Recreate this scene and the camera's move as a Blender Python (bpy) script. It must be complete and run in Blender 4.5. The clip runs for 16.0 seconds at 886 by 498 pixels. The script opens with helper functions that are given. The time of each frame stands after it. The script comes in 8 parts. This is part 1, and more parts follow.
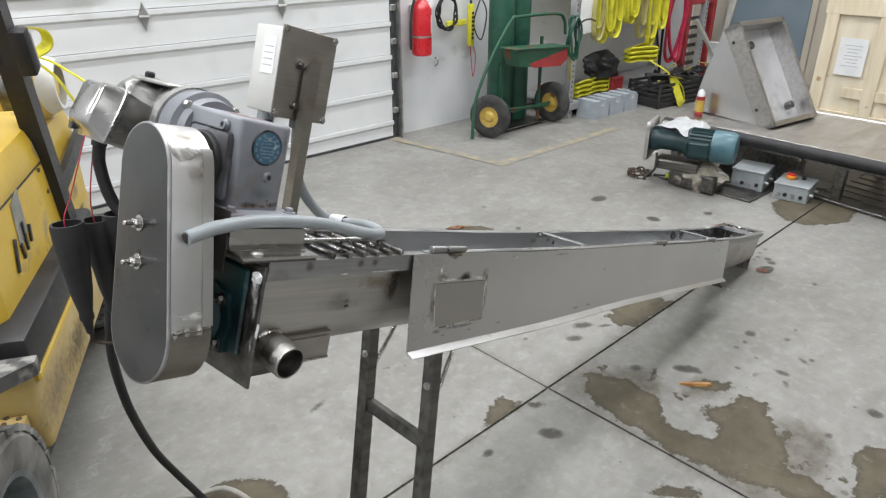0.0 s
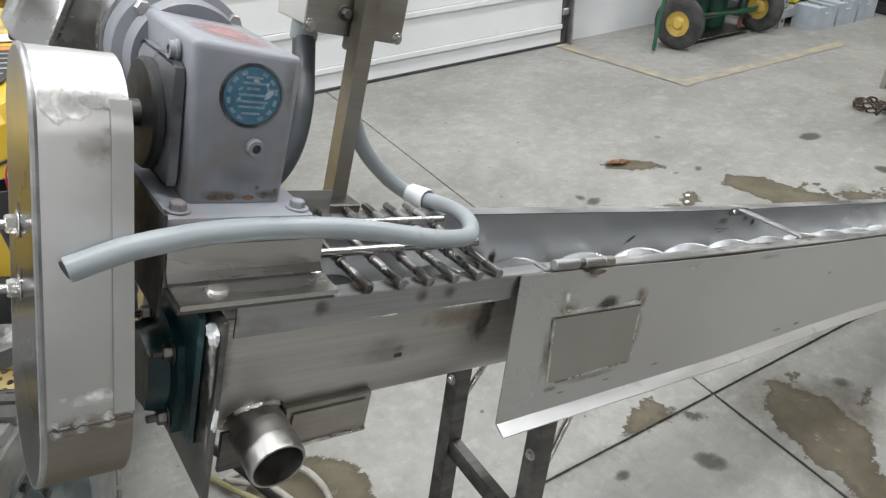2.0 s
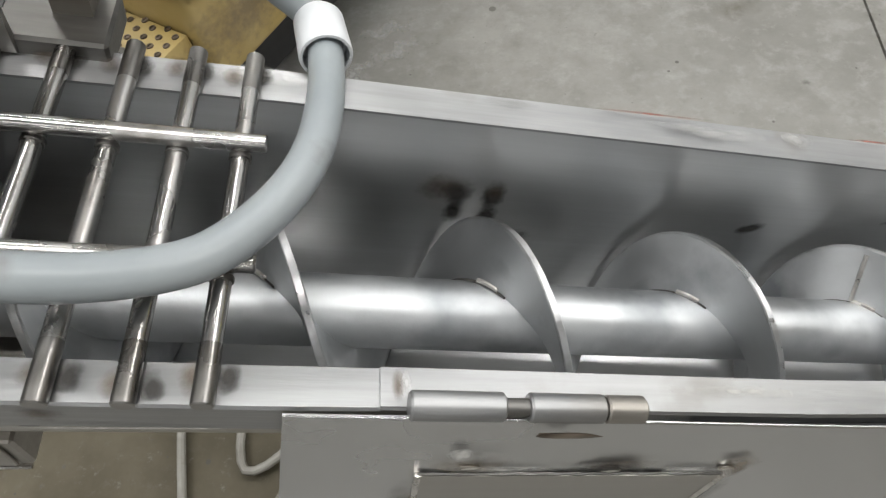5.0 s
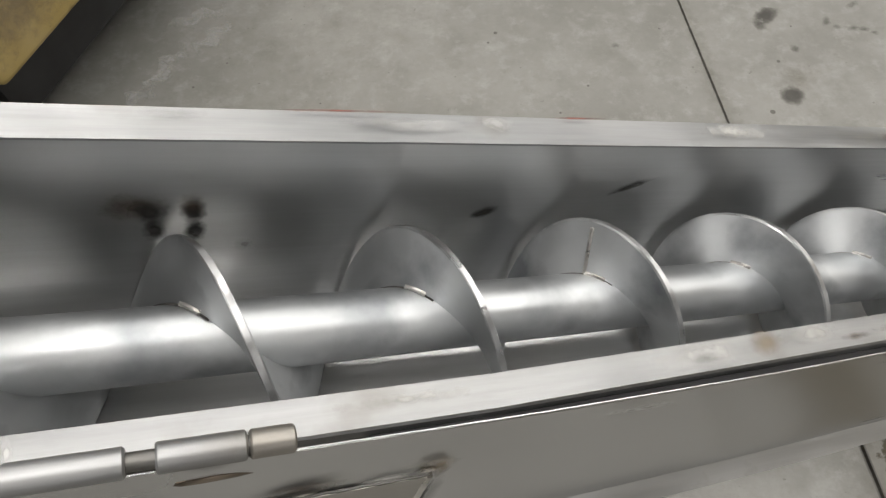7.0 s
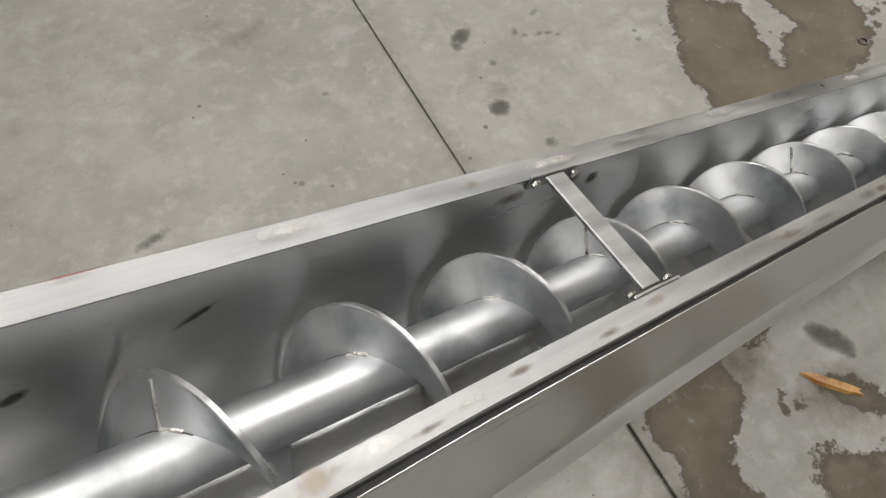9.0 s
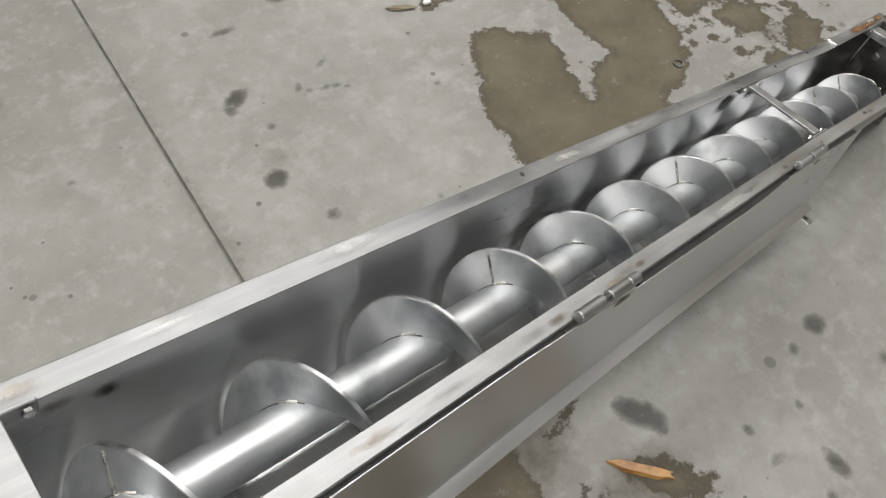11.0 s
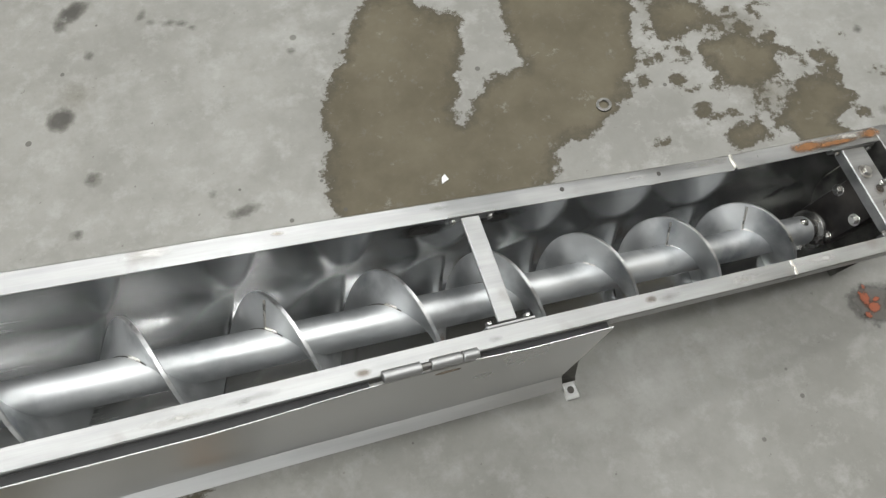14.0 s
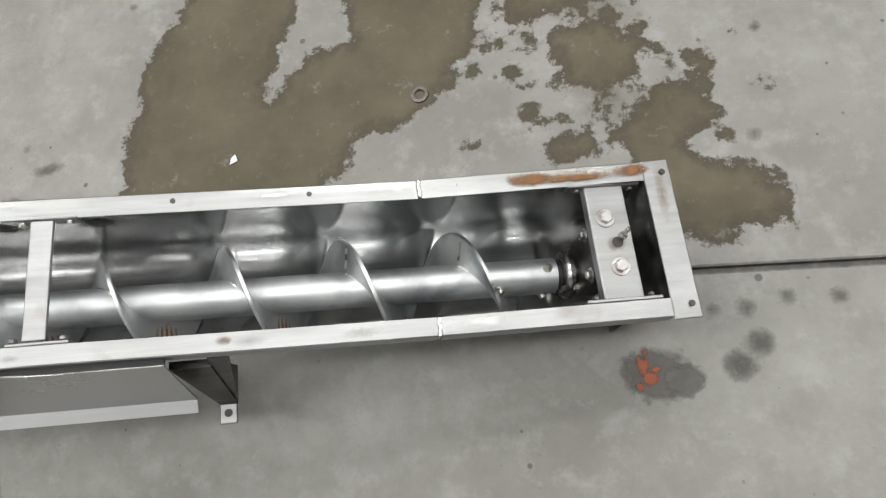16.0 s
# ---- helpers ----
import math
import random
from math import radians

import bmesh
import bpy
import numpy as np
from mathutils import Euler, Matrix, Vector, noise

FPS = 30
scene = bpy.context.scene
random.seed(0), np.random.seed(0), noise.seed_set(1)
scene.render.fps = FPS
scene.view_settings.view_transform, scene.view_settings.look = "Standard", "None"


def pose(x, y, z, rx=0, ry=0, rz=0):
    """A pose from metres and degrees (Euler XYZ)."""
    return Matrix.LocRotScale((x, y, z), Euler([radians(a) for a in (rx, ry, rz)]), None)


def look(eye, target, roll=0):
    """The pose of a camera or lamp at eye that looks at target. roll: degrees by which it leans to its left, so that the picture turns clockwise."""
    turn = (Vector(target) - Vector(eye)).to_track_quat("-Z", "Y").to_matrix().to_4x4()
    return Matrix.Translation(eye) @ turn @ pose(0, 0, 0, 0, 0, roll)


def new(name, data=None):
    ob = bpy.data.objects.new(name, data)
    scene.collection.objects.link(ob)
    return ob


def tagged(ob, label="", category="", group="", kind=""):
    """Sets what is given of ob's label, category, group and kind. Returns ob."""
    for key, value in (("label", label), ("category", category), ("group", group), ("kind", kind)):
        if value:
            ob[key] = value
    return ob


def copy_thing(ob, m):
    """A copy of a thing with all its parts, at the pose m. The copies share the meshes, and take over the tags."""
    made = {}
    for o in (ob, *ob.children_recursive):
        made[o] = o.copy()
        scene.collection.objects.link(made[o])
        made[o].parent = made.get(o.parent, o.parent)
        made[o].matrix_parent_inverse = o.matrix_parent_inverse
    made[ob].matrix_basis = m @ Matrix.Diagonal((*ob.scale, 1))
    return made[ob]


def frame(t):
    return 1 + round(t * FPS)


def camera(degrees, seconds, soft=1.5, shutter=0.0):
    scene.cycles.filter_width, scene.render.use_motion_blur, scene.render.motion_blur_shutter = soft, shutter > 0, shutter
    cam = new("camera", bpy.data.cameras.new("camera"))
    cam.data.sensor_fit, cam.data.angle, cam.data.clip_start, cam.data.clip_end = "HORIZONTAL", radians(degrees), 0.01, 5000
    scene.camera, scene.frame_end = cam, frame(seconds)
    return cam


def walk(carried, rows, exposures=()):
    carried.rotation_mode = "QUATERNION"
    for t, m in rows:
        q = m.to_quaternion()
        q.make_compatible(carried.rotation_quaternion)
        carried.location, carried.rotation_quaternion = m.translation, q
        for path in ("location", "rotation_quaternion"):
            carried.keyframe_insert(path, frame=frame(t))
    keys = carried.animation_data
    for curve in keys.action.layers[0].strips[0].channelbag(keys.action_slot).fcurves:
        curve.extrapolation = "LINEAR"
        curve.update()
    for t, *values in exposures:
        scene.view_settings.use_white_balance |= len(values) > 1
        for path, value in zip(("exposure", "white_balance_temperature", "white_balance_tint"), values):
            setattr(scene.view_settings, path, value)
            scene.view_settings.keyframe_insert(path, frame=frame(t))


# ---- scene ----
cam = camera(66.4, 16.0, soft=1.3)
PATH = [
    (0, (0.249, 0.049, 1.68), (1.46, 1.392, 0.826), -0.1),
    (0.5, (0.369, 0.108, 1.678), (1.503, 1.536, 0.857), -0.1),
    (1, (0.466, 0.205, 1.642), (1.485, 1.656, 0.716), -1.5),
    (1.5, (0.569, 0.36, 1.609), (1.408, 1.862, 0.59), -2.0),
    (2, (0.646, 0.444, 1.565), (1.395, 1.945, 0.475), -2.3),
    (2.5, (0.785, 0.518, 1.500), (1.300, 2.023, 0.287), -1.7),
    (3, (0.907, 0.571, 1.471), (1.143, 2.061, 0.158), -3.3),
    (3.2, (0.938, 0.597, 1.463), (1.112, 2.074, 0.125), -3.5),
    (5.3, (1.164, 0.938, 1.373), (0.879, 1.863, -0.377), -13.9),
    (5.5, (1.178, 0.94, 1.37), (0.937, 1.845, -0.398), -12.6),
    (6, (1.202, 0.943, 1.366), (1.051, 1.842, -0.414), -9.2),
    (6.5, (1.231, 0.945, 1.362), (1.185, 1.866, -0.413), -5.7),
    (7, (1.264, 0.948, 1.362), (1.316, 1.876, -0.409), -2.6),
    (7.5, (1.305, 0.953, 1.354), (1.468, 1.889, -0.406), -0.7),
    (8, (1.357, 0.973, 1.351), (1.661, 1.877, -0.407), 3.1),
    (8.5, (1.424, 0.981, 1.345), (1.861, 1.862, -0.396), 5.6),
    (9, (1.495, 0.982, 1.349), (2.017, 1.859, -0.37), 6.3),
    (9.5, (1.59, 0.974, 1.349), (2.215, 1.834, -0.345), 6.4),
    (9.7, (1.631, 0.967, 1.345), (2.3, 1.814, -0.338), 6.5),
    (11.8, (2.27, 1.038, 1.282), (2.887, 1.853, -0.437), 6.3),
    (12, (2.356, 1.013, 1.282), (2.949, 1.839, -0.441), 6.5),
    (12.5, (2.517, 1.017, 1.26), (3.029, 1.858, -0.481), 4.1),
    (13, (2.676, 1.06, 1.243), (3.022, 1.867, -0.554), 3.2),
    (13.5, (2.785, 1.107, 1.235), (2.976, 1.842, -0.615), -0.3),
    (14, (2.928, 1.114, 1.226), (3.0, 1.808, -0.648), -4.5),
    (14.5, (3.144, 1.099, 1.217), (3.119, 1.816, -0.65), -10.1),
    (15, (3.29, 1.096, 1.179), (3.144, 1.828, -0.676), -18.8),
    (15.5, (3.469, 1.15, 1.111), (3.241, 1.742, -0.786), -24.4),
    (16, (3.627, 1.198, 1.075), (3.246, 1.769, -0.804), -34.2),
]
walk(cam, [(t, look(*p)) for t, *p in PATH], exposures=[(0.0, 0.12, 6250, 11), (2.0, 0.16, 6250, 10), (2.6, 0.22, 6300, 10), (3.2, 0.33, 6350, 10), (5.3, -0.21, 6500, 10), (7.5, -0.31, 6700, 11), (9.5, -0.17, 6650, 11), (12.0, -0.06, 6500, 10), (12.6, 0.04, 6450, 9), (13.4, -0.04, 6400, 8), (15.0, -0.11, 6500, 8), (16.0, -0.17, 6500, 9)])

# ---- light ----
world = bpy.data.worlds.new("world")
scene.world = world
world.use_nodes = True
world.node_tree.nodes["Background"].inputs[0].default_value = (0.8, 0.9, 1.0, 1)
world.node_tree.nodes["Background"].inputs[1].default_value = 0.25
scene.view_settings.exposure = 0.0
LAMP_PLACES = [(x, y, w) for y, w in ((3.4, 80.0), (0.95, 78.0), (-1.8, 18.0), (-5.4, 58.0)) for x in (-2.2, 1.2, 4.6) if (x, y) != (4.6, -1.8)] + [(7.4, 2.6, 62.0)]
CEILING = 4.6
for lx, ly, watts in LAMP_PLACES:
    lamp = bpy.data.lights.new("ceiling_lamp", "AREA")
    lamp.shape, lamp.size, lamp.size_y = "RECTANGLE", 2.3, 0.32
    lamp.energy, lamp.color = watts * 1.07, (1.0, 0.99, 0.965)
    new("ceiling_lamp", lamp).matrix_world = pose(lx, ly, CEILING - 0.14)


# ---- materials ----
def surf(name, c1, c2, rough=0.5, metal=0.0, scale=6.0, stretch=(1, 1, 1), fine=90.0, bump=0.12, rvar=0.12,
         spot=None, spot_at=0.62, spot_scale=14.0, spot_soft=0.05, spot_rough=0.75, spot_metal=None, coat=0.0, mix=(0.35, 0.65), wave=0.0, wave_scale=9.0, scratch=0.0, wave_stretch=None, polish=None):
    """Two tones mottled at a large scale, fine grain in relief and gloss, and spots of wear in a third tone."""
    m = bpy.data.materials.new(name)
    m.use_nodes = True
    nt = m.node_tree
    n, l = nt.nodes, nt.links
    p = n["Principled BSDF"]
    tc = n.new("ShaderNodeTexCoord")
    mp = n.new("ShaderNodeMapping")
    mp.inputs["Scale"].default_value = stretch
    l.new(tc.outputs["Object"], mp.inputs[0])
    big = n.new("ShaderNodeTexNoise")
    big.inputs["Scale"].default_value, big.inputs["Detail"].default_value = scale, 5
    l.new(mp.outputs[0], big.inputs["Vector"])
    ramp = n.new("ShaderNodeValToRGB")
    ramp.color_ramp.elements[0].position, ramp.color_ramp.elements[1].position = mix
    ramp.color_ramp.elements[0].color, ramp.color_ramp.elements[1].color = (*c1, 1), (*c2, 1)
    l.new(big.outputs["Fac"], ramp.inputs[0])
    col = ramp.outputs[0]
    grain = n.new("ShaderNodeTexNoise")
    grain.inputs["Scale"].default_value, grain.inputs["Detail"].default_value = fine, 4
    l.new(mp.outputs[0], grain.inputs["Vector"])
    rr = n.new("ShaderNodeMapRange")
    rr.inputs[1].default_value, rr.inputs[2].default_value = 0.3, 0.7
    rr.inputs[3].default_value, rr.inputs[4].default_value = max(0.03, rough - rvar), min(1, rough + rvar)
    half = n.new("ShaderNodeMath")
    half.operation = "ADD"
    half2 = n.new("ShaderNodeMath")
    half2.operation = "MULTIPLY"
    half2.inputs[1].default_value = 0.5
    l.new(big.outputs["Fac"], half.inputs[0]), l.new(grain.outputs["Fac"], half.inputs[1]), l.new(half.outputs[0], half2.inputs[0])
    # bare metal keeps an even gloss from spot to spot
    l.new(big.outputs["Fac"] if metal > 0.9 else half2.outputs[0], rr.inputs[0])
    rgh = rr.outputs[0]
    if scratch:
        # fine drawn lines along the sheet, and a few coarser scuffs, in colour and gloss
        for vec, sc, lo, hi, amt in (((1.2, 60, 60), 3.0, 0.35, 0.75, 0.7), ((1.0, 7, 7), 3.0, 0.42, 0.95, 0.8)):
            sm = n.new("ShaderNodeMapping")
            sm.inputs["Scale"].default_value = vec
            l.new(tc.outputs["Object"], sm.inputs[0])
            st = n.new("ShaderNodeTexNoise")
            st.inputs["Scale"].default_value, st.inputs["Detail"].default_value, st.inputs["Roughness"].default_value = sc, 6, 0.7
            l.new(sm.outputs[0], st.inputs["Vector"])
            sf = n.new("ShaderNodeMapRange")
            sf.inputs[1].default_value, sf.inputs[2].default_value, sf.inputs[4].default_value = lo, hi, scratch * amt
            l.new(st.outputs["Fac"], sf.inputs[0])
            sx = n.new("ShaderNodeMix")
            sx.data_type = "RGBA"
            sx.blend_type = "MULTIPLY"
            l.new(sf.outputs[0], sx.inputs[0]), l.new(col, sx.inputs[6])
            sx.inputs[7].default_value = (0.50, 0.49, 0.47, 1)
            col = sx.outputs[2]
            ra = n.new("ShaderNodeMath")
            ra.operation = "MULTIPLY_ADD"
            ra.inputs[1].default_value = 0.16
            l.new(sf.outputs[0], ra.inputs[0]), l.new(rgh, ra.inputs[2])
            rgh = ra.outputs[0]
    p.inputs["Metallic"].default_value = metal
    if spot:
        sn = n.new("ShaderNodeTexNoise")
        sn.inputs["Scale"].default_value, sn.inputs["Detail"].default_value = spot_scale, 8
        l.new(tc.outputs["Object"], sn.inputs["Vector"])
        sr = n.new("ShaderNodeMapRange")
        sr.inputs[1].default_value, sr.inputs[2].default_value = spot_at, spot_at + spot_soft
        l.new(sn.outputs["Fac"], sr.inputs[0])
        mx = n.new("ShaderNodeMix")
        mx.data_type = "RGBA"
        l.new(sr.outputs[0], mx.inputs[0]), l.new(col, mx.inputs[6])
        mx.inputs[7].default_value = (*spot, 1)
        col = mx.outputs[2]
        mr = n.new("ShaderNodeMix")
        l.new(sr.outputs[0], mr.inputs[0]), l.new(rgh, mr.inputs[2])
        mr.inputs[3].default_value = spot_rough
        rgh = mr.outputs[0]
        if spot_metal is not None:
            mm = n.new("ShaderNodeMix")
            l.new(sr.outputs[0], mm.inputs[0])
            mm.inputs[2].default_value, mm.inputs[3].default_value = metal, spot_metal
            l.new(mm.outputs[0], p.inputs["Metallic"])
    if polish:
        # worn smoother along the thing: from one length to another the roughness falls to a share
        sep, pr, pm = n.new("ShaderNodeSeparateXYZ"), n.new("ShaderNodeMapRange"), n.new("ShaderNodeMath")
        l.new(tc.outputs["Object"], sep.inputs[0]), l.new(sep.outputs[0], pr.inputs[0])
        pr.inputs[1].default_value, pr.inputs[2].default_value, pr.inputs[3].default_value, pr.inputs[4].default_value = polish[0], polish[1], 1.0, polish[2]
        pm.operation = "MULTIPLY"
        l.new(pr.outputs[0], pm.inputs[0]), l.new(rgh, pm.inputs[1])
        rgh = pm.outputs[0]
    l.new(col, p.inputs["Base Color"]), l.new(rgh, p.inputs["Roughness"])
    p.inputs["Coat Weight"].default_value = coat
    if bump or wave:
        b = n.new("ShaderNodeBump")
        b.inputs["Strength"].default_value, b.inputs["Distance"].default_value = bump, 0.004
        l.new(b.outputs[0], p.inputs["Normal"])
        if bump:
            l.new(half2.outputs[0], b.inputs["Height"])
        if wave:
            # slow waviness of rolled and hammered sheet
            wn = n.new("ShaderNodeTexNoise")
            wn.inputs["Scale"].default_value, wn.inputs["Detail"].default_value = wave_scale, 2
            if wave_stretch:
                wm = n.new("ShaderNodeMapping")
                wm.inputs["Scale"].default_value = wave_stretch
                l.new(tc.outputs["Object"], wm.inputs[0]), l.new(wm.outputs[0], wn.inputs["Vector"])
            else:
                l.new(tc.outputs["Object"], wn.inputs["Vector"])
            b2 = n.new("ShaderNodeBump")
            b2.inputs["Strength"].default_value, b2.inputs["Distance"].default_value = wave, 0.02
            l.new(wn.outputs["Fac"], b2.inputs["Height"]), l.new(b2.outputs[0], b.inputs["Normal"])
    return m


STEEL = surf("brushed_stainless", (0.46, 0.45, 0.435), (0.58, 0.57, 0.555), 0.38, 1.0, 7, (0.35, 5, 5), 60, 0.05, 0.09, spot=(0.40, 0.375, 0.34), spot_at=0.60, spot_scale=9, spot_soft=0.2, spot_rough=0.5, wave=0.10, scratch=0.35)
STEEL_PLATE = surf("stainless_sheet", (0.56, 0.562, 0.562), (0.64, 0.642, 0.642), 0.30, 1.0, 3, (0.6, 1, 1), 70, 0.0, 0.05)
STEEL_TROUGH = surf("stainless_trough", (0.52, 0.524, 0.526), (0.64, 0.645, 0.647), 0.31, 0.97, 5, (0.4, 2.0, 2.0), 40, 0.0, 0.05, spot=(0.45, 0.455, 0.458), spot_at=0.45, spot_scale=3, spot_soft=0.4, spot_rough=0.35, wave=0.045, wave_scale=5, wave_stretch=(0.3, 1, 1), scratch=0.26, polish=(0.5, 1.25, 0.50))
STEEL_RIM = surf("worn_rim_steel", (0.32, 0.323, 0.326), (0.45, 0.453, 0.456), 0.42, 1.0, 12, (0.35, 3, 3), 110, 0.07, 0.13, spot=(0.29, 0.28, 0.265), spot_at=0.60, spot_scale=14, spot_soft=0.16, spot_rough=0.52, wave=0.12, wave_scale=14, scratch=0.35)
STEEL_DARK = surf("dark_mill_steel", (0.11, 0.107, 0.10), (0.21, 0.205, 0.195), 0.40, 1.0, 10, (0.5, 4, 4), 90, 0.08, 0.1, wave=0.1, scratch=0.3)
STEEL_BRIGHT = surf("polished_round_bar", (0.42, 0.41, 0.395), (0.58, 0.57, 0.555), 0.25, 1.0, 20, (1, 1, 1), 140, 0.03, 0.08, spot=(0.20, 0.175, 0.15), spot_at=0.60, spot_scale=24, spot_soft=0.12, spot_rough=0.45)
GALV = surf("grey_zinc_steel", (0.51, 0.525, 0.535), (0.64, 0.655, 0.665), 0.47, 0.95, 14, (1, 1, 1), 160, 0.06, 0.08, spot=(0.29, 0.305, 0.32), spot_at=0.50, spot_scale=13, spot_soft=0.20, spot_rough=0.52, wave=0.07, wave_scale=16)
WELD = surf("weld_bead", (0.46, 0.44, 0.41), (0.76, 0.74, 0.71), 0.30, 1.0, 60, (1, 1, 1), 220, 0.4, 0.15)
OILY_BLACK = surf("oily_black_cast_iron", (0.012, 0.011, 0.011), (0.05, 0.045, 0.042), 0.4, 0.3, 14, (1, 1, 1), 90, 0.15, 0.12)
SHELL = surf("dull_outer_sheet", (0.45, 0.435, 0.41), (0.57, 0.555, 0.53), 0.38, 1.0, 5, (0.4, 3, 3), 60, 0.05, 0.09, spot=(0.31, 0.285, 0.255), spot_at=0.56, spot_scale=6, spot_soft=0.25, spot_rough=0.45, wave=0.1, scratch=0.45)
BURNT = surf("heat_tinted_weld", (0.10, 0.08, 0.06), (0.30, 0.25, 0.20), 0.5, 0.8, 40, (1, 1, 1), 160, 0.15, 0.12)
DARK_MARK = surf("dark_weld_burn", (0.035, 0.032, 0.028), (0.09, 0.085, 0.08), 0.55, 0.4, 60, (1, 1, 1), 200, 0.1, 0.1)
GREY_PAINT = surf("grey_machine_paint", (0.180, 0.189, 0.212), (0.260, 0.270, 0.296), 0.45, 0.0, 9, (1, 1, 1), 80, 0.12, 0.1, spot=(0.19, 0.16, 0.15), spot_at=0.59, spot_scale=14, spot_soft=0.16, spot_rough=0.7)
BLUE_PLATE = surf("blue_nameplate", (0.035, 0.115, 0.19), (0.065, 0.17, 0.25), 0.35, 0.0, 30, (1, 1, 1), 120, 0.05, 0.1, spot=(0.35, 0.42, 0.48), spot_at=0.64, spot_scale=60, spot_soft=0.04)
PALE_PRINT = surf("pale_print", (0.12, 0.19, 0.25), (0.22, 0.30, 0.35), 0.5, 0.0, 80, bump=0)
CONDUIT = surf("grey_pvc_conduit", (0.27, 0.30, 0.315), (0.33, 0.36, 0.375), 0.34, 0.0, 12, (1, 1, 1), 60, 0.06, 0.1, spot=(0.24, 0.25, 0.25), spot_at=0.64, spot_scale=22, spot_soft=0.1)
WHITE_PVC = surf("white_plastic", (0.66, 0.68, 0.70), (0.74, 0.76, 0.78), 0.4, 0.0, 14, bump=0.03)
BOX_WHITE = surf("off_white_enclosure", (0.58, 0.585, 0.565), (0.64, 0.645, 0.625), 0.5, 0.0, 5, bump=0.03)
PAPER = surf("white_paper_label", (0.72, 0.73, 0.74), (0.80, 0.80, 0.80), 0.7, 0.0, 8, bump=0.02)
RUBBER = surf("black_rubber", (0.008, 0.008, 0.009), (0.020, 0.020, 0.021), 0.6, 0.0, 12, (1, 1, 1), 80, 0.12, 0.12)
TYRE = surf("dusty_tyre_rubber", (0.10, 0.099, 0.094), (0.25, 0.246, 0.232), 0.85, 0.0, 9, (1, 1, 1), 70, 0.25, 0.1, spot=(0.28, 0.275, 0.26), spot_at=0.54, spot_scale=8, spot_soft=0.18)
BLACK_PAINT = surf("black_paint", (0.008, 0.008, 0.009), (0.022, 0.022, 0.024), 0.42, 0.0, 8, (1, 1, 1), 60, 0.08, 0.1, spot=(0.09, 0.093, 0.095), spot_at=0.63, spot_scale=10, spot_soft=0.12)
YELLOW = surf("yellow_truck_paint", (0.56, 0.375, 0.026), (0.64, 0.44, 0.055), 0.36, 0.0, 4, (1, 1, 1), 60, 0.05, 0.1, spot=(0.30, 0.24, 0.13), spot_at=0.60, spot_scale=7, spot_soft=0.10, coat=0.25, wave=0.05)
YELLOW_WORN = surf("worn_yellow_paint", (0.45, 0.33, 0.11), (0.53, 0.42, 0.21), 0.55, 0.0, 5, (1, 1, 1), 60, 0.1, 0.1, spot=(0.15, 0.12, 0.07), spot_at=0.62, spot_scale=9, spot_soft=0.12)
CREAM = surf("cream_wheel_paint", (0.55, 0.50, 0.30), (0.66, 0.62, 0.42), 0.5, 0.0, 10, (1, 1, 1), 60, 0.08, 0.1, spot=(0.10, 0.09, 0.07), spot_at=0.60, spot_scale=14, spot_soft=0.1)
TEAL = surf("teal_bearing_paint", (0.004, 0.012, 0.014), (0.010, 0.045, 0.050), 0.35, 0.0, 14, (1, 1, 1), 80, 0.3, 0.1, spot=(0.26, 0.33, 0.39), spot_at=0.56, spot_scale=13, spot_soft=0.22)
RED_WIRE = surf("red_wire", (0.42, 0.025, 0.06), (0.52, 0.04, 0.08), 0.4, bump=0)
DOOR_WHITE = surf("white_door_panel", (0.62, 0.635, 0.64), (0.68, 0.695, 0.70), 0.45, 0.0, 2, (1, 1, 1), 160, 0.05, 0.06, spot=(0.52, 0.525, 0.515), spot_at=0.6, spot_scale=3, spot_soft=0.2)
WALL_PAINT = surf("white_block_wall_paint", (0.62, 0.635, 0.65), (0.70, 0.71, 0.72), 0.6, 0.0, 2.5, (1, 1, 1), 50, 0.12, 0.1, spot=(0.40, 0.39, 0.37), spot_at=0.62, spot_scale=4, spot_soft=0.15)
CEIL_WHITE = surf("dull_ceiling", (0.26, 0.26, 0.255), (0.33, 0.33, 0.325), 0.8, 0.0, 2, bump=0.05)
DARK_TRIM = surf("dark_seal", (0.025, 0.025, 0.027), (0.06, 0.06, 0.06), 0.6, 0.0, 10)
ZINC = surf("galvanised_strip", (0.38, 0.38, 0.37), (0.52, 0.52, 0.50), 0.4, 0.9, 14, (1, 1, 1), 90, 0.05, 0.1)
RED = surf("red_extinguisher_paint", (0.50, 0.012, 0.02), (0.58, 0.02, 0.03), 0.28, 0.0, 6, bump=0.03, coat=0.3)
GREEN = surf("green_cylinder_paint", (0.010, 0.055, 0.035), (0.018, 0.085, 0.055), 0.38, 0.0, 6, (1, 1, 1), 60, 0.06, 0.1, spot=(0.06, 0.10, 0.08), spot_at=0.62, spot_scale=9, spot_soft=0.12)
GREEN_CART = surf("chipped_green_paint", (0.012, 0.065, 0.035), (0.022, 0.10, 0.055), 0.5, 0.0, 9, (1, 1, 1), 60, 0.1, 0.1, spot=(0.16, 0.06, 0.035), spot_at=0.57, spot_scale=7, spot_soft=0.06, spot_rough=0.85)
HUB_YELLOW = surf("dull_yellow_hub", (0.45, 0.30, 0.05), (0.56, 0.40, 0.09), 0.5, 0.0, 12, bump=0.08, spot=(0.12, 0.08, 0.04), spot_at=0.6, spot_scale=14, spot_soft=0.1)
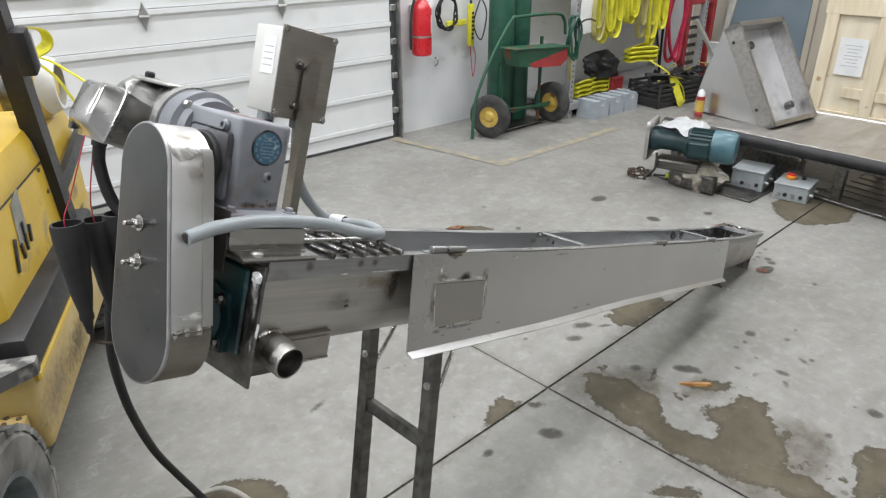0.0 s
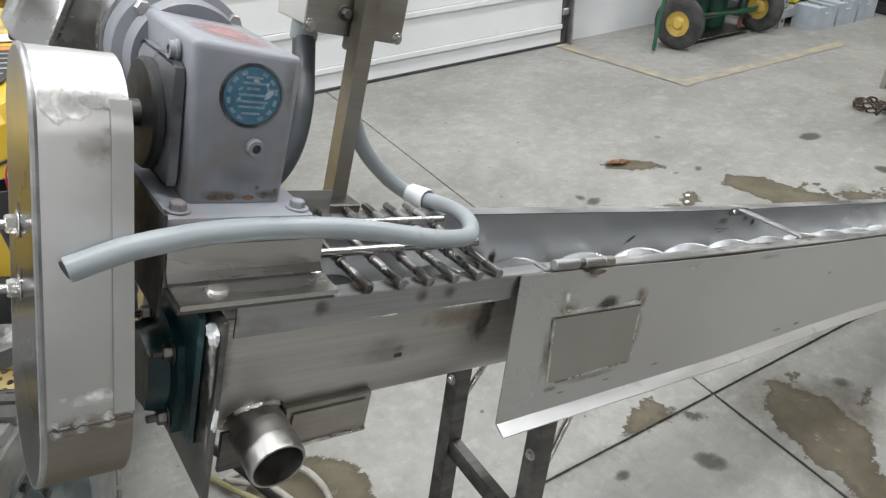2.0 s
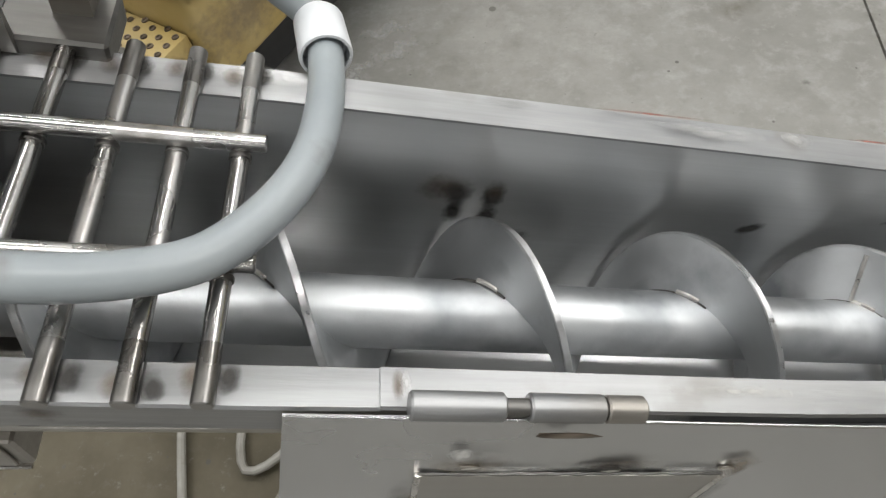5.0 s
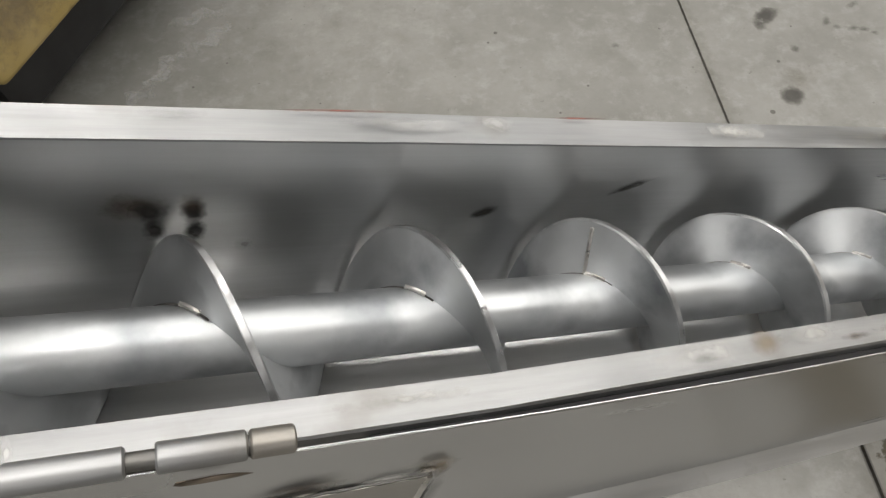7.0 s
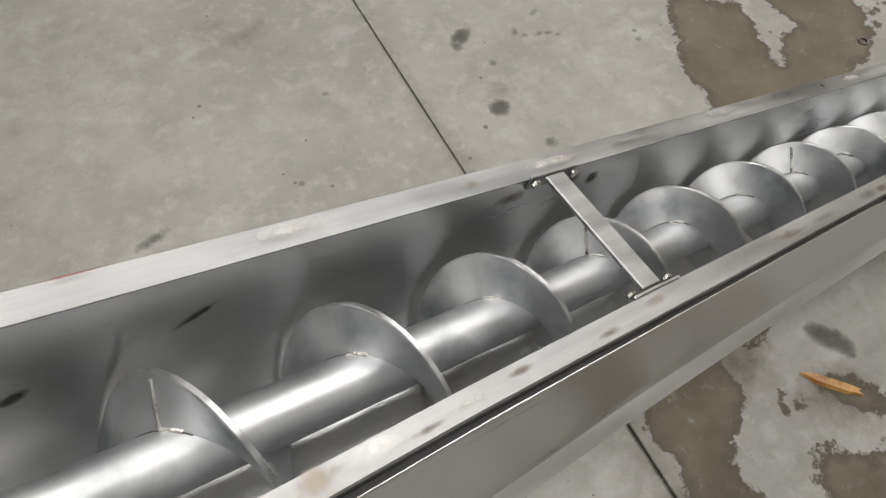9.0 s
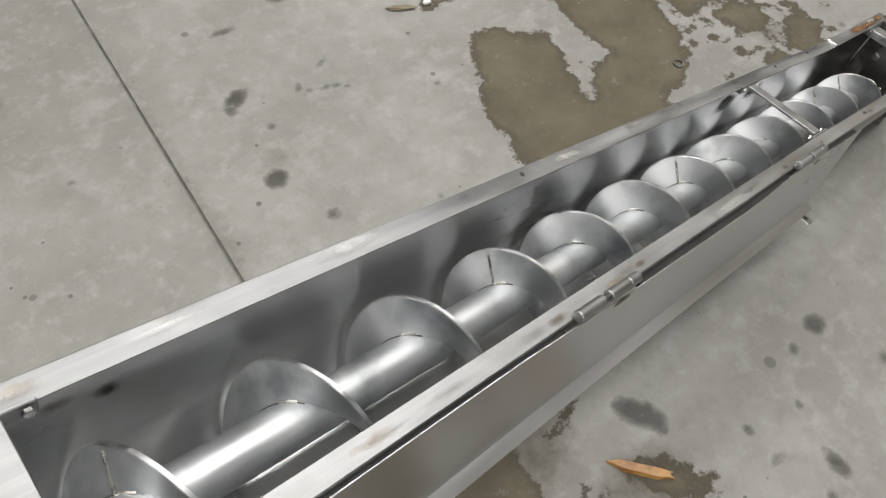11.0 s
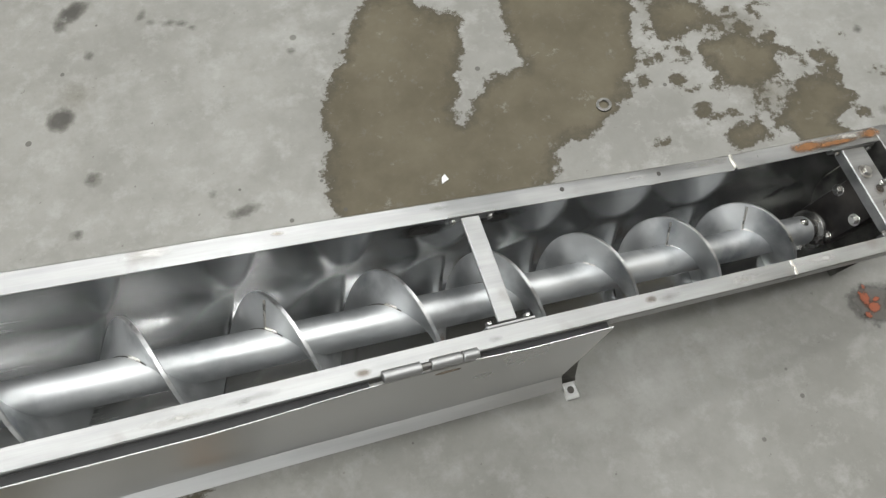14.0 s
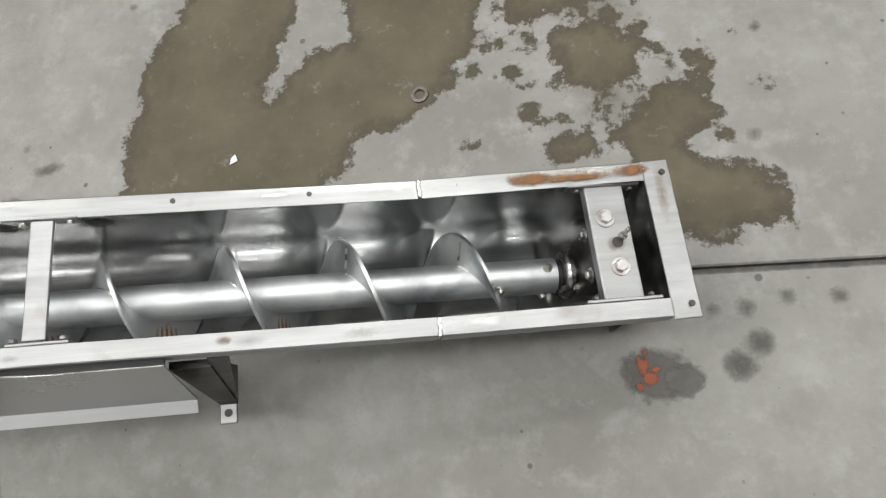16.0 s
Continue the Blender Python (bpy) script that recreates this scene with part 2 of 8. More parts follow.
STRAP = surf("yellow_sling_webbing", (0.55, 0.52, 0.02), (0.68, 0.64, 0.05), 0.75, 0.0, 12, (1, 1, 1), 180, 0.25, 0.08, spot=(0.32, 0.28, 0.07), spot_at=0.6, spot_scale=9, spot_soft=0.15)
STRAP_OLD = surf("faded_olive_webbing", (0.30, 0.27, 0.09), (0.45, 0.41, 0.16), 0.8, 0.0, 12, (1, 1, 1), 180, 0.25, 0.08)
RED_HOSE = surf("red_hose_rubber", (0.36, 0.015, 0.05), (0.46, 0.025, 0.07), 0.45, 0.0, 14, bump=0.08)
RACK_GREY = surf("grey_rack_steel", (0.35, 0.355, 0.36), (0.46, 0.465, 0.47), 0.5, 0.3, 8, (1, 1, 1), 70, 0.08, 0.1)
RED_FRAME = surf("worn_red_paint", (0.28, 0.02, 0.025), (0.36, 0.04, 0.04), 0.5, 0.0, 9, bump=0.08, spot=(0.14, 0.10, 0.09), spot_at=0.62, spot_scale=10, spot_soft=0.1)
BLOCK_GREY = surf("cast_grey_block", (0.33, 0.37, 0.41), (0.40, 0.44, 0.48), 0.6, 0.0, 10, (1, 1, 1), 80, 0.12, 0.1)
CRATE_BLACK = surf("black_plastic_crate", (0.02, 0.02, 0.022), (0.04, 0.04, 0.042), 0.5, 0.0, 10)
DOOR_GREY = surf("blue_grey_steel_door", (0.16, 0.21, 0.25), (0.19, 0.24, 0.285), 0.45, 0.0, 2, bump=0.05)
SIDING = surf("beige_wall_board", (0.42, 0.385, 0.32), (0.50, 0.46, 0.39), 0.7, 0.0, 3, (1, 1, 0.3), 60, 0.1, 0.08)
PINE = surf("pale_pine", (0.66, 0.56, 0.40), (0.75, 0.67, 0.51), 0.65, 0.0, 5, (1, 4, 0.5), 40, 0.15, 0.08, spot=(0.42, 0.29, 0.15), spot_at=0.67, spot_scale=7, spot_soft=0.06)
PLYWOOD = surf("pale_plywood", (0.68, 0.60, 0.45), (0.76, 0.70, 0.56), 0.65, 0.0, 4, (1, 3, 0.6), 40, 0.1, 0.08, spot=(0.44, 0.32, 0.18), spot_at=0.68, spot_scale=5, spot_soft=0.06)
MOTOR_GREEN = surf("dark_green_motor_paint", (0.007, 0.026, 0.029), (0.013, 0.042, 0.046), 0.4, 0.0, 8, bump=0.06)
MOTOR_BLUE = surf("blue_grey_motor_shroud", (0.05, 0.12, 0.15), (0.08, 0.17, 0.20), 0.35, 0.0, 8, bump=0.05)
BOX_GREY = surf("grey_junction_box_paint", (0.26, 0.29, 0.30), (0.33, 0.36, 0.37), 0.5, 0.0, 6, bump=0.06, spot=(0.20, 0.21, 0.21), spot_at=0.62, spot_scale=9, spot_soft=0.15)
BAG = surf("cloudy_plastic_bag", (0.22, 0.20, 0.16), (0.36, 0.34, 0.29), 0.22, 0.0, 14, (1, 1, 1), 50, 0.5, 0.1)
CLOTH = surf("crumpled_white_cloth", (0.66, 0.67, 0.68), (0.78, 0.79, 0.80), 0.85, 0.0, 14, (1, 1, 1), 60, 0.4, 0.08, spot=(0.25, 0.27, 0.28), spot_at=0.7, spot_scale=10, spot_soft=0.06)
CHAIN = surf("rusty_chain", (0.05, 0.035, 0.025), (0.12, 0.09, 0.07), 0.6, 0.6, 20, bump=0.15)
HOSE_DIRTY = surf("dirty_white_hose", (0.20, 0.19, 0.165), (0.34, 0.33, 0.30), 0.55, 0.0, 10, (1, 1, 1), 70, 0.1, 0.1, spot=(0.16, 0.145, 0.115), spot_at=0.56, spot_scale=14, spot_soft=0.12)
HOSE_OLIVE = surf("olive_hose", (0.13, 0.12, 0.055), (0.20, 0.19, 0.10), 0.5, 0.0, 10, bump=0.08)
CHIP_WOOD = surf("wet_wood_sliver", (0.24, 0.10, 0.022), (0.46, 0.25, 0.075), 0.4, 0.0, 40, (1, 1, 1), 120, 0.2, 0.1)
PAINT_LINE = surf("worn_yellow_floor_paint", (0.235, 0.229, 0.205), (0.37, 0.315, 0.20), 0.6, 0.0, 9, (1, 1, 1), 50, 0.05, 0.08, mix=(0.40, 0.68))
GREEN_LABEL = surf("yellow_green_tape", (0.50, 0.62, 0.02), (0.58, 0.70, 0.04), 0.5, bump=0)
ORANGE_KNOB = surf("orange_plastic", (0.62, 0.20, 0.01), (0.70, 0.26, 0.02), 0.4, bump=0.02)


def concrete():
    """Grey slab concrete; wet, dirty and shade-darkened patches follow the signed distances kept on the mesh."""
    m = bpy.data.materials.new("concrete_slab")
    m.use_nodes = True
    n, l = m.node_tree.nodes, m.node_tree.links
    p = n["Principled BSDF"]
    tc = n.new("ShaderNodeTexCoord")

    def noise_tex(scale, detail=6, rough=0.6):
        t = n.new("ShaderNodeTexNoise")
        t.inputs["Scale"].default_value, t.inputs["Detail"].default_value, t.inputs["Roughness"].default_value = scale, detail, rough
        l.new(tc.outputs["Object"], t.inputs["Vector"])
        return t.outputs["Fac"]

    def ramp(fac, a, b, lo=0.3, hi=0.7):
        r = n.new("ShaderNodeValToRGB")
        r.color_ramp.elements[0].position, r.color_ramp.elements[1].position = lo, hi
        r.color_ramp.elements[0].color, r.color_ramp.elements[1].color = (*a, 1), (*b, 1)
        l.new(fac, r.inputs[0])
        return r.outputs[0]

    def rng(fac, a, b, c=0.0, d=1.0):
        r = n.new("ShaderNodeMapRange")
        for i, v in enumerate((a, b, c, d)):
            r.inputs[i + 1].default_value = v
        l.new(fac, r.inputs[0])
        return r.outputs[0]

    def math2(op, a, b):
        r = n.new("ShaderNodeMath")
        r.operation = op
        for i, v in enumerate((a, b)):
            if isinstance(v, float):
                r.inputs[i].default_value = v
            else:
                l.new(v, r.inputs[i])
        return r.outputs[0]

    def mix(fac, a, b):
        r = n.new("ShaderNodeMix")
        r.data_type = "RGBA"
        l.new(fac, r.inputs[0])
        for i, v in ((6, a), (7, b)):
            if isinstance(v, tuple):
                r.inputs[i].default_value = (*v, 1)
            else:
                l.new(v, r.inputs[i])
        return r.outputs[2]

    def attr(name):
        a = n.new("ShaderNodeAttribute")
        a.attribute_name = name
        return a.outputs["Fac"]

    base = ramp(noise_tex(1.3, 8, 0.68), (0.172, 0.168, 0.153), (0.300, 0.296, 0.280), 0.30, 0.70)
    base = mix(rng(noise_tex(11, 8, 0.7), 0.45, 0.72, 0.0, 0.6), base, (0.172, 0.168, 0.152))
    base = mix(rng(noise_tex(5, 8, 0.7), 0.55, 0.72, 0.0, 0.6), base, (0.35, 0.348, 0.335))
    base = mix(rng(noise_tex(17, 6, 0.7), 0.52, 0.74, 0.0, 0.5), base, (0.375, 0.373, 0.36))
    base = mix(rng(noise_tex(3.1, 7, 0.72), 0.54, 0.70, 0.0, 0.45), base, (0.165, 0.16, 0.145))
    ragged = math2("MULTIPLY", math2("SUBTRACT", noise_tex(15, 9, 0.68), 0.5), 0.09)
    ragged = math2("ADD", ragged, math2("MULTIPLY", math2("SUBTRACT", noise_tex(27, 9, 0.72), 0.5), 0.07))
    ragged = math2("ADD", ragged, math2("MULTIPLY", math2("SUBTRACT", noise_tex(42, 8, 0.7), 0.5), 0.03))
    wet_d = math2("ADD", attr("wet"), ragged)
    damp_shade_d = math2("ADD", attr("damp"), math2("MULTIPLY", ragged, 0.9))
    # damp, dirt and some of the conveyor's shade, all as one darker brown
    base = mix(rng(damp_shade_d, 0.012, -0.045, 0.0, 0.9), base, ramp(noise_tex(12, 8, 0.7), (0.072, 0.063, 0.045), (0.175, 0.165, 0.142), 0.36, 0.64))
    wet = rng(wet_d, 0.004, -0.004)
    rim = rng(wet_d, -0.03, 0.0, 0.0, 1.0)
    wet_col = mix(rim, ramp(noise_tex(7), (0.084, 0.073, 0.050), (0.128, 0.113, 0.081)), (0.070, 0.062, 0.046))
    base = mix(wet, base, wet_col)
    fine_rag = math2("MULTIPLY", math2("SUBTRACT", noise_tex(45, 6, 0.65), 0.5), 0.022)
    spot_d = math2("ADD", attr("spot"), fine_rag)
    spot = rng(spot_d, 0.003, -0.006, 0.0, 0.9)
    base = mix(spot, base, ramp(noise_tex(30), (0.055, 0.052, 0.047), (0.13, 0.125, 0.11)))
    base = mix(rng(spot_d, -0.006, -0.014, 0.0, 0.75), base, (0.040, 0.037, 0.032))
    vor = n.new("ShaderNodeTexVoronoi")
    vor.inputs["Scale"].default_value = 5.0
    l.new(tc.outputs["Object"], vor.inputs["Vector"])
    size = noise_tex(2.2, 2)
    speck = rng(math2("SUBTRACT", vor.outputs["Distance"], math2("MULTIPLY", rng(size, 0.42, 0.72), 0.10)), 0.006, -0.004, 0.0, 0.75)
    base = mix(speck, base, (0.10, 0.095, 0.085))
    vor2 = n.new("ShaderNodeTexVoronoi")
    vor2.inputs["Scale"].default_value = 14.0
    l.new(tc.outputs["Object"], vor2.inputs["Vector"])
    speck2 = rng(math2("SUBTRACT", vor2.outputs["Distance"], math2("MULTIPLY", rng(noise_tex(3.3, 3), 0.42, 0.66), 0.10)), 0.008, -0.006, 0.0, 0.85)
    base = mix(speck2, base, (0.085, 0.08, 0.072))
    base = mix(rng(noise_tex(38, 8, 0.75), 0.56, 0.72, 0.0, 0.35), base, (0.17, 0.168, 0.158))
    base = mix(rng(noise_tex(23, 8, 0.75), 0.60, 0.74, 0.0, 0.4), base, (0.39, 0.388, 0.375))
    base = mix(rng(noise_tex(58, 4, 0.55), 0.70, 0.74, 0.0, 0.6), base, (0.095, 0.09, 0.08))
    l.new(base, p.inputs["Base Color"])
    dry_r = rng(noise_tex(4), 0.3, 0.7, 0.46, 0.62)
    r2 = n.new("ShaderNodeMix")
    l.new(wet, r2.inputs[0]), l.new(dry_r, r2.inputs[2])
    r2.inputs[3].default_value = 0.58
    l.new(r2.outputs[0], p.inputs["Roughness"])
    l.new(rng(wet, 0.0, 1.0, 0.45, 0.14), p.inputs["Specular IOR Level"])
    b = n.new("ShaderNodeBump")
    b.inputs["Strength"].default_value, b.inputs["Distance"].default_value = 0.12, 0.004
    l.new(math2("ADD", noise_tex(60, 5), math2("MULTIPLY", noise_tex(9, 4), 0.6)), b.inputs["Height"])
    l.new(b.outputs[0], p.inputs["Normal"])
    return m




def stain(name, color, rough, metal, most=0.7, scale=45.0, ragged=1.5, soft=0.7):
    """A thin ragged mark that thins out towards its edge, as kept on the mesh."""
    m = bpy.data.materials.new(name)
    m.use_nodes = True
    n, l = m.node_tree.nodes, m.node_tree.links
    p = n["Principled BSDF"]
    tc, at = n.new("ShaderNodeTexCoord"), n.new("ShaderNodeAttribute")
    at.attribute_name = "edge"
    nz = n.new("ShaderNodeTexNoise")
    nz.inputs["Scale"].default_value, nz.inputs["Detail"].default_value, nz.inputs["Roughness"].default_value = scale, 7, 0.65
    l.new(tc.outputs["Object"], nz.inputs["Vector"])
    a = n.new("ShaderNodeMath")
    a.operation = "MULTIPLY_ADD"
    a.inputs[1].default_value = ragged
    l.new(nz.outputs["Fac"], a.inputs[0]), l.new(at.outputs["Fac"], a.inputs[2])
    r = n.new("ShaderNodeMapRange")
    r.inputs[1].default_value, r.inputs[2].default_value, r.inputs[4].default_value = 0.5 * ragged + 0.18, 0.5 * ragged + 0.18 + soft, most
    l.new(a.outputs[0], r.inputs[0]), l.new(r.outputs[0], p.inputs["Alpha"])
    c = n.new("ShaderNodeValToRGB")
    c.color_ramp.elements[0].position, c.color_ramp.elements[1].position = 0.35, 0.65
    c.color_ramp.elements[0].color = (*[v * 0.7 for v in color], 1)
    c.color_ramp.elements[1].color = (*[min(1, v * 1.2) for v in color], 1)
    l.new(nz.outputs["Fac"], c.inputs[0]), l.new(c.outputs[0], p.inputs["Base Color"])
    p.inputs["Roughness"].default_value, p.inputs["Metallic"].default_value = rough, metal
    return m


MARK_BRIGHT = stain("ground_weld_metal", (0.72, 0.715, 0.70), 0.38, 0.9, 0.4)
# weld smears, and the painted line of light under the near rim
MARK_WELD_GLINT = stain("bright_weld_and_glint", (0.80, 0.79, 0.77), 0.40, 0.35, 0.8, 80)
MARK_TAN = stain("tan_heat_bloom", (0.36, 0.29, 0.21), 0.45, 0.8, 0.5)
MARK_BROWN = stain("brown_heat_bloom", (0.17, 0.13, 0.095), 0.5, 0.7, 0.6)
MARK_DARK = stain("dark_burn_bloom", (0.04, 0.037, 0.033), 0.5, 0.4, 0.8, 70, 1.0, 0.5)
MARK_GREY = stain("grey_scuff", (0.27, 0.268, 0.26), 0.42, 1.0, 0.4, 25, 1.6, 0.9)
MARK_PALE = stain("pale_residue", (0.62, 0.61, 0.58), 0.6, 0.3, 0.5, 90)
MARK_ORANGE = stain("orange_residue_film", (0.22, 0.045, 0.007), 0.5, 0.0, 1.0, 130, 1.6, 0.3)
MARK_RED = stain("red_paint_smear", (0.20, 0.05, 0.03), 0.5, 0.0, 0.8, 60, 1.2)
MARK_OIL = stain("damp_dark_stain", (0.075, 0.07, 0.06), 0.4, 0.0, 0.8, 40, 0.9, 0.3)
TINTED = surf("heat_tinted_steel", (0.30, 0.275, 0.24), (0.42, 0.40, 0.37), 0.40, 1.0, 9, (1, 1, 1), 80, 0.07, 0.1, wave=0.15, scratch=0.4)
PRESSED = surf("pressed_stainless", (0.42, 0.41, 0.39), (0.54, 0.53, 0.51), 0.26, 1.0, 9, (0.4, 3, 3), 80, 0.05, 0.08, spot=(0.36, 0.32, 0.27), spot_at=0.6, spot_scale=14, spot_soft=0.16, wave=0.1)
TANK_YELLOW = surf("dull_yellow_tank_paint", (0.58, 0.42, 0.08), (0.66, 0.53, 0.22), 0.4, 0.0, 5, (1, 1, 1), 60, 0.05, 0.1, spot=(0.40, 0.30, 0.12), spot_at=0.6, spot_scale=7, spot_soft=0.15)
# polished steel with the ceiling's pale reflection put into its colour
PALE_REFLECTION_STEEL = surf("plate_with_pale_reflection", (0.52, 0.525, 0.545), (0.66, 0.665, 0.685), 0.45, 0.5, 4, (1, 1, 1), 60, 0.04, 0.1, spot=(0.36, 0.36, 0.37), spot_at=0.6, spot_scale=5, spot_soft=0.2)
GUARD_STEEL = surf("satin_guard_steel", (0.55, 0.545, 0.53), (0.66, 0.655, 0.64), 0.40, 1.0, 5, (1, 1, 1), 60, 0.03, 0.08, spot=(0.47, 0.455, 0.43), spot_at=0.56, spot_scale=8, spot_soft=0.2, spot_rough=0.5, wave=0.10)
EDGE_STEEL = surf("ground_edge_steel", (0.44, 0.445, 0.45), (0.66, 0.665, 0.67), 0.38, 1.0, 40, (1, 1, 1), 200, 0.2, 0.12, spot=(0.32, 0.32, 0.32), spot_at=0.58, spot_scale=30, spot_soft=0.1)
CHIPPED_BLACK = surf("chipped_black_paint", (0.03, 0.03, 0.031), (0.10, 0.10, 0.098), 0.6, 0.0, 12, (1, 1, 1), 70, 0.3, 0.12, spot=(0.24, 0.235, 0.22), spot_at=0.52, spot_scale=18, spot_soft=0.1)
MARK_RUST = stain("brown_rust_bloom", (0.22, 0.10, 0.035), 0.6, 0.1, 0.9, 60, 1.0, 0.45)
# guard steel darkened for the shade on its downturned end
CAP_SHADED_STEEL = surf("shade_darkened_cap", (0.20, 0.185, 0.16), (0.31, 0.29, 0.26), 0.40, 1.0, 9, (1, 1, 1), 80, 0.07, 0.1, wave=0.12, scratch=0.3)
PATCH_STEEL = surf("tan_patch_sheet", (0.40, 0.385, 0.355), (0.48, 0.468, 0.44), 0.38, 1.0, 4, (1, 1, 1), 70, 0.03, 0.08, spot=(0.35, 0.33, 0.295), spot_at=0.56, spot_scale=7, spot_soft=0.25, spot_rough=0.46, wave=0.10, scratch=0.12)
DARK_BAR = surf("scaled_round_bar", (0.17, 0.16, 0.15), (0.34, 0.33, 0.315), 0.30, 1.0, 20, (1, 1, 1), 140, 0.06, 0.1, spot=(0.08, 0.07, 0.06), spot_at=0.56, spot_scale=24, spot_soft=0.14, spot_rough=0.5)
STEEL_LIP = surf("satin_lip_steel", (0.60, 0.605, 0.61), (0.69, 0.695, 0.70), 0.46, 1.0, 10, (0.35, 3, 3), 110, 0.05, 0.1, spot=(0.40, 0.39, 0.37), spot_at=0.60, spot_scale=14, spot_soft=0.16, wave=0.12, wave_scale=14, scratch=0.2)
MARK_CHALK = stain("faint_chalk", (0.46, 0.458, 0.445), 0.8, 0.0, 0.45, 70, 2.2, 0.5)
GREASY_GREY = surf("greasy_grey_paint", (0.055, 0.055, 0.06), (0.16, 0.165, 0.18), 0.45, 0.0, 14, (1, 1, 1), 90, 0.1, 0.1, spot=(0.02, 0.018, 0.016), spot_at=0.55, spot_scale=18, spot_soft=0.1)
MOTOR_STEEL = surf("polished_motor_steel", (0.34, 0.335, 0.325), (0.46, 0.455, 0.445), 0.22, 1.0, 8, (1, 1, 1), 80, 0.04, 0.08, wave=0.12, wave_scale=10, scratch=0.25)
# guard steel with a dark reflection put into its base colour
FACE_DARK_REFLECTION = surf("sheet_with_dark_reflection", (0.085, 0.086, 0.085), (0.155, 0.155, 0.152), 0.30, 1.0, 4, (1, 1, 1), 60, 0.03, 0.08, wave=0.10, wave_scale=5)
MARK_SMEAR = stain("bright_ground_weld", (0.84, 0.83, 0.81), 0.28, 0.9, 0.95, 55, 0.9, 0.22)
MARK_REDDISH = stain("reddish_worn_paint", (0.36, 0.20, 0.19), 0.55, 0.0, 0.75, 30, 1.0, 0.6)
PIPE_DULL = surf("dull_pipe_steel", (0.30, 0.29, 0.275), (0.44, 0.43, 0.41), 0.40, 1.0, 30, (1, 1, 1), 160, 0.25, 0.1, spot=(0.22, 0.205, 0.185), spot_at=0.55, spot_scale=28, spot_soft=0.2, spot_rough=0.5)
DARK_CONDUIT = surf("dark_rubber_conduit", (0.032, 0.038, 0.042), (0.06, 0.068, 0.074), 0.5, 0.0, 12, (1, 1, 1), 60, 0.1, 0.1)
CART_TYRE = surf("dull_black_tyre", (0.022, 0.022, 0.022), (0.07, 0.069, 0.066), 0.8, 0.0, 9, (1, 1, 1), 70, 0.25, 0.1)
DRY_SCRAP = surf("dull_brown_husk", (0.15, 0.125, 0.085), (0.25, 0.215, 0.155), 0.7, 0.0, 30, (1, 1, 1), 120, 0.2, 0.1)
DEAD_LEAF = surf("dead_leaf", (0.16, 0.075, 0.03), (0.42, 0.22, 0.11), 0.6, 0.0, 40, (1, 1, 1), 160, 0.2, 0.1)
DUSTY_RIM = surf("dusty_blue_grey_rim", (0.10, 0.12, 0.125), (0.25, 0.275, 0.275), 0.7, 0.0, 9, (1, 1, 1), 70, 0.2, 0.1, spot=(0.33, 0.32, 0.28), spot_at=0.56, spot_scale=10, spot_soft=0.15)
CONCRETE = concrete()


# ---- mesh tools ----
def V(*a):
    return Vector(a)


def put(name, bm, material, parent=None, label="", angle=35):
    """A finished bmesh as one mesh object."""
    bmesh.ops.recalc_face_normals(bm, faces=bm.faces)
    me = bpy.data.meshes.new(name)
    bm.to_mesh(me)
    bm.free()
    me.shade_smooth()
    me.set_sharp_from_angle(angle=radians(angle))
    me.materials.append(material)
    ob = new(name, me)
    ob.parent = parent
    if label:
        ob["label"] = label
    return ob


def part(name, bm, material, parent, label="", angle=35):
    return put(name, bm, material, parent, label, angle)


def root(name, m, label, category, group=""):
    ob = new(name)
    ob.empty_display_size = 0.1
    ob.matrix_world = m
    return tagged(ob, label, category, group)


def box(c, s, bevel=0.0, bm=None, turn=None, seg=1):
    bm = bm or bmesh.new()
    m = Matrix.Translation(c) @ (turn or Matrix()) @ Matrix.Diagonal((*s, 1))
    vs = bmesh.ops.create_cube(bm, size=1.0, matrix=m)["verts"]
    if bevel:
        es = list({e for v in vs for e in v.link_edges})
        bmesh.ops.bevel(bm, geom=es, offset=bevel, segments=seg, affect="EDGES", profile=0.5)
    return bm


def frame_of(d):
    d = Vector(d).normalized()
    a = Vector((0, 0, 1)) if abs(d.z) < 0.9 else Vector((1, 0, 0))
    x = a.cross(d).normalized()
    return x, d.cross(x), d


def lathe(p0, p1, prof, seg=24, bm=None):
    """Turns (radius, share of the way from p0 to p1) round the axis; radius 0 closes an end."""
    bm = bm or bmesh.new()
    p0, p1 = Vector(p0), Vector(p1)
    x, y, _ = frame_of(p1 - p0)
    rings = []
    for r, h in prof:
        c = p0.lerp(p1, h)
        if r < 1e-6:
            rings.append([bm.verts.new(c)])
        else:
            rings.append([bm.verts.new(c + r * (math.cos(2 * math.pi * i / seg) * x + math.sin(2 * math.pi * i / seg) * y)) for i in range(seg)])
    for a, b in zip(rings, rings[1:]):
        for i in range(seg):
            j = (i + 1) % seg
            q = [a[0]] if len(a) == 1 else [a[i], a[j]]
            q += [b[0]] if len(b) == 1 else [b[j], b[i]]
            if len(q) >= 3:
                bm.faces.new(q)
    return bm


def rod(p0, p1, r, seg=16, bev=0.0, bm=None, r2=None):
    ln = (Vector(p1) - Vector(p0)).length
    k = min(0.4, bev / ln)
    r2 = r if r2 is None else r2
    prof = [(0, 0), (r - bev, 0), (r, k), (r2, 1 - k), (r2 - bev, 1), (0, 1)] if bev else [(0, 0), (r, 0), (r2, 1), (0, 1)]
    return lathe(p0, p1, prof, seg, bm)


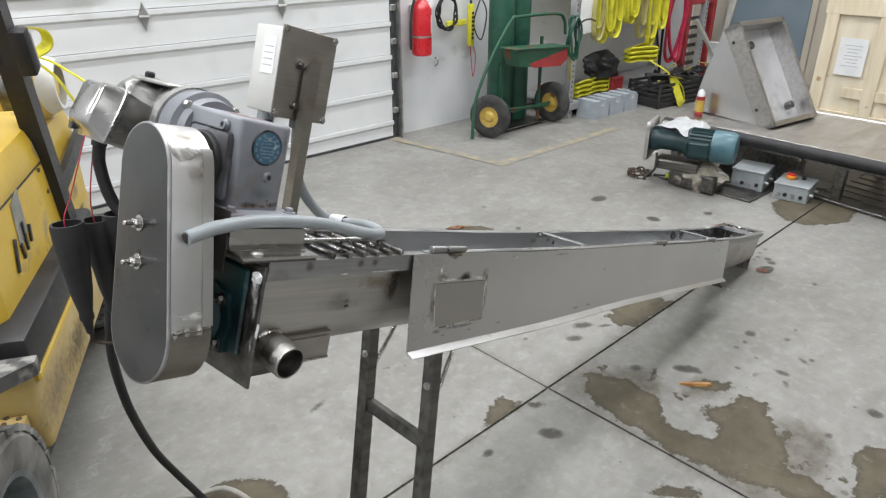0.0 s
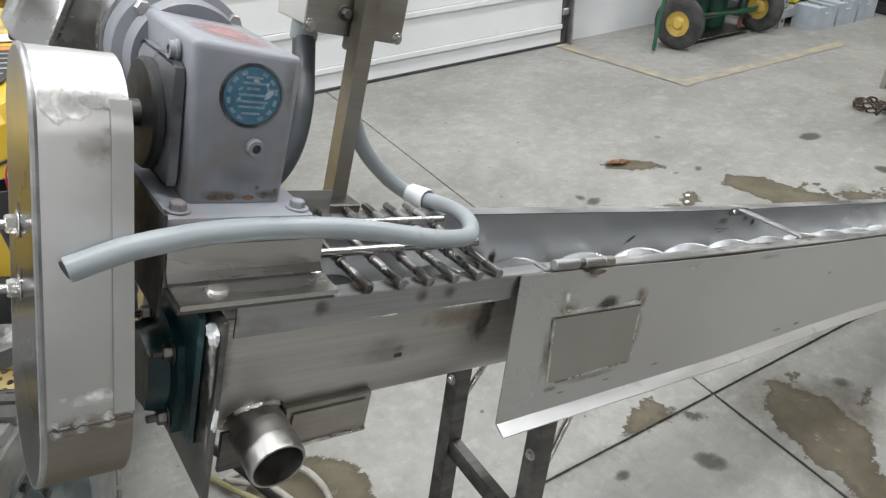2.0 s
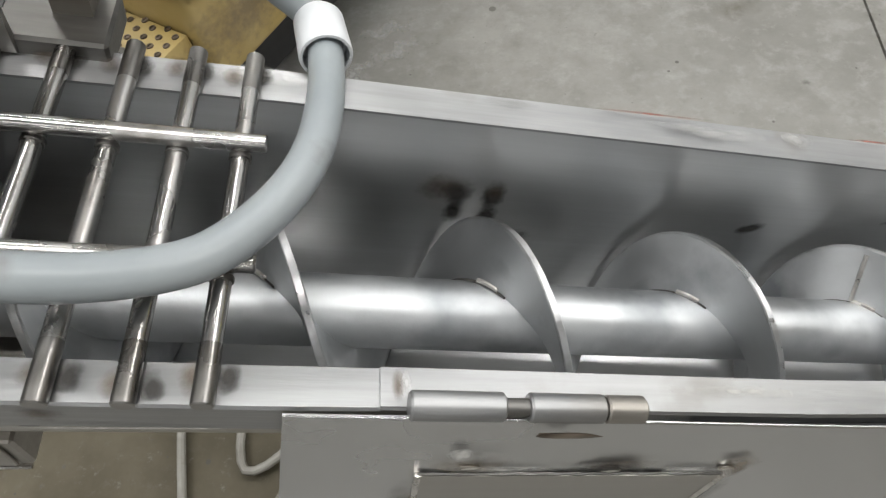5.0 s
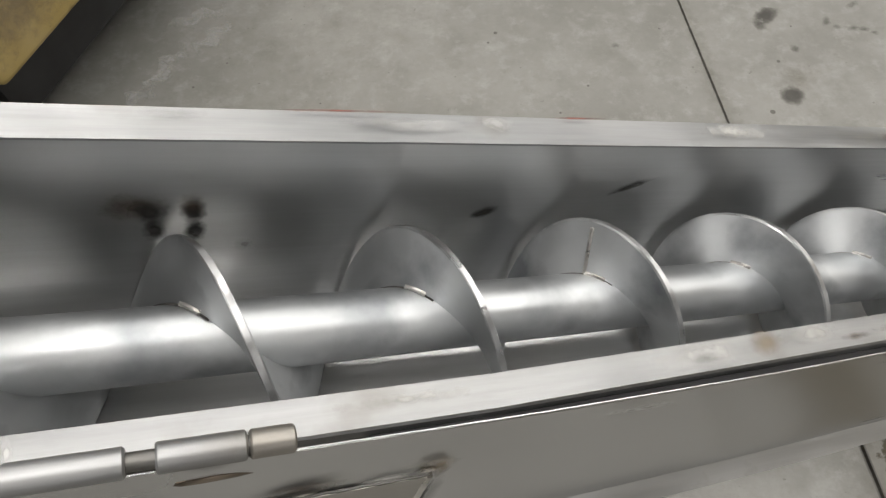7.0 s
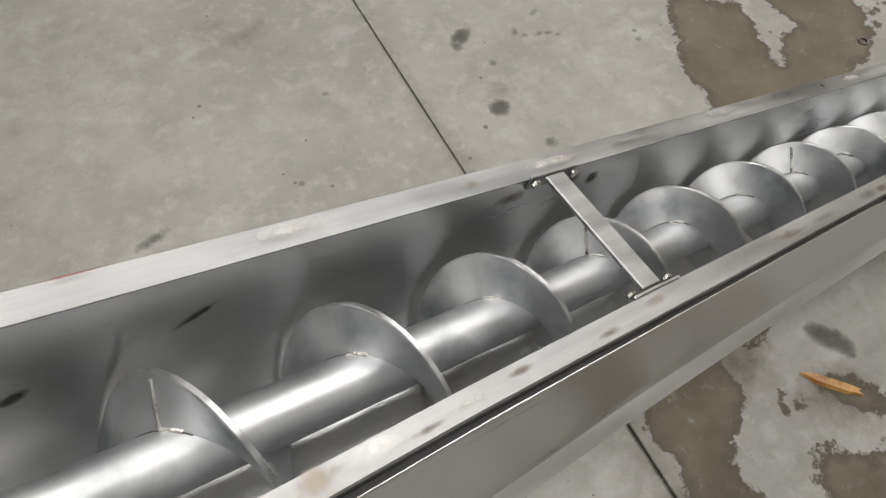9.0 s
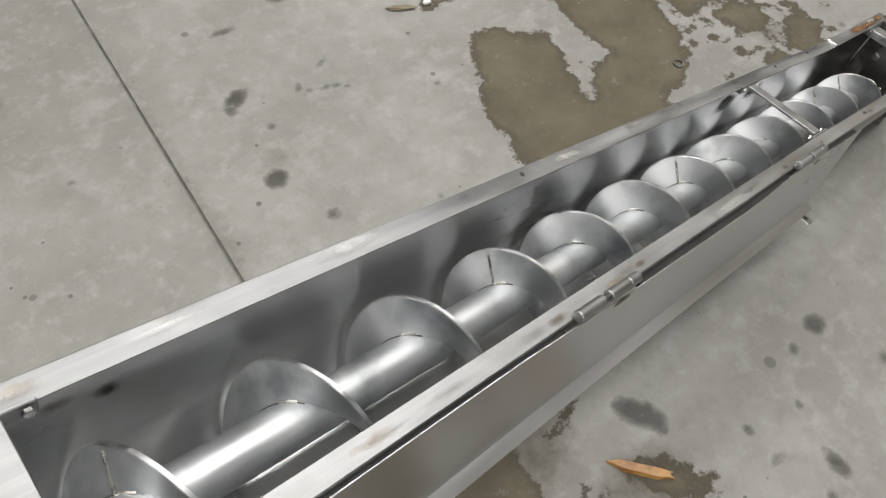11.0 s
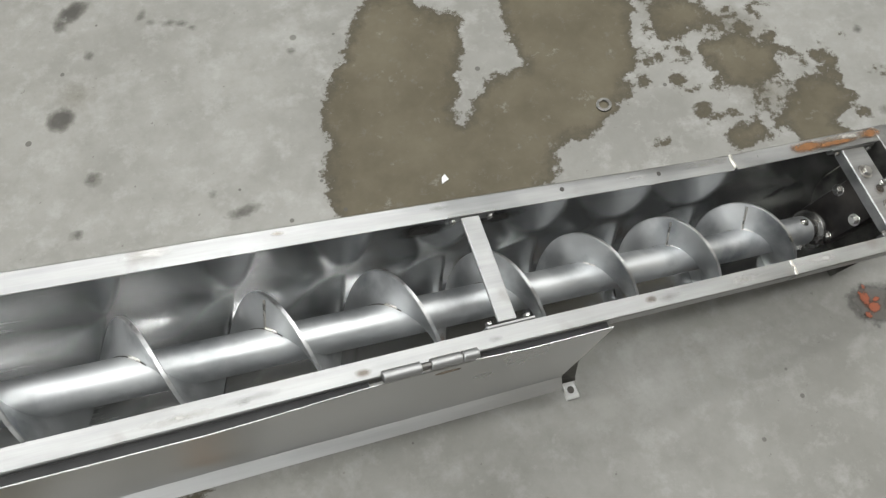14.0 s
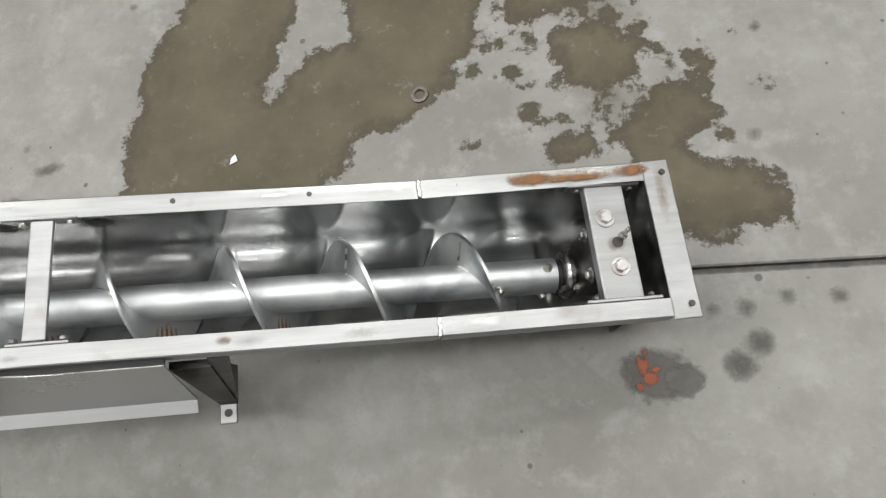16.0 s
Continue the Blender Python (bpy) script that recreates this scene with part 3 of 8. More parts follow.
def smooth_path(pts, per=8, closed=False):
    pts = [Vector(p) for p in pts]
    out, n = [], len(pts)
    for i in range(n if closed else n - 1):
        a = pts[(i - 1) % n] if closed or i else pts[0] * 2 - pts[1]
        b, c = pts[i], pts[(i + 1) % n]
        d = pts[(i + 2) % n] if closed or i + 2 < n else c * 2 - b
        for k in range(per):
            t = k / per
            out.append(0.5 * (2 * b + (c - a) * t + (2 * a - 5 * b + 4 * c - d) * t * t + (3 * b - a - 3 * c + d) * t ** 3))
    if not closed:
        out.append(pts[-1])
    return out


def sweep(pts, shape, closed=False, bm=None, cap=True):
    """Carries a closed outline (pairs of numbers) along points."""
    bm = bm or bmesh.new()
    n = len(pts)
    tang = []
    for i in range(n):
        a = pts[(i - 1) % n] if closed or i else pts[0]
        b = pts[(i + 1) % n] if closed or i < n - 1 else pts[-1]
        tang.append((b - a).normalized())
    x, y, _ = frame_of(tang[0])
    rings = []
    for p, t in zip(pts, tang):
        x = (x - t * x.dot(t)).normalized()
        y = t.cross(x)
        rings.append([bm.verts.new(p + x * u + y * v) for u, v in shape])
    k = len(shape)
    for i in range(n if closed else n - 1):
        a, b = rings[i], rings[(i + 1) % n]
        for j in range(k):
            bm.faces.new((a[j], a[(j + 1) % k], b[(j + 1) % k], b[j]))
    if cap and not closed:
        bm.faces.new(rings[0]), bm.faces.new(rings[-1][::-1])
    return bm


def disc_shape(r, seg=10):
    return [(r * math.cos(2 * math.pi * i / seg), r * math.sin(2 * math.pi * i / seg)) for i in range(seg)]


def tube(pts, r, seg=10, per=8, closed=False, bm=None):
    return sweep(smooth_path(pts, per, closed), disc_shape(r, seg), closed, bm)


def band(pts, wide, thick, per=6, closed=False, bm=None):
    w, t = wide / 2, thick / 2
    return sweep(smooth_path(pts, per, closed), [(-w, -t), (w, -t), (w, t), (-w, t)], closed, bm)


def prism(poly, place, bm=None):
    """A solid between two copies of an outline; place(u, v, k) gives the point for k = 0 and 1."""
    bm = bm or bmesh.new()
    a = [bm.verts.new(place(u, v, 0)) for u, v in poly]
    b = [bm.verts.new(place(u, v, 1)) for u, v in poly]
    n = len(poly)
    for i in range(n):
        j = (i + 1) % n
        bm.faces.new((a[i], a[j], b[j], b[i]))
    bm.faces.new(a[::-1]), bm.faces.new(b)
    return bm


def loft(outline, stations, bm=None):
    """An outline at several stations, closed at both ends; stations are functions of (u, v)."""
    bm = bm or bmesh.new()
    rings = [[bm.verts.new(f(u, v)) for u, v in outline] for f in stations]
    n = len(outline)
    for a, b in zip(rings, rings[1:]):
        for i in range(n):
            j = (i + 1) % n
            bm.faces.new((a[i], a[j], b[j], b[i]))
    bm.faces.new(rings[0][::-1]), bm.faces.new(rings[-1])
    return bm


def hexbolt(at, way, r=0.009, h=0.007, washer=True, stud=0.0, bm=None):
    bm = bm or bmesh.new()
    at, way = Vector(at), Vector(way).normalized()
    if washer:
        rod(at, at + way * 0.0018, r * 1.5, 16, 0.0004, bm)
    lathe(at + way * 0.0018, at + way * (0.0018 + h), [(0, 0), (r, 0), (r, 0.8), (r * 0.85, 1), (0, 1)], 6, bm)
    if stud:
        rod(at + way * h, at + way * (h + stud), r * 0.5, 10, 0.001, bm)
    return bm


def rough_up(bm, amount, scale, seed=0.0):
    for v in bm.verts:
        v.co += noise.noise_vector(v.co * scale + Vector((seed, 0, 0))) * amount


def blob(c, s, sub=3, amount=0.15, scale=3.0, seed=0.0, bm=None):
    bm = bm or bmesh.new()
    vs = bmesh.ops.create_icosphere(bm, subdivisions=sub, radius=1.0)["verts"]
    for v in vs:
        k = 1 + amount * noise.noise(v.co * scale + Vector((seed, seed, 0)))
        v.co = Vector(c) + Vector((v.co.x * s[0], v.co.y * s[1], v.co.z * s[2])) * k
    return bm


def smudge(name, place, material, parent, rings=4, seg=14):
    """A thin patch; place(u, v) takes the unit disc to the surface. How far inside a point lies is kept as 'edge'."""
    pts, val, faces = [place(0.0, 0.0)], [1.0], []
    for k in range(1, rings + 1):
        for i in range(seg):
            a = 2 * math.pi * i / seg
            pts.append(place(k / rings * math.cos(a), k / rings * math.sin(a)))
            val.append(1 - k / rings)
    for i in range(seg):
        j = (i + 1) % seg
        faces.append((0, 1 + i, 1 + j))
        for k in range(rings - 1):
            a, b = 1 + k * seg, 1 + (k + 1) * seg
            faces.append((a + i, b + i, b + j, a + j))
    me = bpy.data.meshes.new(name)
    me.from_pydata([tuple(p) for p in pts], [], faces)
    me.attributes.new("edge", "FLOAT", "POINT").data.foreach_set("value", val)
    me.shade_smooth()
    me.materials.append(material)
    ob = new(name, me)
    ob.parent = parent
    return ob


# ---- floor ----
def ellipse_field(rows, x, y):
    """Signed distance, in metres, to the nearest of the ellipses (x, y, half length, half width, turn in degrees)."""
    best = np.full(x.shape, 9.0)
    for cx, cy, a, b, turn in rows:
        c, s = math.cos(radians(turn)), math.sin(radians(turn))
        u, v = (x - cx) * c + (y - cy) * s, -(x - cx) * s + (y - cy) * c
        best = np.minimum(best, (np.sqrt((u / a) ** 2 + (v / b) ** 2) - 1) * min(a, b))
    return best


def outline_field(rows, x, y):
    """Signed distance, in metres, to the nearest of several closed outlines; negative inside."""
    best = np.full(x.shape, 9.0)
    for pts in rows:
        near, inside = np.full(x.shape, 81.0), np.zeros(x.shape, bool)
        for (ax, ay), (bx, by) in zip(pts, pts[1:] + pts[:1]):
            dx, dy = bx - ax, by - ay
            k = np.clip(((x - ax) * dx + (y - ay) * dy) / (dx * dx + dy * dy), 0, 1)
            near = np.minimum(near, (x - ax - k * dx) ** 2 + (y - ay - k * dy) ** 2)
            if dy:
                inside ^= ((ay > y) != (by > y)) & (x < ax + (y - ay) * dx / dy)
        best = np.minimum(best, np.where(inside, -1.0, 1.0) * np.sqrt(near))
    return best


# water spilt along the far side of the trough: one forked puddle and the splashes past its end
PUDDLES = [
    [(2.76, 1.50), (2.775, 1.80), (2.785, 1.96), (2.84, 2.06), (2.91, 2.20), (2.99, 2.185), (3.11, 2.09), (3.09, 1.99), (3.055, 1.87), (3.065, 1.84), (3.13, 1.925), (3.22, 1.955),
     (3.20, 2.06), (3.20, 2.22), (3.15, 2.42), (3.25, 2.48), (3.38, 2.36), (3.41, 2.20), (3.48, 2.10), (3.46, 1.92), (3.41, 1.83), (3.35, 1.755), (3.27, 1.758), (3.21, 1.67), (3.13, 1.60), (3.05, 1.50)],
    [(3.515, 2.05), (3.62, 2.06), (3.65, 1.985), (3.57, 1.95), (3.51, 1.955)],
    [(3.595, 1.925), (3.665, 1.95), (3.765, 1.887), (3.745, 1.822), (3.68, 1.803), (3.625, 1.815), (3.605, 1.86)],
    [(3.765, 1.81), (3.86, 1.80), (3.878, 1.74), (3.82, 1.695), (3.845, 1.665), (3.91, 1.648), (3.968, 1.60), (3.962, 1.55), (3.84, 1.518), (3.76, 1.54), (3.70, 1.60), (3.72, 1.67), (3.705, 1.735)],
    [(3.585, 1.715), (3.66, 1.73), (3.685, 1.69), (3.635, 1.668), (3.59, 1.672)],
    [(2.865, 2.335), (2.93, 2.45), (2.985, 2.42), (2.94, 2.34)]]
NEAR_PUDDLES = [
    [(2.265, 1.396), (2.30, 1.329), (2.347, 1.235), (2.34, 1.111), (2.286, 1.036), (2.224, 0.991), (2.239, 0.908), (2.272, 0.825), (2.358, 0.856), (2.371, 0.915), (2.422, 0.943), (2.491, 0.881), (2.60, 0.89), (2.619, 0.795),
     (2.531, 0.727), (2.421, 0.624), (2.315, 0.585), (2.331, 0.524), (2.325, 0.462), (2.28, 0.39), (2.197, 0.517), (2.171, 0.602), (2.138, 0.687), (2.115, 0.802), (2.09, 0.90), (2.116, 1.047), (2.105, 1.117), (2.121, 1.216), (2.153, 1.312)],
    [(2.556, 0.452), (2.631, 0.442), (2.682, 0.388), (2.60, 0.20), (2.30, 0.25), (2.31, 0.38), (2.433, 0.398)],
    [(2.70, 1.61), (2.93, 1.535), (3.07, 1.47), (3.10, 1.45), (2.724, 1.452), (2.68, 1.52)],
    [(-0.1, 0.70), (0.45, 0.75), (0.98, 0.88), (0.95, 1.10), (0.80, 1.30), (0.70, 1.50), (0.62, 1.70), (0.45, 1.78), (0.20, 1.72), (-0.1, 1.50)],
    [(1.71, 1.443), (1.811, 1.512), (1.882, 1.51), (1.91, 1.445), (1.85, 1.41), (1.754, 1.418)]]
WET_SPOTS = [(3.53, 1.85, 0.012, 0.016, 0), (3.55, 1.82, 0.014, 0.010, 0), (3.755, 1.80, 0.02, 0.012, 0), (3.50, 1.99, 0.010, 0.016, 20), (3.555, 1.90, 0.012, 0.009, 0), (1.941, 0.777, 0.07, 0.03, -40), (2.562, 0.992, 0.080, 0.036, -42), (1.944, 1.392, 0.030, 0.016, -40),
             (4.95, 1.5, 0.42, 0.26, 0), (5.6, 0.9, 0.5, 0.35, 0), (0.80, 1.66, 0.19, 0.17, 0), (2.925, 2.80, 0.15, 0.055, -32), (2.91, 2.38, 0.06, 0.045, 20)]
# drops splashed between the pieces and past the puddle's edge
rnd = random.Random(31)
for x0, y0, x1, y1, wide, count in ((3.46, 2.04, 3.70, 1.90, 0.05, 46), (3.62, 1.96, 3.88, 1.74, 0.06, 46), (3.58, 1.80, 3.70, 1.68, 0.05, 22), (3.47, 1.85, 3.50, 2.2, 0.03, 18), (2.60, 0.95, 2.35, 0.50, 0.08, 18), (2.36, 1.30, 2.40, 1.05, 0.05, 10)):
    for _ in range(count):
        k, size = rnd.random(), 0.005 + 0.015 * rnd.random() ** 2
        WET_SPOTS.append((x0 + (x1 - x0) * k + rnd.gauss(0, wide), y0 + (y1 - y0) * k + rnd.gauss(0, wide), size, size * rnd.uniform(0.5, 1.0), rnd.uniform(0, 180)))
# thinner damp and trodden-in dirt: along the joints, round the sliver and over the slab in front of the lid, where the
# conveyor's shade is painted in too
DAMP_AND_SHADE = [(2.53, 1.00, 0.10, 0.075, -20), (2.20, 1.42, 0.14, 0.028, 2), (1.62, 1.415, 0.36, 0.020, 2), (2.85, 1.45, 0.60, 0.030, 2), (2.43, 0.62, 0.20, 0.16, 0), (2.22, 1.33, 0.13, 0.09, 0), (2.31, 1.22, 0.17, 0.14, -30), (2.16, 0.60, 0.10, 0.25, 0),
        (2.10, 0.70, 0.035, 0.6, 2), (2.05, 1.95, 0.020, 0.45, 2), (2.27, 2.055, 0.045, 0.040, 0), (1.69, 2.51, 0.06, 0.035, 30), (1.62, 2.58, 0.03, 0.025, 0), (3.58, 2.06, 0.10, 0.06, 20), (3.68, 1.96, 0.10, 0.05, -30), (3.70, 1.79, 0.09, 0.05, -30)]
DARK_SPOTS = [(2.25, 2.285, 0.040, 0.026, 35), (2.225, 2.255, 0.018, 0.022, 0), (2.29, 2.16, 0.014, 0.012, 0), (2.23, 2.005, 0.032, 0.030, 0), (2.30, 1.85, 0.018, 0.016, 0), (2.405, 2.243, 0.016, 0.010, 60), (2.43, 2.222, 0.014, 0.008, 0), (2.465, 2.212, 0.014, 0.008, 0), (2.495, 2.205, 0.014, 0.008, 0), (2.52, 2.19, 0.010, 0.008, 0),
              (2.497, 2.298, 0.018, 0.009, 30), (2.32, 2.53, 0.035, 0.012, 0), (2.54, 1.77, 0.010, 0.009, 0), (2.73, 2.085, 0.010, 0.008, 0), (3.14, 0.93, 0.016, 0.014, 0), (2.98, 1.05, 0.014, 0.012, 60)]
TAIL_SPOTS = [(3.878, 1.415, 0.014, 0.016, 0), (3.892, 1.361, 0.024, 0.021, 0), (3.862, 1.328, 0.026, 0.024, 0), (3.94, 1.43, 0.012, 0.014, 0), (4.01, 1.43, 0.014, 0.012, 0), (3.83, 1.41, 0.012, 0.012, 0), (3.92, 1.70, 0.012, 0.012, 0), (3.93, 2.12, 0.040, 0.050, 0), (3.97, 2.57, 0.070, 0.045, 0),
              (4.28, 1.93, 0.040, 0.030, 0), (3.94, 1.90, 0.010, 0.010, 0), (3.777, 1.065, 0.018, 0.014, 0), (3.18, 2.60, 0.030, 0.018, 40), (3.05, 2.62, 0.016, 0.012, 0), (3.43, 1.55, 0.016, 0.010, 0)]
NEAR_SPOTS = [(1.860, 1.243, 0.050, 0.032, -45), (2.597, 1.118, 0.060, 0.030, -50), (2.617, 1.09, 0.024, 0.030, 0), (2.447, 1.266, 0.034, 0.022, -40), (3.066, 1.067, 0.030, 0.026, 0), (2.268, 1.732, 0.014, 0.010, 0), (2.436, 1.584, 0.042, 0.024, -30), (2.553, 1.630, 0.055, 0.026, -30), (2.63, 1.557, 0.035, 0.014, -30), (2.60, 1.72, 0.034, 0.012, 10),
              (1.614, 1.326, 0.026, 0.018, 0), (2.764, 0.978, 0.012, 0.012, 0), (2.772, 0.906, 0.016, 0.008, 0), (2.867, 0.837, 0.018, 0.034, 10), (2.81, 0.80, 0.012, 0.010, 0)]
FAR_SPOTS = [(3.052, 0.789, 0.014, 0.012, 0), (2.895, 0.958, 0.010, 0.010, 0), (3.02, 0.81, 0.030, 0.012, 60), (2.80, 0.79, 0.025, 0.010, 40), (1.308, 1.955, 0.045, 0.012, 20), (1.82, 2.227, 0.010, 0.008, 0), (2.865, 0.482, 0.03, 0.03, 0), (2.602, 0.552, 0.018, 0.014, 0), (1.948, 1.386, 0.03, 0.014, 0),
             (2.52, 2.60, 0.045, 0.03, 20), (2.49, 2.66, 0.02, 0.03, 0), (2.95, 3.02, 0.03, 0.012, 0)]


def build_floor():
    """One sheet of slab with two saw-cut joints sunk into it, dense where the camera passes."""
    def lines(lo, a, b, hi, step, cut, h):
        core = np.arange(a, b, step)
        core = core[np.abs(core - cut) > 0.012]
        groove = [cut - h - 0.005, cut - h - 0.0012, cut - h, cut + h, cut + h + 0.0012, cut + h + 0.005]
        return np.unique(np.concatenate([np.linspace(lo, a, 10)[:-1], core, groove, np.linspace(b, hi, 12)]))
    px, qy = lines(-5.0, 0.4, 4.3, 9.6, 0.0072, 2.063, 0.0022), lines(-9.4, 0.35, 2.9, 4.9, 0.0072, 1.428, 0.0032)
    p, q = np.meshgrid(px, qy)
    x, y = p - 0.035 * (q - 1.43), q + 0.027 * (p - 2.06)
    cut = np.minimum(np.abs(p - 2.063) - 0.0022, np.abs(q - 1.428) - 0.0032)
    z = np.where(cut < 0.0005, -0.008, 0.0)
    ny, nx = p.shape
    co = np.stack([x.ravel(), y.ravel(), z.ravel()], 1)
    i = np.arange(ny * nx).reshape(ny, nx)
    faces = np.stack([i[:-1, :-1], i[:-1, 1:], i[1:, 1:], i[1:, :-1]], -1).reshape(-1, 4)
    me = bpy.data.meshes.new("floor")
    me.from_pydata(co.tolist(), [], faces.tolist())
    fx, fy = co[:, 0], co[:, 1]
    fields = {"wet": np.minimum(outline_field(PUDDLES + NEAR_PUDDLES, fx, fy), ellipse_field(WET_SPOTS, fx, fy)), "damp": ellipse_field(DAMP_AND_SHADE, fx, fy),
              "spot": ellipse_field(DARK_SPOTS + TAIL_SPOTS + NEAR_SPOTS + FAR_SPOTS, fx, fy)}
    # dirt lies in the joints, blackest where the saw cut runs out in front of the conveyor
    c = cut.ravel()
    black = np.where((np.abs(p - 2.063) < 0.02).ravel() & (fy < 1.40), -0.012, np.where(np.abs(q - 1.428).ravel() < 0.02, np.where(fx > 3.75, -0.013, -0.006), -0.001))
    fields["spot"] = np.minimum(fields["spot"], np.where(c < 0.0015, black, np.where(c < 0.006, black + 0.011, 9.0)))
    for name, d in fields.items():
        me.attributes.new(name, "FLOAT", "POINT").data.foreach_set("value", d.astype(np.float32))
    me.materials.append(CONCRETE)
    tagged(new("floor", me), "grey concrete shop floor with joints, stains and wet patches", "floor", kind="structure")


build_floor()

# ---- walls, ceiling ----
X0, X1, Y0, Y1 = -4.5, 8.9, -9.0, 4.76


def wall(name, lo, hi, mat, label):
    lo, hi = Vector(lo), Vector(hi)
    return tagged(put(name, box((lo + hi) / 2, hi - lo), mat), label, "wall", kind="structure")


wall("wall_north_1", (3.93, Y1, -0.02), (X1, Y1 + 0.2, CEILING), WALL_PAINT, "white painted block wall beside the overhead door")
wall("wall_north_2", (X0, Y1, 3.3), (3.93, Y1 + 0.2, CEILING), WALL_PAINT, "white painted wall over the overhead door")
wall("wall_north_3", (X0, Y1, -0.02), (-0.9, Y1 + 0.2, 3.3), WALL_PAINT, "white painted wall beside the overhead door")
wall("wall_south", (X0, Y0 - 0.2, -0.02), (X1, Y0, CEILING), WALL_PAINT, "white painted shop wall")
wall("wall_west", (X0 - 0.2, Y0 - 0.2, -0.02), (X0, Y1 + 0.2, CEILING), WALL_PAINT, "white painted shop wall")
wall("wall_east", (X1, Y0 - 0.2, -0.02), (X1 + 0.2, Y1 + 0.2, CEILING), SIDING, "beige boarded shop wall behind the crate")
tagged(put("ceiling", box(((X0 + X1) / 2, (Y0 + Y1) / 2, CEILING + 0.1), (X1 - X0 + 0.4, Y1 - Y0 + 0.4, 0.2)), CEIL_WHITE), "white shop ceiling with strip lights", "ceiling", kind="structure")


def strip_light(x, y):
    r = root("ceiling_light", pose(x, y, CEILING), "white metal strip light fixed to the ceiling", "light", "ceiling strip lights")
    part("housing", box((0, 0, -0.05), (2.5, 0.4, 0.1), 0.01), CEIL_WHITE, r)
    for k in (-1, 1):
        part("end_cap", box((k * 1.26, 0, -0.06), (0.02, 0.42, 0.12), 0.004), ZINC, r)
    return r


first = strip_light(*LAMP_PLACES[0][:2])
for lx, ly, watts in LAMP_PLACES[1:]:
    copy_thing(first, pose(lx, ly, CEILING))


def overhead_door():
    """A sectional door: each section has two raised ribs and is hinged to the next."""
    r = tagged(new("door_1"), "white sectional overhead door, closed, with ribbed panels", "door", kind="structure")
    x0, x1, y = -0.9, 3.86, 4.71
    part("backing", box(((x0 + x1) / 2, y + 0.045, 1.65), (x1 - x0, 0.01, 3.3)), DOOR_WHITE, r)
    levels = [0.02, 0.165, 0.43, 0.725, 0.995, 1.225, 1.50, 1.775, 2.05, 2.325, 2.60, 2.90, 3.20]
    for z, top in zip(levels, levels[1:]):
        h = top - z
        # each course is a shallow tray whose upper edge stands proud as a ledge
        prof = [(0.0, 0.0), (0.0, h - 0.052), (-0.018, h - 0.036), (-0.018, h - 0.006), (0.036, h - 0.002), (0.036, 0.0)]
        part("panel", prism(prof, lambda u, v, k, z=z: V(x0 if k == 0 else x1, y + u, z + v)), DOOR_WHITE, r)
    for zz in (1.18, 1.72):
        for xx in (-0.1, 0.88, 1.87, 2.86):
            hb = prism([(-0.035, 0), (0, 0.09), (0.035, 0), (0, -0.09)], lambda u, v, k, xx=xx, zz=zz: V(xx + u, y - 0.020 - 0.004 * k, zz + v))
            hg = part("hinge", hb, ZINC, r, "zinc diamond hinge plate")
            part("hinge_knuckle", rod((xx - 0.034, y - 0.03, zz), (xx + 0.034, y - 0.03, zz), 0.011, 10), ZINC, hg)
    for xx in (0.375, 1.365, 2.355, 3.345):
        # a row of windows with rounded black frames
        ring = lambda w, h, c: [(sx * (w - c) + c * math.cos(a), sz * (h - c) + c * math.sin(a)) for sx, sz, a0 in ((1, 1, 0), (-1, 1, 1), (-1, -1, 2), (1, -1, 3)) for a in [(a0 + k / 4) * math.pi / 2 for k in range(5)]]
        wn = part("window", loft(ring(0.305, 0.175, 0.035), [lambda u, v, xx=xx: V(xx + u, y - 0.010, 1.51 + v), lambda u, v, xx=xx: V(xx + u, y - 0.030, 1.51 + v), lambda u, v, xx=xx: V(xx + u * 0.975, y - 0.034, 1.51 + v * 0.96)]), RUBBER, r, "black framed door window")
        part("pane", loft(ring(0.277, 0.147, 0.025), [lambda u, v, xx=xx: V(xx + u, y - 0.0345, 1.51 + v), lambda u, v, xx=xx: V(xx + u, y - 0.0375, 1.51 + v)]), WHITE_PVC, wn, "frosted white pane")
    part("bottom_seal", box(((x0 + x1) / 2, y + 0.01, 0.012), (x1 - x0, 0.03, 0.022), 0.004), DARK_TRIM, r)
    part("track", box((3.885, y + 0.02, 1.65), (0.035, 0.05, 3.3), 0.004), DARK_TRIM, r, "dark vertical door track")
    part("track_angle", box((3.925, y - 0.01, 1.65), (0.012, 0.10, 3.3)), ZINC, r)
    for zz in (0.25, 0.55, 0.83, 1.1, 1.38):
        part("roller_bracket", box((3.885, y - 0.015, zz), (0.05, 0.03, 0.05), 0.006), ZINC, r)


overhead_door()

# floor markings
for mk, (a, b) in {"a": ((4.03, 3.55), (5.6, 3.56)), "b": ((4.03, 3.50), (3.84, 4.70))}.items():
    a, b = V(*a, 0), V(*b, 0)
    d = (b - a).normalized()
    s = V(-d.y, d.x, 0) * 0.045
    bm = bmesh.new()
    n = 30
    rows = [[bm.verts.new(a.lerp(b, i / n) + s * k * (1 + 0.12 * noise.noise(V(i * 0.9, k * 5, 0))) + V(0, 0, 0.0035 if mk == "a" else 0.0048)) for k in (-1, 1)] for i in range(n + 1)]
    for p, q in zip(rows, rows[1:]):
        bm.faces.new((p[0], q[0], q[1], p[1]))
    tagged(put("floor_marking", bm, PAINT_LINE), "worn yellow line painted on the concrete floor", "floor marking", "floor lines", "structure")

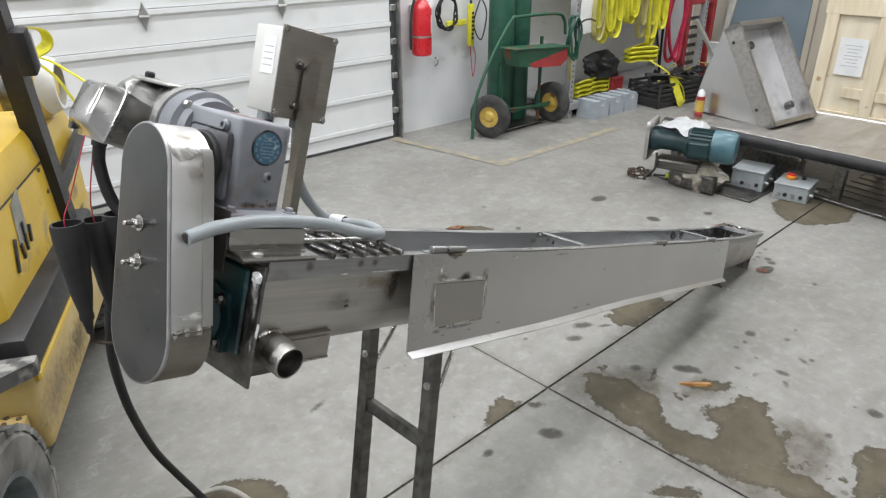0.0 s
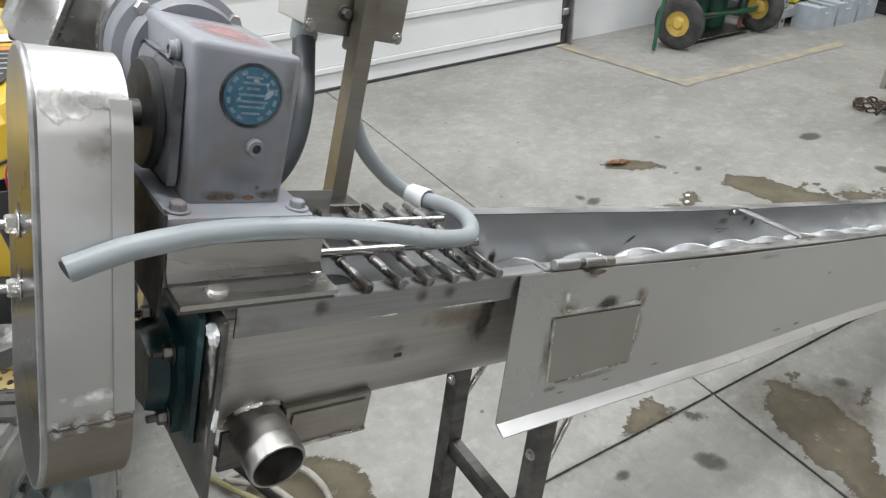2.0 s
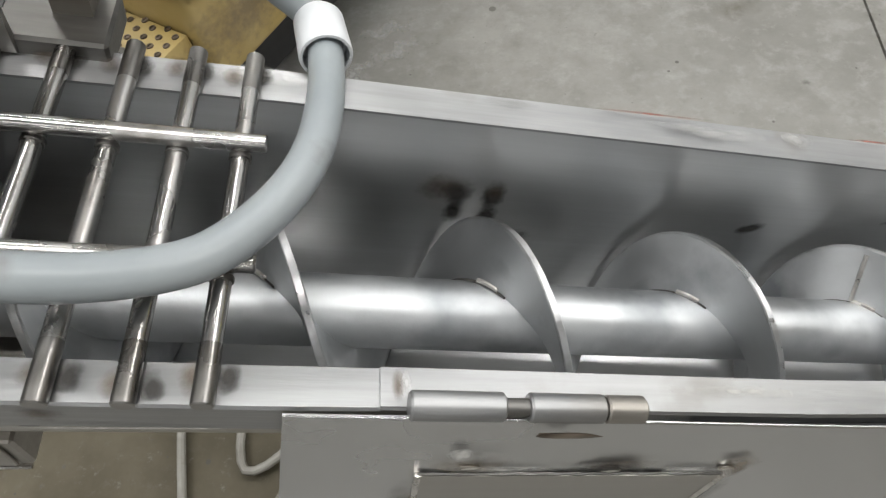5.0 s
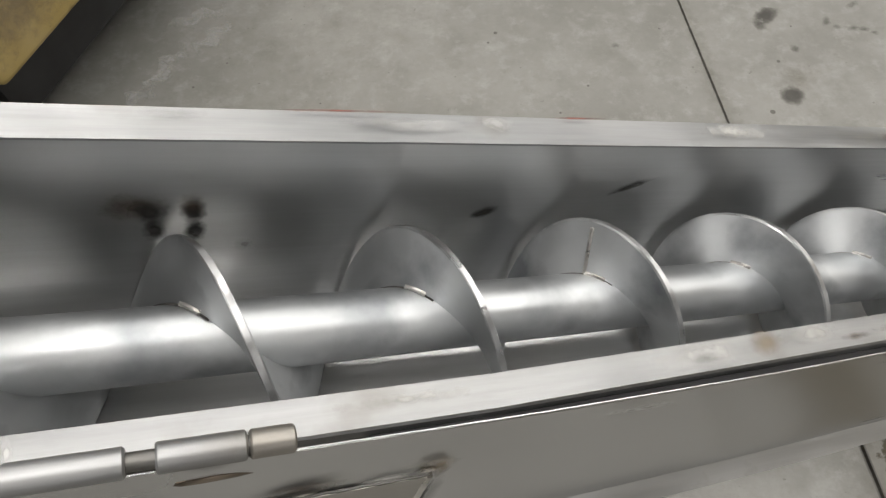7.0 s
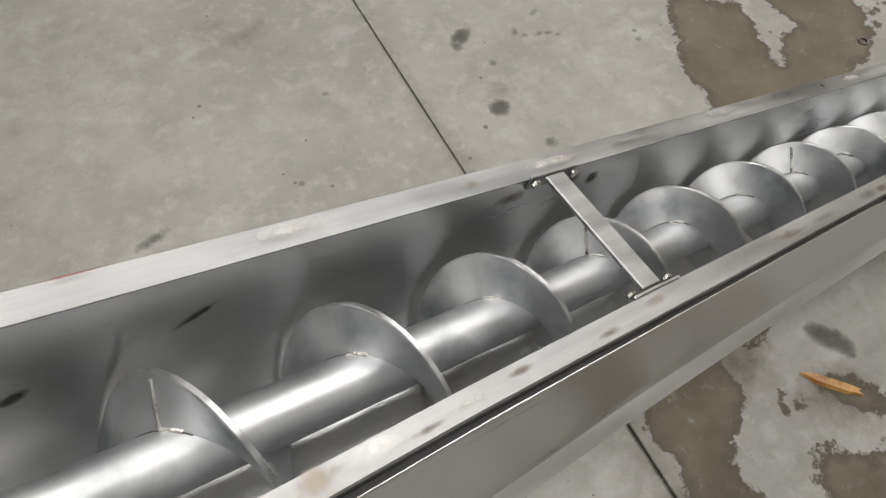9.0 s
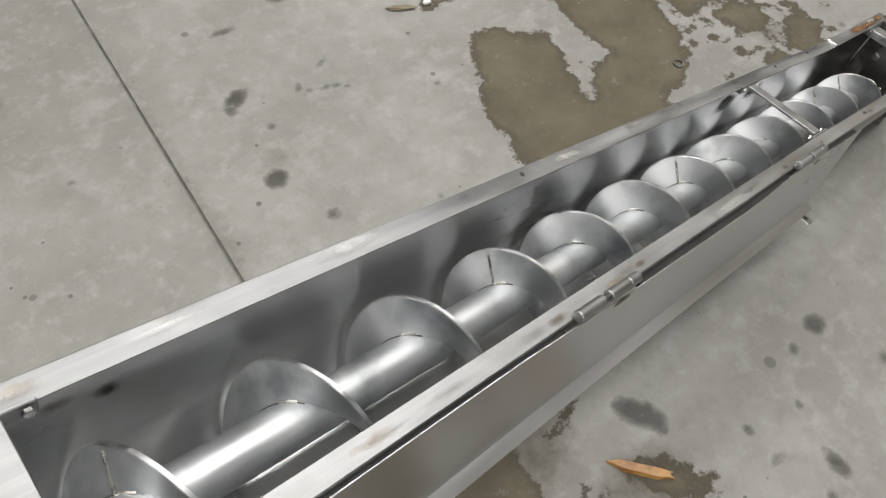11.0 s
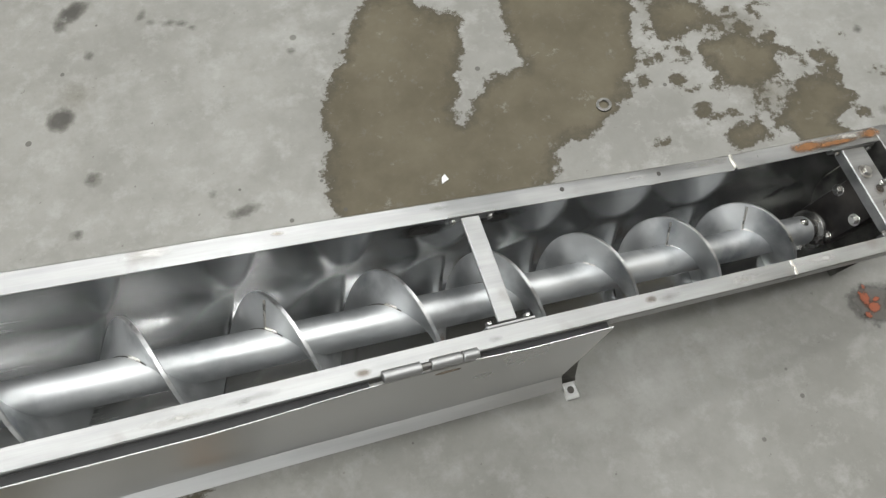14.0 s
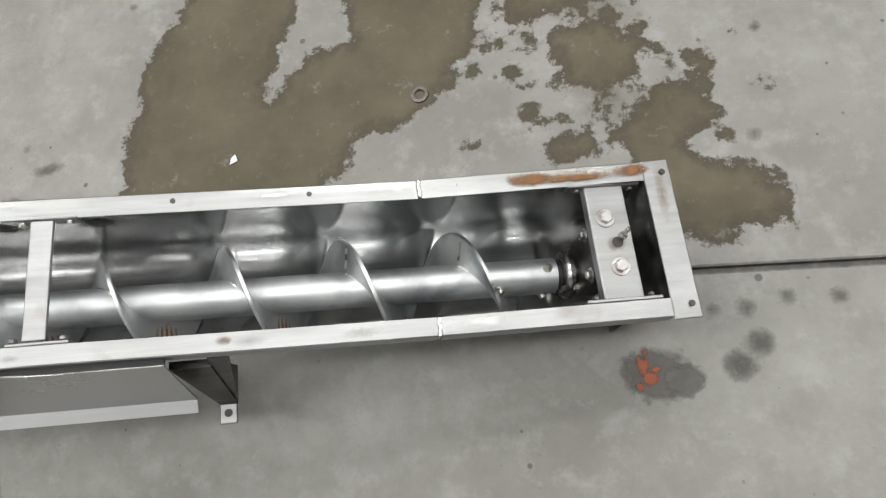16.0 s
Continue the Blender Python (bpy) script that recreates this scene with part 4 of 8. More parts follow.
for cx, cy, ang, ln in ((0.69, 2.46, 20, 0.11), (0.62, 2.28, 60, 0.12), (0.74, 2.38, 50, 0.09), (0.54, 2.17, 45, 0.10)):
    c, sn = math.cos(radians(ang)), math.sin(radians(ang))
    ob = smudge("chalk_marking", lambda u, v: V(cx + ln * u * c - (0.03 * v + 0.015 * math.sin(9 * u)) * sn, cy + ln * u * sn + (0.03 * v + 0.015 * math.sin(9 * u)) * c, 0.0035), MARK_CHALK, None, 6, 28)
    tagged(ob, "faint pale chalk scribble on the concrete floor", "floor marking", "chalk marks", "structure")

# ---- the screw conveyor ----
# its own axes: s runs down the trough from the drive to the tail, l across to the far side, n up from the rim
CONV = pose(1.7955, 1.216, 0.8155, 0, 18.3, 7.7)
conv = root("screw_conveyor", CONV, "inclined stainless steel screw conveyor on legs with a gear motor drive", "conveyor")
HEAD, TAIL = -1.2, 2.09
AX_N, SHAFT_R, FLIGHT_R, PITCH, PHASE = -0.113, 0.0255, 0.0715, 0.157, 0.099


def rim_n(s):
    return float(np.interp(s, [-1.3, -0.8, -0.3, 0.0, 1.3, 1.6, 1.755, 2.1], [0.008, 0.011, 0.001, -0.002, 0.001, 0.006, 0.010, 0.038]))


def axis_l(s):
    return float(np.interp(s, [-1.2, 0.4, 2.1], [0, 0, -0.015]))


def side_l(s, l):
    """The trough runs a little aside and widens towards the tail."""
    return l * float(np.interp(s, [1.3, 1.75, 2.1], [1, 1.015, 1.035])) + float(np.interp(s, [1.3, 1.75, 2.1], [0, -0.006, -0.010]))


def near_l(s):
    """The near rim bows outwards beside the inlet."""
    return float(np.interp(s, [-1.25, -0.85, -0.55, -0.22, 0.3, 2.1], [-0.001, -0.006, -0.006, 0.001, 0.002, 0.0]))


def stations(s0, s1, bow=0.0):
    pts = sorted({s0, s1, *[p for p in (-0.85, -0.55, -0.38, -0.22, 0.0, 0.6, 1.3, 1.6, 1.755) if s0 < p < s1]})
    return [lambda u, v, s=s: V(s, side_l(s, u) + bow * near_l(s) * min(1.0, max(0.0, 1 + v / 0.2)) * min(1.0, max(0.0, -u / 0.079)), v + rim_n(s)) for s in pts]


def trough():
    r_in, r_out = 0.079, 0.0815
    arc = lambda r: [(-r * math.cos(math.pi * i / 20), AX_N - r * math.sin(math.pi * i / 20)) for i in range(21)]
    prof = [(-0.0828, -0.003)] + arc(r_in) + [(r_in, -0.002), (r_out, -0.002)] + arc(r_out)[::-1] + [(-0.0853, -0.003)]
    t = part("trough", loft(prof, stations(HEAD + 0.004, TAIL - 0.012, 1.0)), STEEL_TROUGH, conv, "brushed stainless steel U-shaped trough")
    skin = [(-r_out - 0.0016, -0.024)] + arc(r_out + 0.0002) + [(r_out + 0.0002, -0.024), (r_out + 0.0012, -0.024)] + arc(r_out + 0.0012)[::-1] + [(-r_out - 0.0042, -0.024)]
    part("outer_skin", loft(skin, stations(HEAD + 0.004, TAIL - 0.014, 1.0)), SHELL, t, "dull brushed outer side of the trough")
    for side in (-1, 1):
        ang = [(side * a, b) for a, b in [(0.0795, 0.0), (0.1015, 0.0), (0.103, -0.0015), (0.103, -0.023), (0.1, -0.023), (0.1, -0.004), (0.0825, -0.004), (0.0825, -0.002), (0.0795, -0.002)]]
        cuts = [(-1.186, -0.7915, 0), (-0.7915, 1.752, 0.002), (1.757, TAIL - 0.045, 0.001)] if side < 0 else [(-1.235, 1.745, 0), (1.75, TAIL - 0.045, 0.001)]
        for a, b, up in cuts:
            if side < 0 and b < 0:
                ang_here = [(u, -0.034 if v < -0.02 else v) for u, v in ang]
            elif side > 0:
                ang_here = [(0.0768 if u < 0.08 else u, v) for u, v in ang]
            else:
                ang_here = ang
            part("rim_angle", loft(ang_here, [lambda u, v, f=f, up=up, side=side: f(u, v) + V(0, -0.0026 * min(1, max(0, -f(0, 0).x / 0.25)) if side < 0 and u > -0.08 else 0, up) for f in stations(a, b, 1.0 if side < 0 else 0.0)]), STEEL_RIM, t, "worn bright rim flange")
    for s in (1.7545,):
        pts = [V(s + 0.002 * noise.noise(V(i * 3.1, s, 0)), side_l(s, -0.08 - 0.022 * i / 8), rim_n(s) + 0.001) for i in range(9)]
        part("weld_bead", sweep(pts, disc_shape(0.003, 6)), WELD, t)
    pts = [V(1.7475 + 0.002 * noise.noise(V(i * 3.1, 7, 0)), side_l(1.7475, 0.08 + 0.022 * i / 8), rim_n(1.75) + 0.001) for i in range(9)]
    part("weld_bead", sweep(pts, disc_shape(0.003, 6)), WELD, t)
    n1 = rim_n(2.07)
    part("tail_flange", box((TAIL - 0.0265, -0.011, n1 - 0.0010), (0.036, 0.217, 0.004), 0.0012, None, pose(0, 0, 0, 0, -4.6, 0)), STEEL_RIM, t, "bright tail flange with corner tabs")
    part("tail_plate", box((TAIL - 0.043, -0.010, n1 - 0.108), (0.004, 0.162, 0.214)), STEEL_DARK, t)
    for i, (s, mid, a, b, mat) in enumerate(((1.965, 0.092, 0.10, 0.011, MARK_TAN), (1.895, 0.090, 0.05, 0.012, MARK_RUST), (1.955, 0.087, 0.06, 0.007, MARK_RUST), (1.985, 0.095, 0.045, 0.007, MARK_PALE), (2.03, 0.092, 0.03, 0.011, MARK_RUST))):
        smudge("rust_bloom", lambda u, v, s=s, mid=mid, a=a, b=b, i=i: V(s + a * u, side_l(s + a * u, min(0.1012, max(0.0795, mid + b * v))), rim_n(s + a * u) + 0.0034 + 0.0002 * i), mat, t, 6, 28)
    smudge("rust_bloom", lambda u, v: V(TAIL - 0.026 + 0.012 * u, 0.045 + 0.05 * v, n1 + 0.0022 + 0.08 * 0.012 * u), MARK_TAN, t)
    for l in (0.079, -0.101):
        part("rivet", rod((2.07, l, n1 + 0.003), (2.07, l, n1 + 0.005), 0.004, 10), DARK_MARK, t)
    for s in (1.607, 1.80, 1.44, 0.63):
        part("rim_hole", rod((s, side_l(s, 0.0915), rim_n(s)), (s, side_l(s, 0.0915), rim_n(s) + 0.0008), 0.0035, 10), DARK_MARK, t)
    # burn marks with a bloom round them, and short scratches, on the far wall
    for s, n, a, b, turn, mat in [(-0.735, -0.074, 0.030, 0.020, 0, MARK_BROWN), (-0.695, -0.072, 0.014, 0.016, 0, MARK_BROWN), (-0.7235, -0.080, 0.014, 0.019, 0, MARK_DARK), (-0.722, -0.102, 0.011, 0.020, 0, MARK_DARK), (-0.696, -0.080, 0.013, 0.018, 0, MARK_DARK), (-0.6945, -0.103, 0.011, 0.019, 0, MARK_DARK),
                                  (-0.471, -0.091, 0.017, 0.0085, 35, MARK_DARK), (-0.344, -0.056, 0.026, 0.0052, 33, MARK_DARK), (-0.845, -0.085, 0.020, 0.026, 20, MARK_BRIGHT), (-0.66, -0.125, 0.012, 0.010, 0, MARK_BRIGHT),
                                  (0.10, -0.035, 0.012, 0.016, 60, MARK_DARK), (1.235, -0.030, 0.050, 0.024, 0, MARK_DARK), (1.345, -0.026, 0.045, 0.022, 0, MARK_DARK), (1.225, -0.022, 0.022, 0.016, 0, MARK_DARK), (1.335, -0.020, 0.020, 0.014, 0, MARK_DARK), (-0.03, -0.026, 0.025, 0.012, 0, MARK_BROWN), (0.06, -0.024, 0.02, 0.012, 0, MARK_BROWN)]:
        c, sn = math.cos(radians(turn)), math.sin(radians(turn))
        deep = 0.0004 + 0.0004 * ((s * 1000) % 3)

        def on_wall(u, v, s=s, n=n, a=a, b=b, c=c, sn=sn, deep=deep):
            ss, nn = s + a * u * c - b * v * sn, n + a * u * sn + b * v * c
            lw = 0.079 if nn > AX_N else math.sqrt(max(0.0, 0.079 ** 2 - (nn - AX_N) ** 2))
            return V(ss, side_l(ss, lw) - deep, nn + rim_n(ss))
        smudge("burn_mark" if mat in (MARK_DARK, MARK_BROWN) else "scuff_mark", on_wall, mat, t)
    # welds ground off the rim, heat blooms and smears of residue on it
    rnd = random.Random(5)
    marks = [(-0.783, -1, 0.004, 0.011, MARK_BROWN), (-0.779, -1, 0.003, 0.010, MARK_BRIGHT), (-0.40, -1, 0.05, 0.011, MARK_BRIGHT), (-0.345, -1, 0.022, 0.011, MARK_TAN), (-0.30, -1, 0.035, 0.009, MARK_BRIGHT), (-0.33, -1, 0.012, 0.006, MARK_PALE), (-0.22, -1, 0.03, 0.004, MARK_PALE), (-0.26, -1, 0.02, 0.004, MARK_BROWN), (-0.17, -1, 0.02, 0.004, MARK_BROWN), (0.0, -1, 0.022, 0.006, MARK_TAN), (-0.07, -1, 0.018, 0.005, MARK_BROWN), (0.24, -1, 0.03, 0.008, MARK_TAN), (0.62, -1, 0.03, 0.008, MARK_GREY),
             (-0.56, 1, 0.05, 0.008, MARK_BRIGHT), (-0.49, 1, 0.02, 0.009, MARK_BRIGHT), (-0.86, 1, 0.05, 0.010, MARK_BRIGHT), (-0.27, 1, 0.05, 0.009, MARK_PALE), (0.35, 1, 0.06, 0.010, MARK_BRIGHT), (0.02, 1, 0.05, 0.008, MARK_PALE), (1.70, 1, 0.05, 0.01, MARK_BRIGHT), (1.80, -1, 0.06, 0.009, MARK_BRIGHT), (1.66, -1, 0.03, 0.009, MARK_PALE), (2.0, 1, 0.05, 0.008, MARK_BRIGHT), (1.5, -1, 0.012, 0.006, MARK_BROWN), (0.49, -1, 0.02, 0.007, MARK_BROWN), (0.60, -1, 0.035, 0.006, MARK_TAN), (0.655, -1, 0.015, 0.005, MARK_BROWN), (1.10, -1, 0.015, 0.006, MARK_BROWN), (0.72, 1, 0.04, 0.009, MARK_PALE)]
    marks += [(s + g, side, 0.008, 0.011, MARK_DARK if g > 0 else MARK_BROWN) for s in (-1.0495, -1.0085, -0.971, -0.9355, -0.901, -0.8685) for side in (-1, 1) for g in (-0.008, 0.008)]
    marks += [(rnd.uniform(-0.75, 1.9), rnd.choice((-1, 1)), rnd.uniform(0.008, 0.05), rnd.uniform(0.003, 0.008), rnd.choice((MARK_GREY, MARK_GREY, MARK_TAN, MARK_PALE, MARK_GREY, MARK_BRIGHT))) for _ in range(20)]
    for k, (s, side, a, b, mat) in enumerate(marks):
        mid = rnd.uniform(0.088, 0.095)
        up = 0.0024 + 0.00015 * (k % 5)
        smudge("rim_mark", lambda u, v, s=s, side=side, a=a, b=b, mid=mid, up=up: V(s + a * u, side_l(s, side * min(0.1012, max(0.081, mid + b * v))) + (near_l(s + a * u) if side < 0 else 0), rim_n(s + a * u) + up), mat, t)
    # pale streaks painted for the bright line of light under the rim
    for s, a in ((-0.905, 0.07), (-1.02, 0.03)):
        smudge("rim_light_line", lambda u, v, s=s, a=a: V(s + a * u, -0.1036 + near_l(s), rim_n(s) - 0.031 + 0.0022 * v), MARK_WELD_GLINT, t)
    for s in (-0.978, -1.10, -0.94, -1.19):
        smudge("heat_mark", lambda u, v, s=s: V(s + 0.014 * u, -0.1036 + near_l(s), rim_n(s) - 0.013 + 0.012 * v), MARK_BROWN, t)
    # far rim: red paint smears
    for s, ln in ((-0.60, 0.09), (-0.42, 0.05)):
        smudge("paint_smear", lambda u, v, s=s, ln=ln: V(s + ln * 0.6 * u, 0.0995 + 0.0016 * v, rim_n(s) + 0.0033), MARK_RED, t)
    part("end_plate", box((HEAD, 0, -0.102), (0.006, 0.236, 0.208), 0.0015), STEEL_DARK, t, "dark steel drive end plate")
    return t


t = trough()


def auger():
    bm = bmesh.new()
    seg = 28
    ss = [-1.235, -1.0, 0.4, 1.2, 1.945]
    rings = [[bm.verts.new((s, axis_l(s) + SHAFT_R * math.cos(2 * math.pi * i / seg), AX_N + 0.4 * rim_n(s) + SHAFT_R * math.sin(2 * math.pi * i / seg))) for i in range(seg)] for s in ss]
    for a, b in zip(rings, rings[1:]):
        for i in range(seg):
            bm.faces.new((a[i], a[(i + 1) % seg], b[(i + 1) % seg], b[i]))
    bm.faces.new(rings[0]), bm.faces.new(rings[-1][::-1])
    sh = part("auger", bm, GALV, conv, "grey zinc-coated screw shaft")
    # helical flight
    bm = bmesh.new()
    per, s0, s1 = 36, -1.16, 1.905
    n = int((s1 - s0) / PITCH * per)
    prev = None
    for i in range(n + 1):
        s = s0 + PITCH * i / per
        th = 2 * math.pi * (s - PHASE) / PITCH
        al, an = axis_l(s), AX_N + 0.4 * rim_n(s)
        lean = 0.004
        wob = 0.0012 * noise.noise(V(i * 0.21, 2, 0))
        ring = [bm.verts.new((s + ds + lean * k, al - rr * math.sin(th), an + rr * math.cos(th))) for rr, ds, k in ((SHAFT_R - 0.001, -0.0026, 0), (FLIGHT_R + wob, -0.0026, 1), (FLIGHT_R + wob, 0.0026, 1), (SHAFT_R - 0.001, 0.0026, 0))]
        if prev:
            for j in range(4):
                bm.faces.new((prev[j], prev[(j + 1) % 4], ring[(j + 1) % 4], ring[j]))
        else:
            bm.faces.new(ring)
        prev = ring
    bm.faces.new(prev[::-1])
    part("flight", bm, GALV, sh, "grey helical screw flight")
    # ground outer edge of the flight
    bm = bmesh.new()
    prev = None
    for i in range(n + 1):
        s = s0 + PITCH * i / per
        th = 2 * math.pi * (s - PHASE) / PITCH
        al, an = axis_l(s), AX_N + 0.4 * rim_n(s)
        r_e = FLIGHT_R + 0.0012 * noise.noise(V(i * 0.21, 2, 0))
        w_e = 0.0030 + 0.0007 * noise.noise(V(i * 0.37, 5, 0))
        ring = [bm.verts.new((s + ds + 0.004, al - rr * math.sin(th), an + rr * math.cos(th))) for rr, ds in ((r_e - 0.0012, -w_e), (r_e + 0.0006, -w_e * 0.7), (r_e + 0.0006, w_e * 0.7), (r_e - 0.0012, w_e))]
        if prev:
            for j in range(3):
                bm.faces.new((prev[j], prev[j + 1], ring[j + 1], ring[j]))
        prev = ring
    part("flight_edge", bm, EDGE_STEEL, sh, "bright ground edge of the screw flight")
    # bright weld tacks where the flight meets the shaft, and short radial seams on some turns
    for k in range(-8, 12):
        s = PHASE + PITCH * (k - 0.12)
        if not -1.1 < s < 1.85:
            continue
        th = 2 * math.pi * (s - PHASE) / PITCH
        pts = []
        for j in range(5):
            tj, sj = th + 0.12 * j, s + PITCH * 0.12 * j / (2 * math.pi) - 0.003
            pts.append(V(sj, axis_l(s) - (SHAFT_R + 0.0015) * math.sin(tj), AX_N + 0.4 * rim_n(s) + (SHAFT_R + 0.0015) * math.cos(tj)))
        part("weld_bead", sweep(pts, disc_shape(0.0019, 6)), WELD, sh)
        # open joint along the foot of the flight
        pts = []
        for j in range(12):
            tj = th - 0.75 + 0.13 * j
            sj = PHASE + PITCH * (tj / (2 * math.pi)) - 0.0030
            rj = SHAFT_R + 0.0002
            pts.append(V(sj, axis_l(s) - rj * math.sin(tj), AX_N + 0.4 * rim_n(s) + rj * math.cos(tj)))
        part("open_joint", sweep(pts, disc_shape(0.0011, 5)), DARK_MARK, sh)
        if k in (-6, -3, 0, 3, 6, 10, 11):
            a = V(s - 0.0035, axis_l(s) - 0.027 * math.sin(th), AX_N + 0.4 * rim_n(s) + 0.027 * math.cos(th))
            b = V(s - 0.0005, axis_l(s) - 0.066 * math.sin(th), AX_N + 0.4 * rim_n(s) + 0.066 * math.cos(th))
            part("weld_seam", rod(a, b, 0.0018, 6), WELD, sh)
    # rust bloom on the near, lower side of the last turns
    for s0, r0, dt, face in [(s0, r0, dt, f) for s0, r0, dt in ((1.400, 0.046, 0.6), (1.553, 0.048, 0.5), (1.247, 0.048, 0.55), (1.72, 0.056, 0.25)) for f in (-1, 1)]:
        def on_flight(u, v, s0=s0, r0=r0, dt=dt, face=face):
            th = 2 * math.pi * (s0 - PHASE) / PITCH + dt * u
            sv, rv = PHASE + PITCH * th / (2 * math.pi), min(0.0672, r0 + 0.022 * v)
            return V(sv + 0.0032 * face + 0.004 * (rv - SHAFT_R) / (FLIGHT_R - SHAFT_R), axis_l(sv) - rv * math.sin(th), AX_N + 0.4 * rim_n(sv) + rv * math.cos(th))
        smudge("rust_bloom", on_flight, MARK_RUST, sh)
    # tail coupling
    c = V(1.945, axis_l(1.95), AX_N + 0.4 * rim_n(1.95))
    part("seal", rod(c, c + V(0.008, 0, 0), 0.0235, 24, 0.002), OILY_BLACK, sh, "greasy black shaft seal")
    part("collar", lathe(c + V(0.008, 0, 0), c + V(0.024, 0, 0), [(0, 0), (0.026, 0), (0.034, 0.25), (0.035, 0.5), (0.030, 0.6), (0.030, 1), (0, 1)], 24), STEEL_BRIGHT, sh, "shiny shaft collar")
    part("grease_lump", blob(c + V(0.010, -0.026, 0.010), (0.010, 0.008, 0.012), 3, 0.6, 2.0, 4), OILY_BLACK, sh, "black grease on the collar")
    part("stub_shaft", rod(c, c + V(0.09, 0, 0), 0.016, 18, 0.002), STEEL_BRIGHT, sh)
    for s, th in ((1.86, 0.9), (1.925, 1.75), (1.93, -0.2)):
        w = V(0, -math.sin(th), math.cos(th))
        part("bolt", hexbolt(V(s, axis_l(s), AX_N + 0.4 * rim_n(s)) + w * SHAFT_R, w, 0.005, 0.004, True, 0.003), STEEL_BRIGHT, sh)


auger()


def braces():
    for s in (0.012, 1.291):
        n = rim_n(s) + 0.001
        b = part("brace", box((s, 0, n), (0.026, 0.146, 0.005), 0.001), STEEL_RIM, conv, "flat steel cross brace between the trough walls")
        for side in (-1, 1):
            part("foot", box((s + 0.004, side * 0.0765, n - 0.006), (0.068, 0.004, 0.018), 0.001), STEEL_RIM, b)
            for ds in (-0.024, 0.030):
                part("bolt", hexbolt((s + ds, side * 0.0745, n - 0.004), (0, -side, 0), 0.005, 0.004, False), STEEL_BRIGHT, b)


braces()


def tail_bearing():
    n = rim_n(1.99) - 0.005
    prof = [(-0.0265, -0.017), (-0.0265, -0.0015), (-0.025, 0.0), (0.025, 0.0), (0.0265, -0.0015), (0.0265, -0.017), (0.0240, -0.017), (0.0240, -0.003), (-0.0240, -0.003), (-0.0240, -0.017)]
    c = part("bearing_channel", prism(prof, lambda u, v, k: V(1.991 + u, -0.0865 + 0.157 * k, n + v)), STEEL_RIM, conv, "bright channel carrying the tail bearing")
    for side, l in ((-1, -0.0865), (1, 0.0705)):
        ft = part("foot", box((1.991, l, n - 0.004), (0.1, 0.005, 0.014), 0.001), STEEL_RIM, c)
        for ds in (-0.037, 0.037):
            part("bolt", hexbolt((1.991 + ds, l - side * 0.0022, n - 0.004), (0, -side, 0), 0.0045, 0.004, False), STEEL_DARK, ft)
    smudge("rust_stain", lambda u, v: V(1.994 + 0.016 * u, -0.012 + 0.014 * v, n + 0.0006), MARK_BROWN, c)
    for s, l in ((1.985, 0.0235), (1.993, -0.043)):
        part("bolt", hexbolt((s, l, n), (0, 0, 1), 0.0085, 0.006), STEEL_BRIGHT, c)
    part("slot", rod((1.996, -0.010, n), (1.996, -0.010, n + 0.0006), 0.0075, 14), DARK_MARK, c)
    part("grease_stud", hexbolt((2.002, -0.004, n), (0.15, 0.25, 1), 0.006, 0.006, False, 0.016), STEEL_BRIGHT, c, "threaded stud with a nut")
    part("bearing_block", box((1.990, -0.011, n - 0.076), (0.034, 0.074, 0.115), 0.005, None, None, 2), OILY_BLACK, c, "greasy black tail bearing")
    for l, h in ((-0.038, -0.050), (0.018, -0.048), (-0.038, -0.112)):
        part("bolt", hexbolt((1.973, l, n + h), (-1, 0, 0), 0.007, 0.006), STEEL_BRIGHT, c)


tail_bearing()


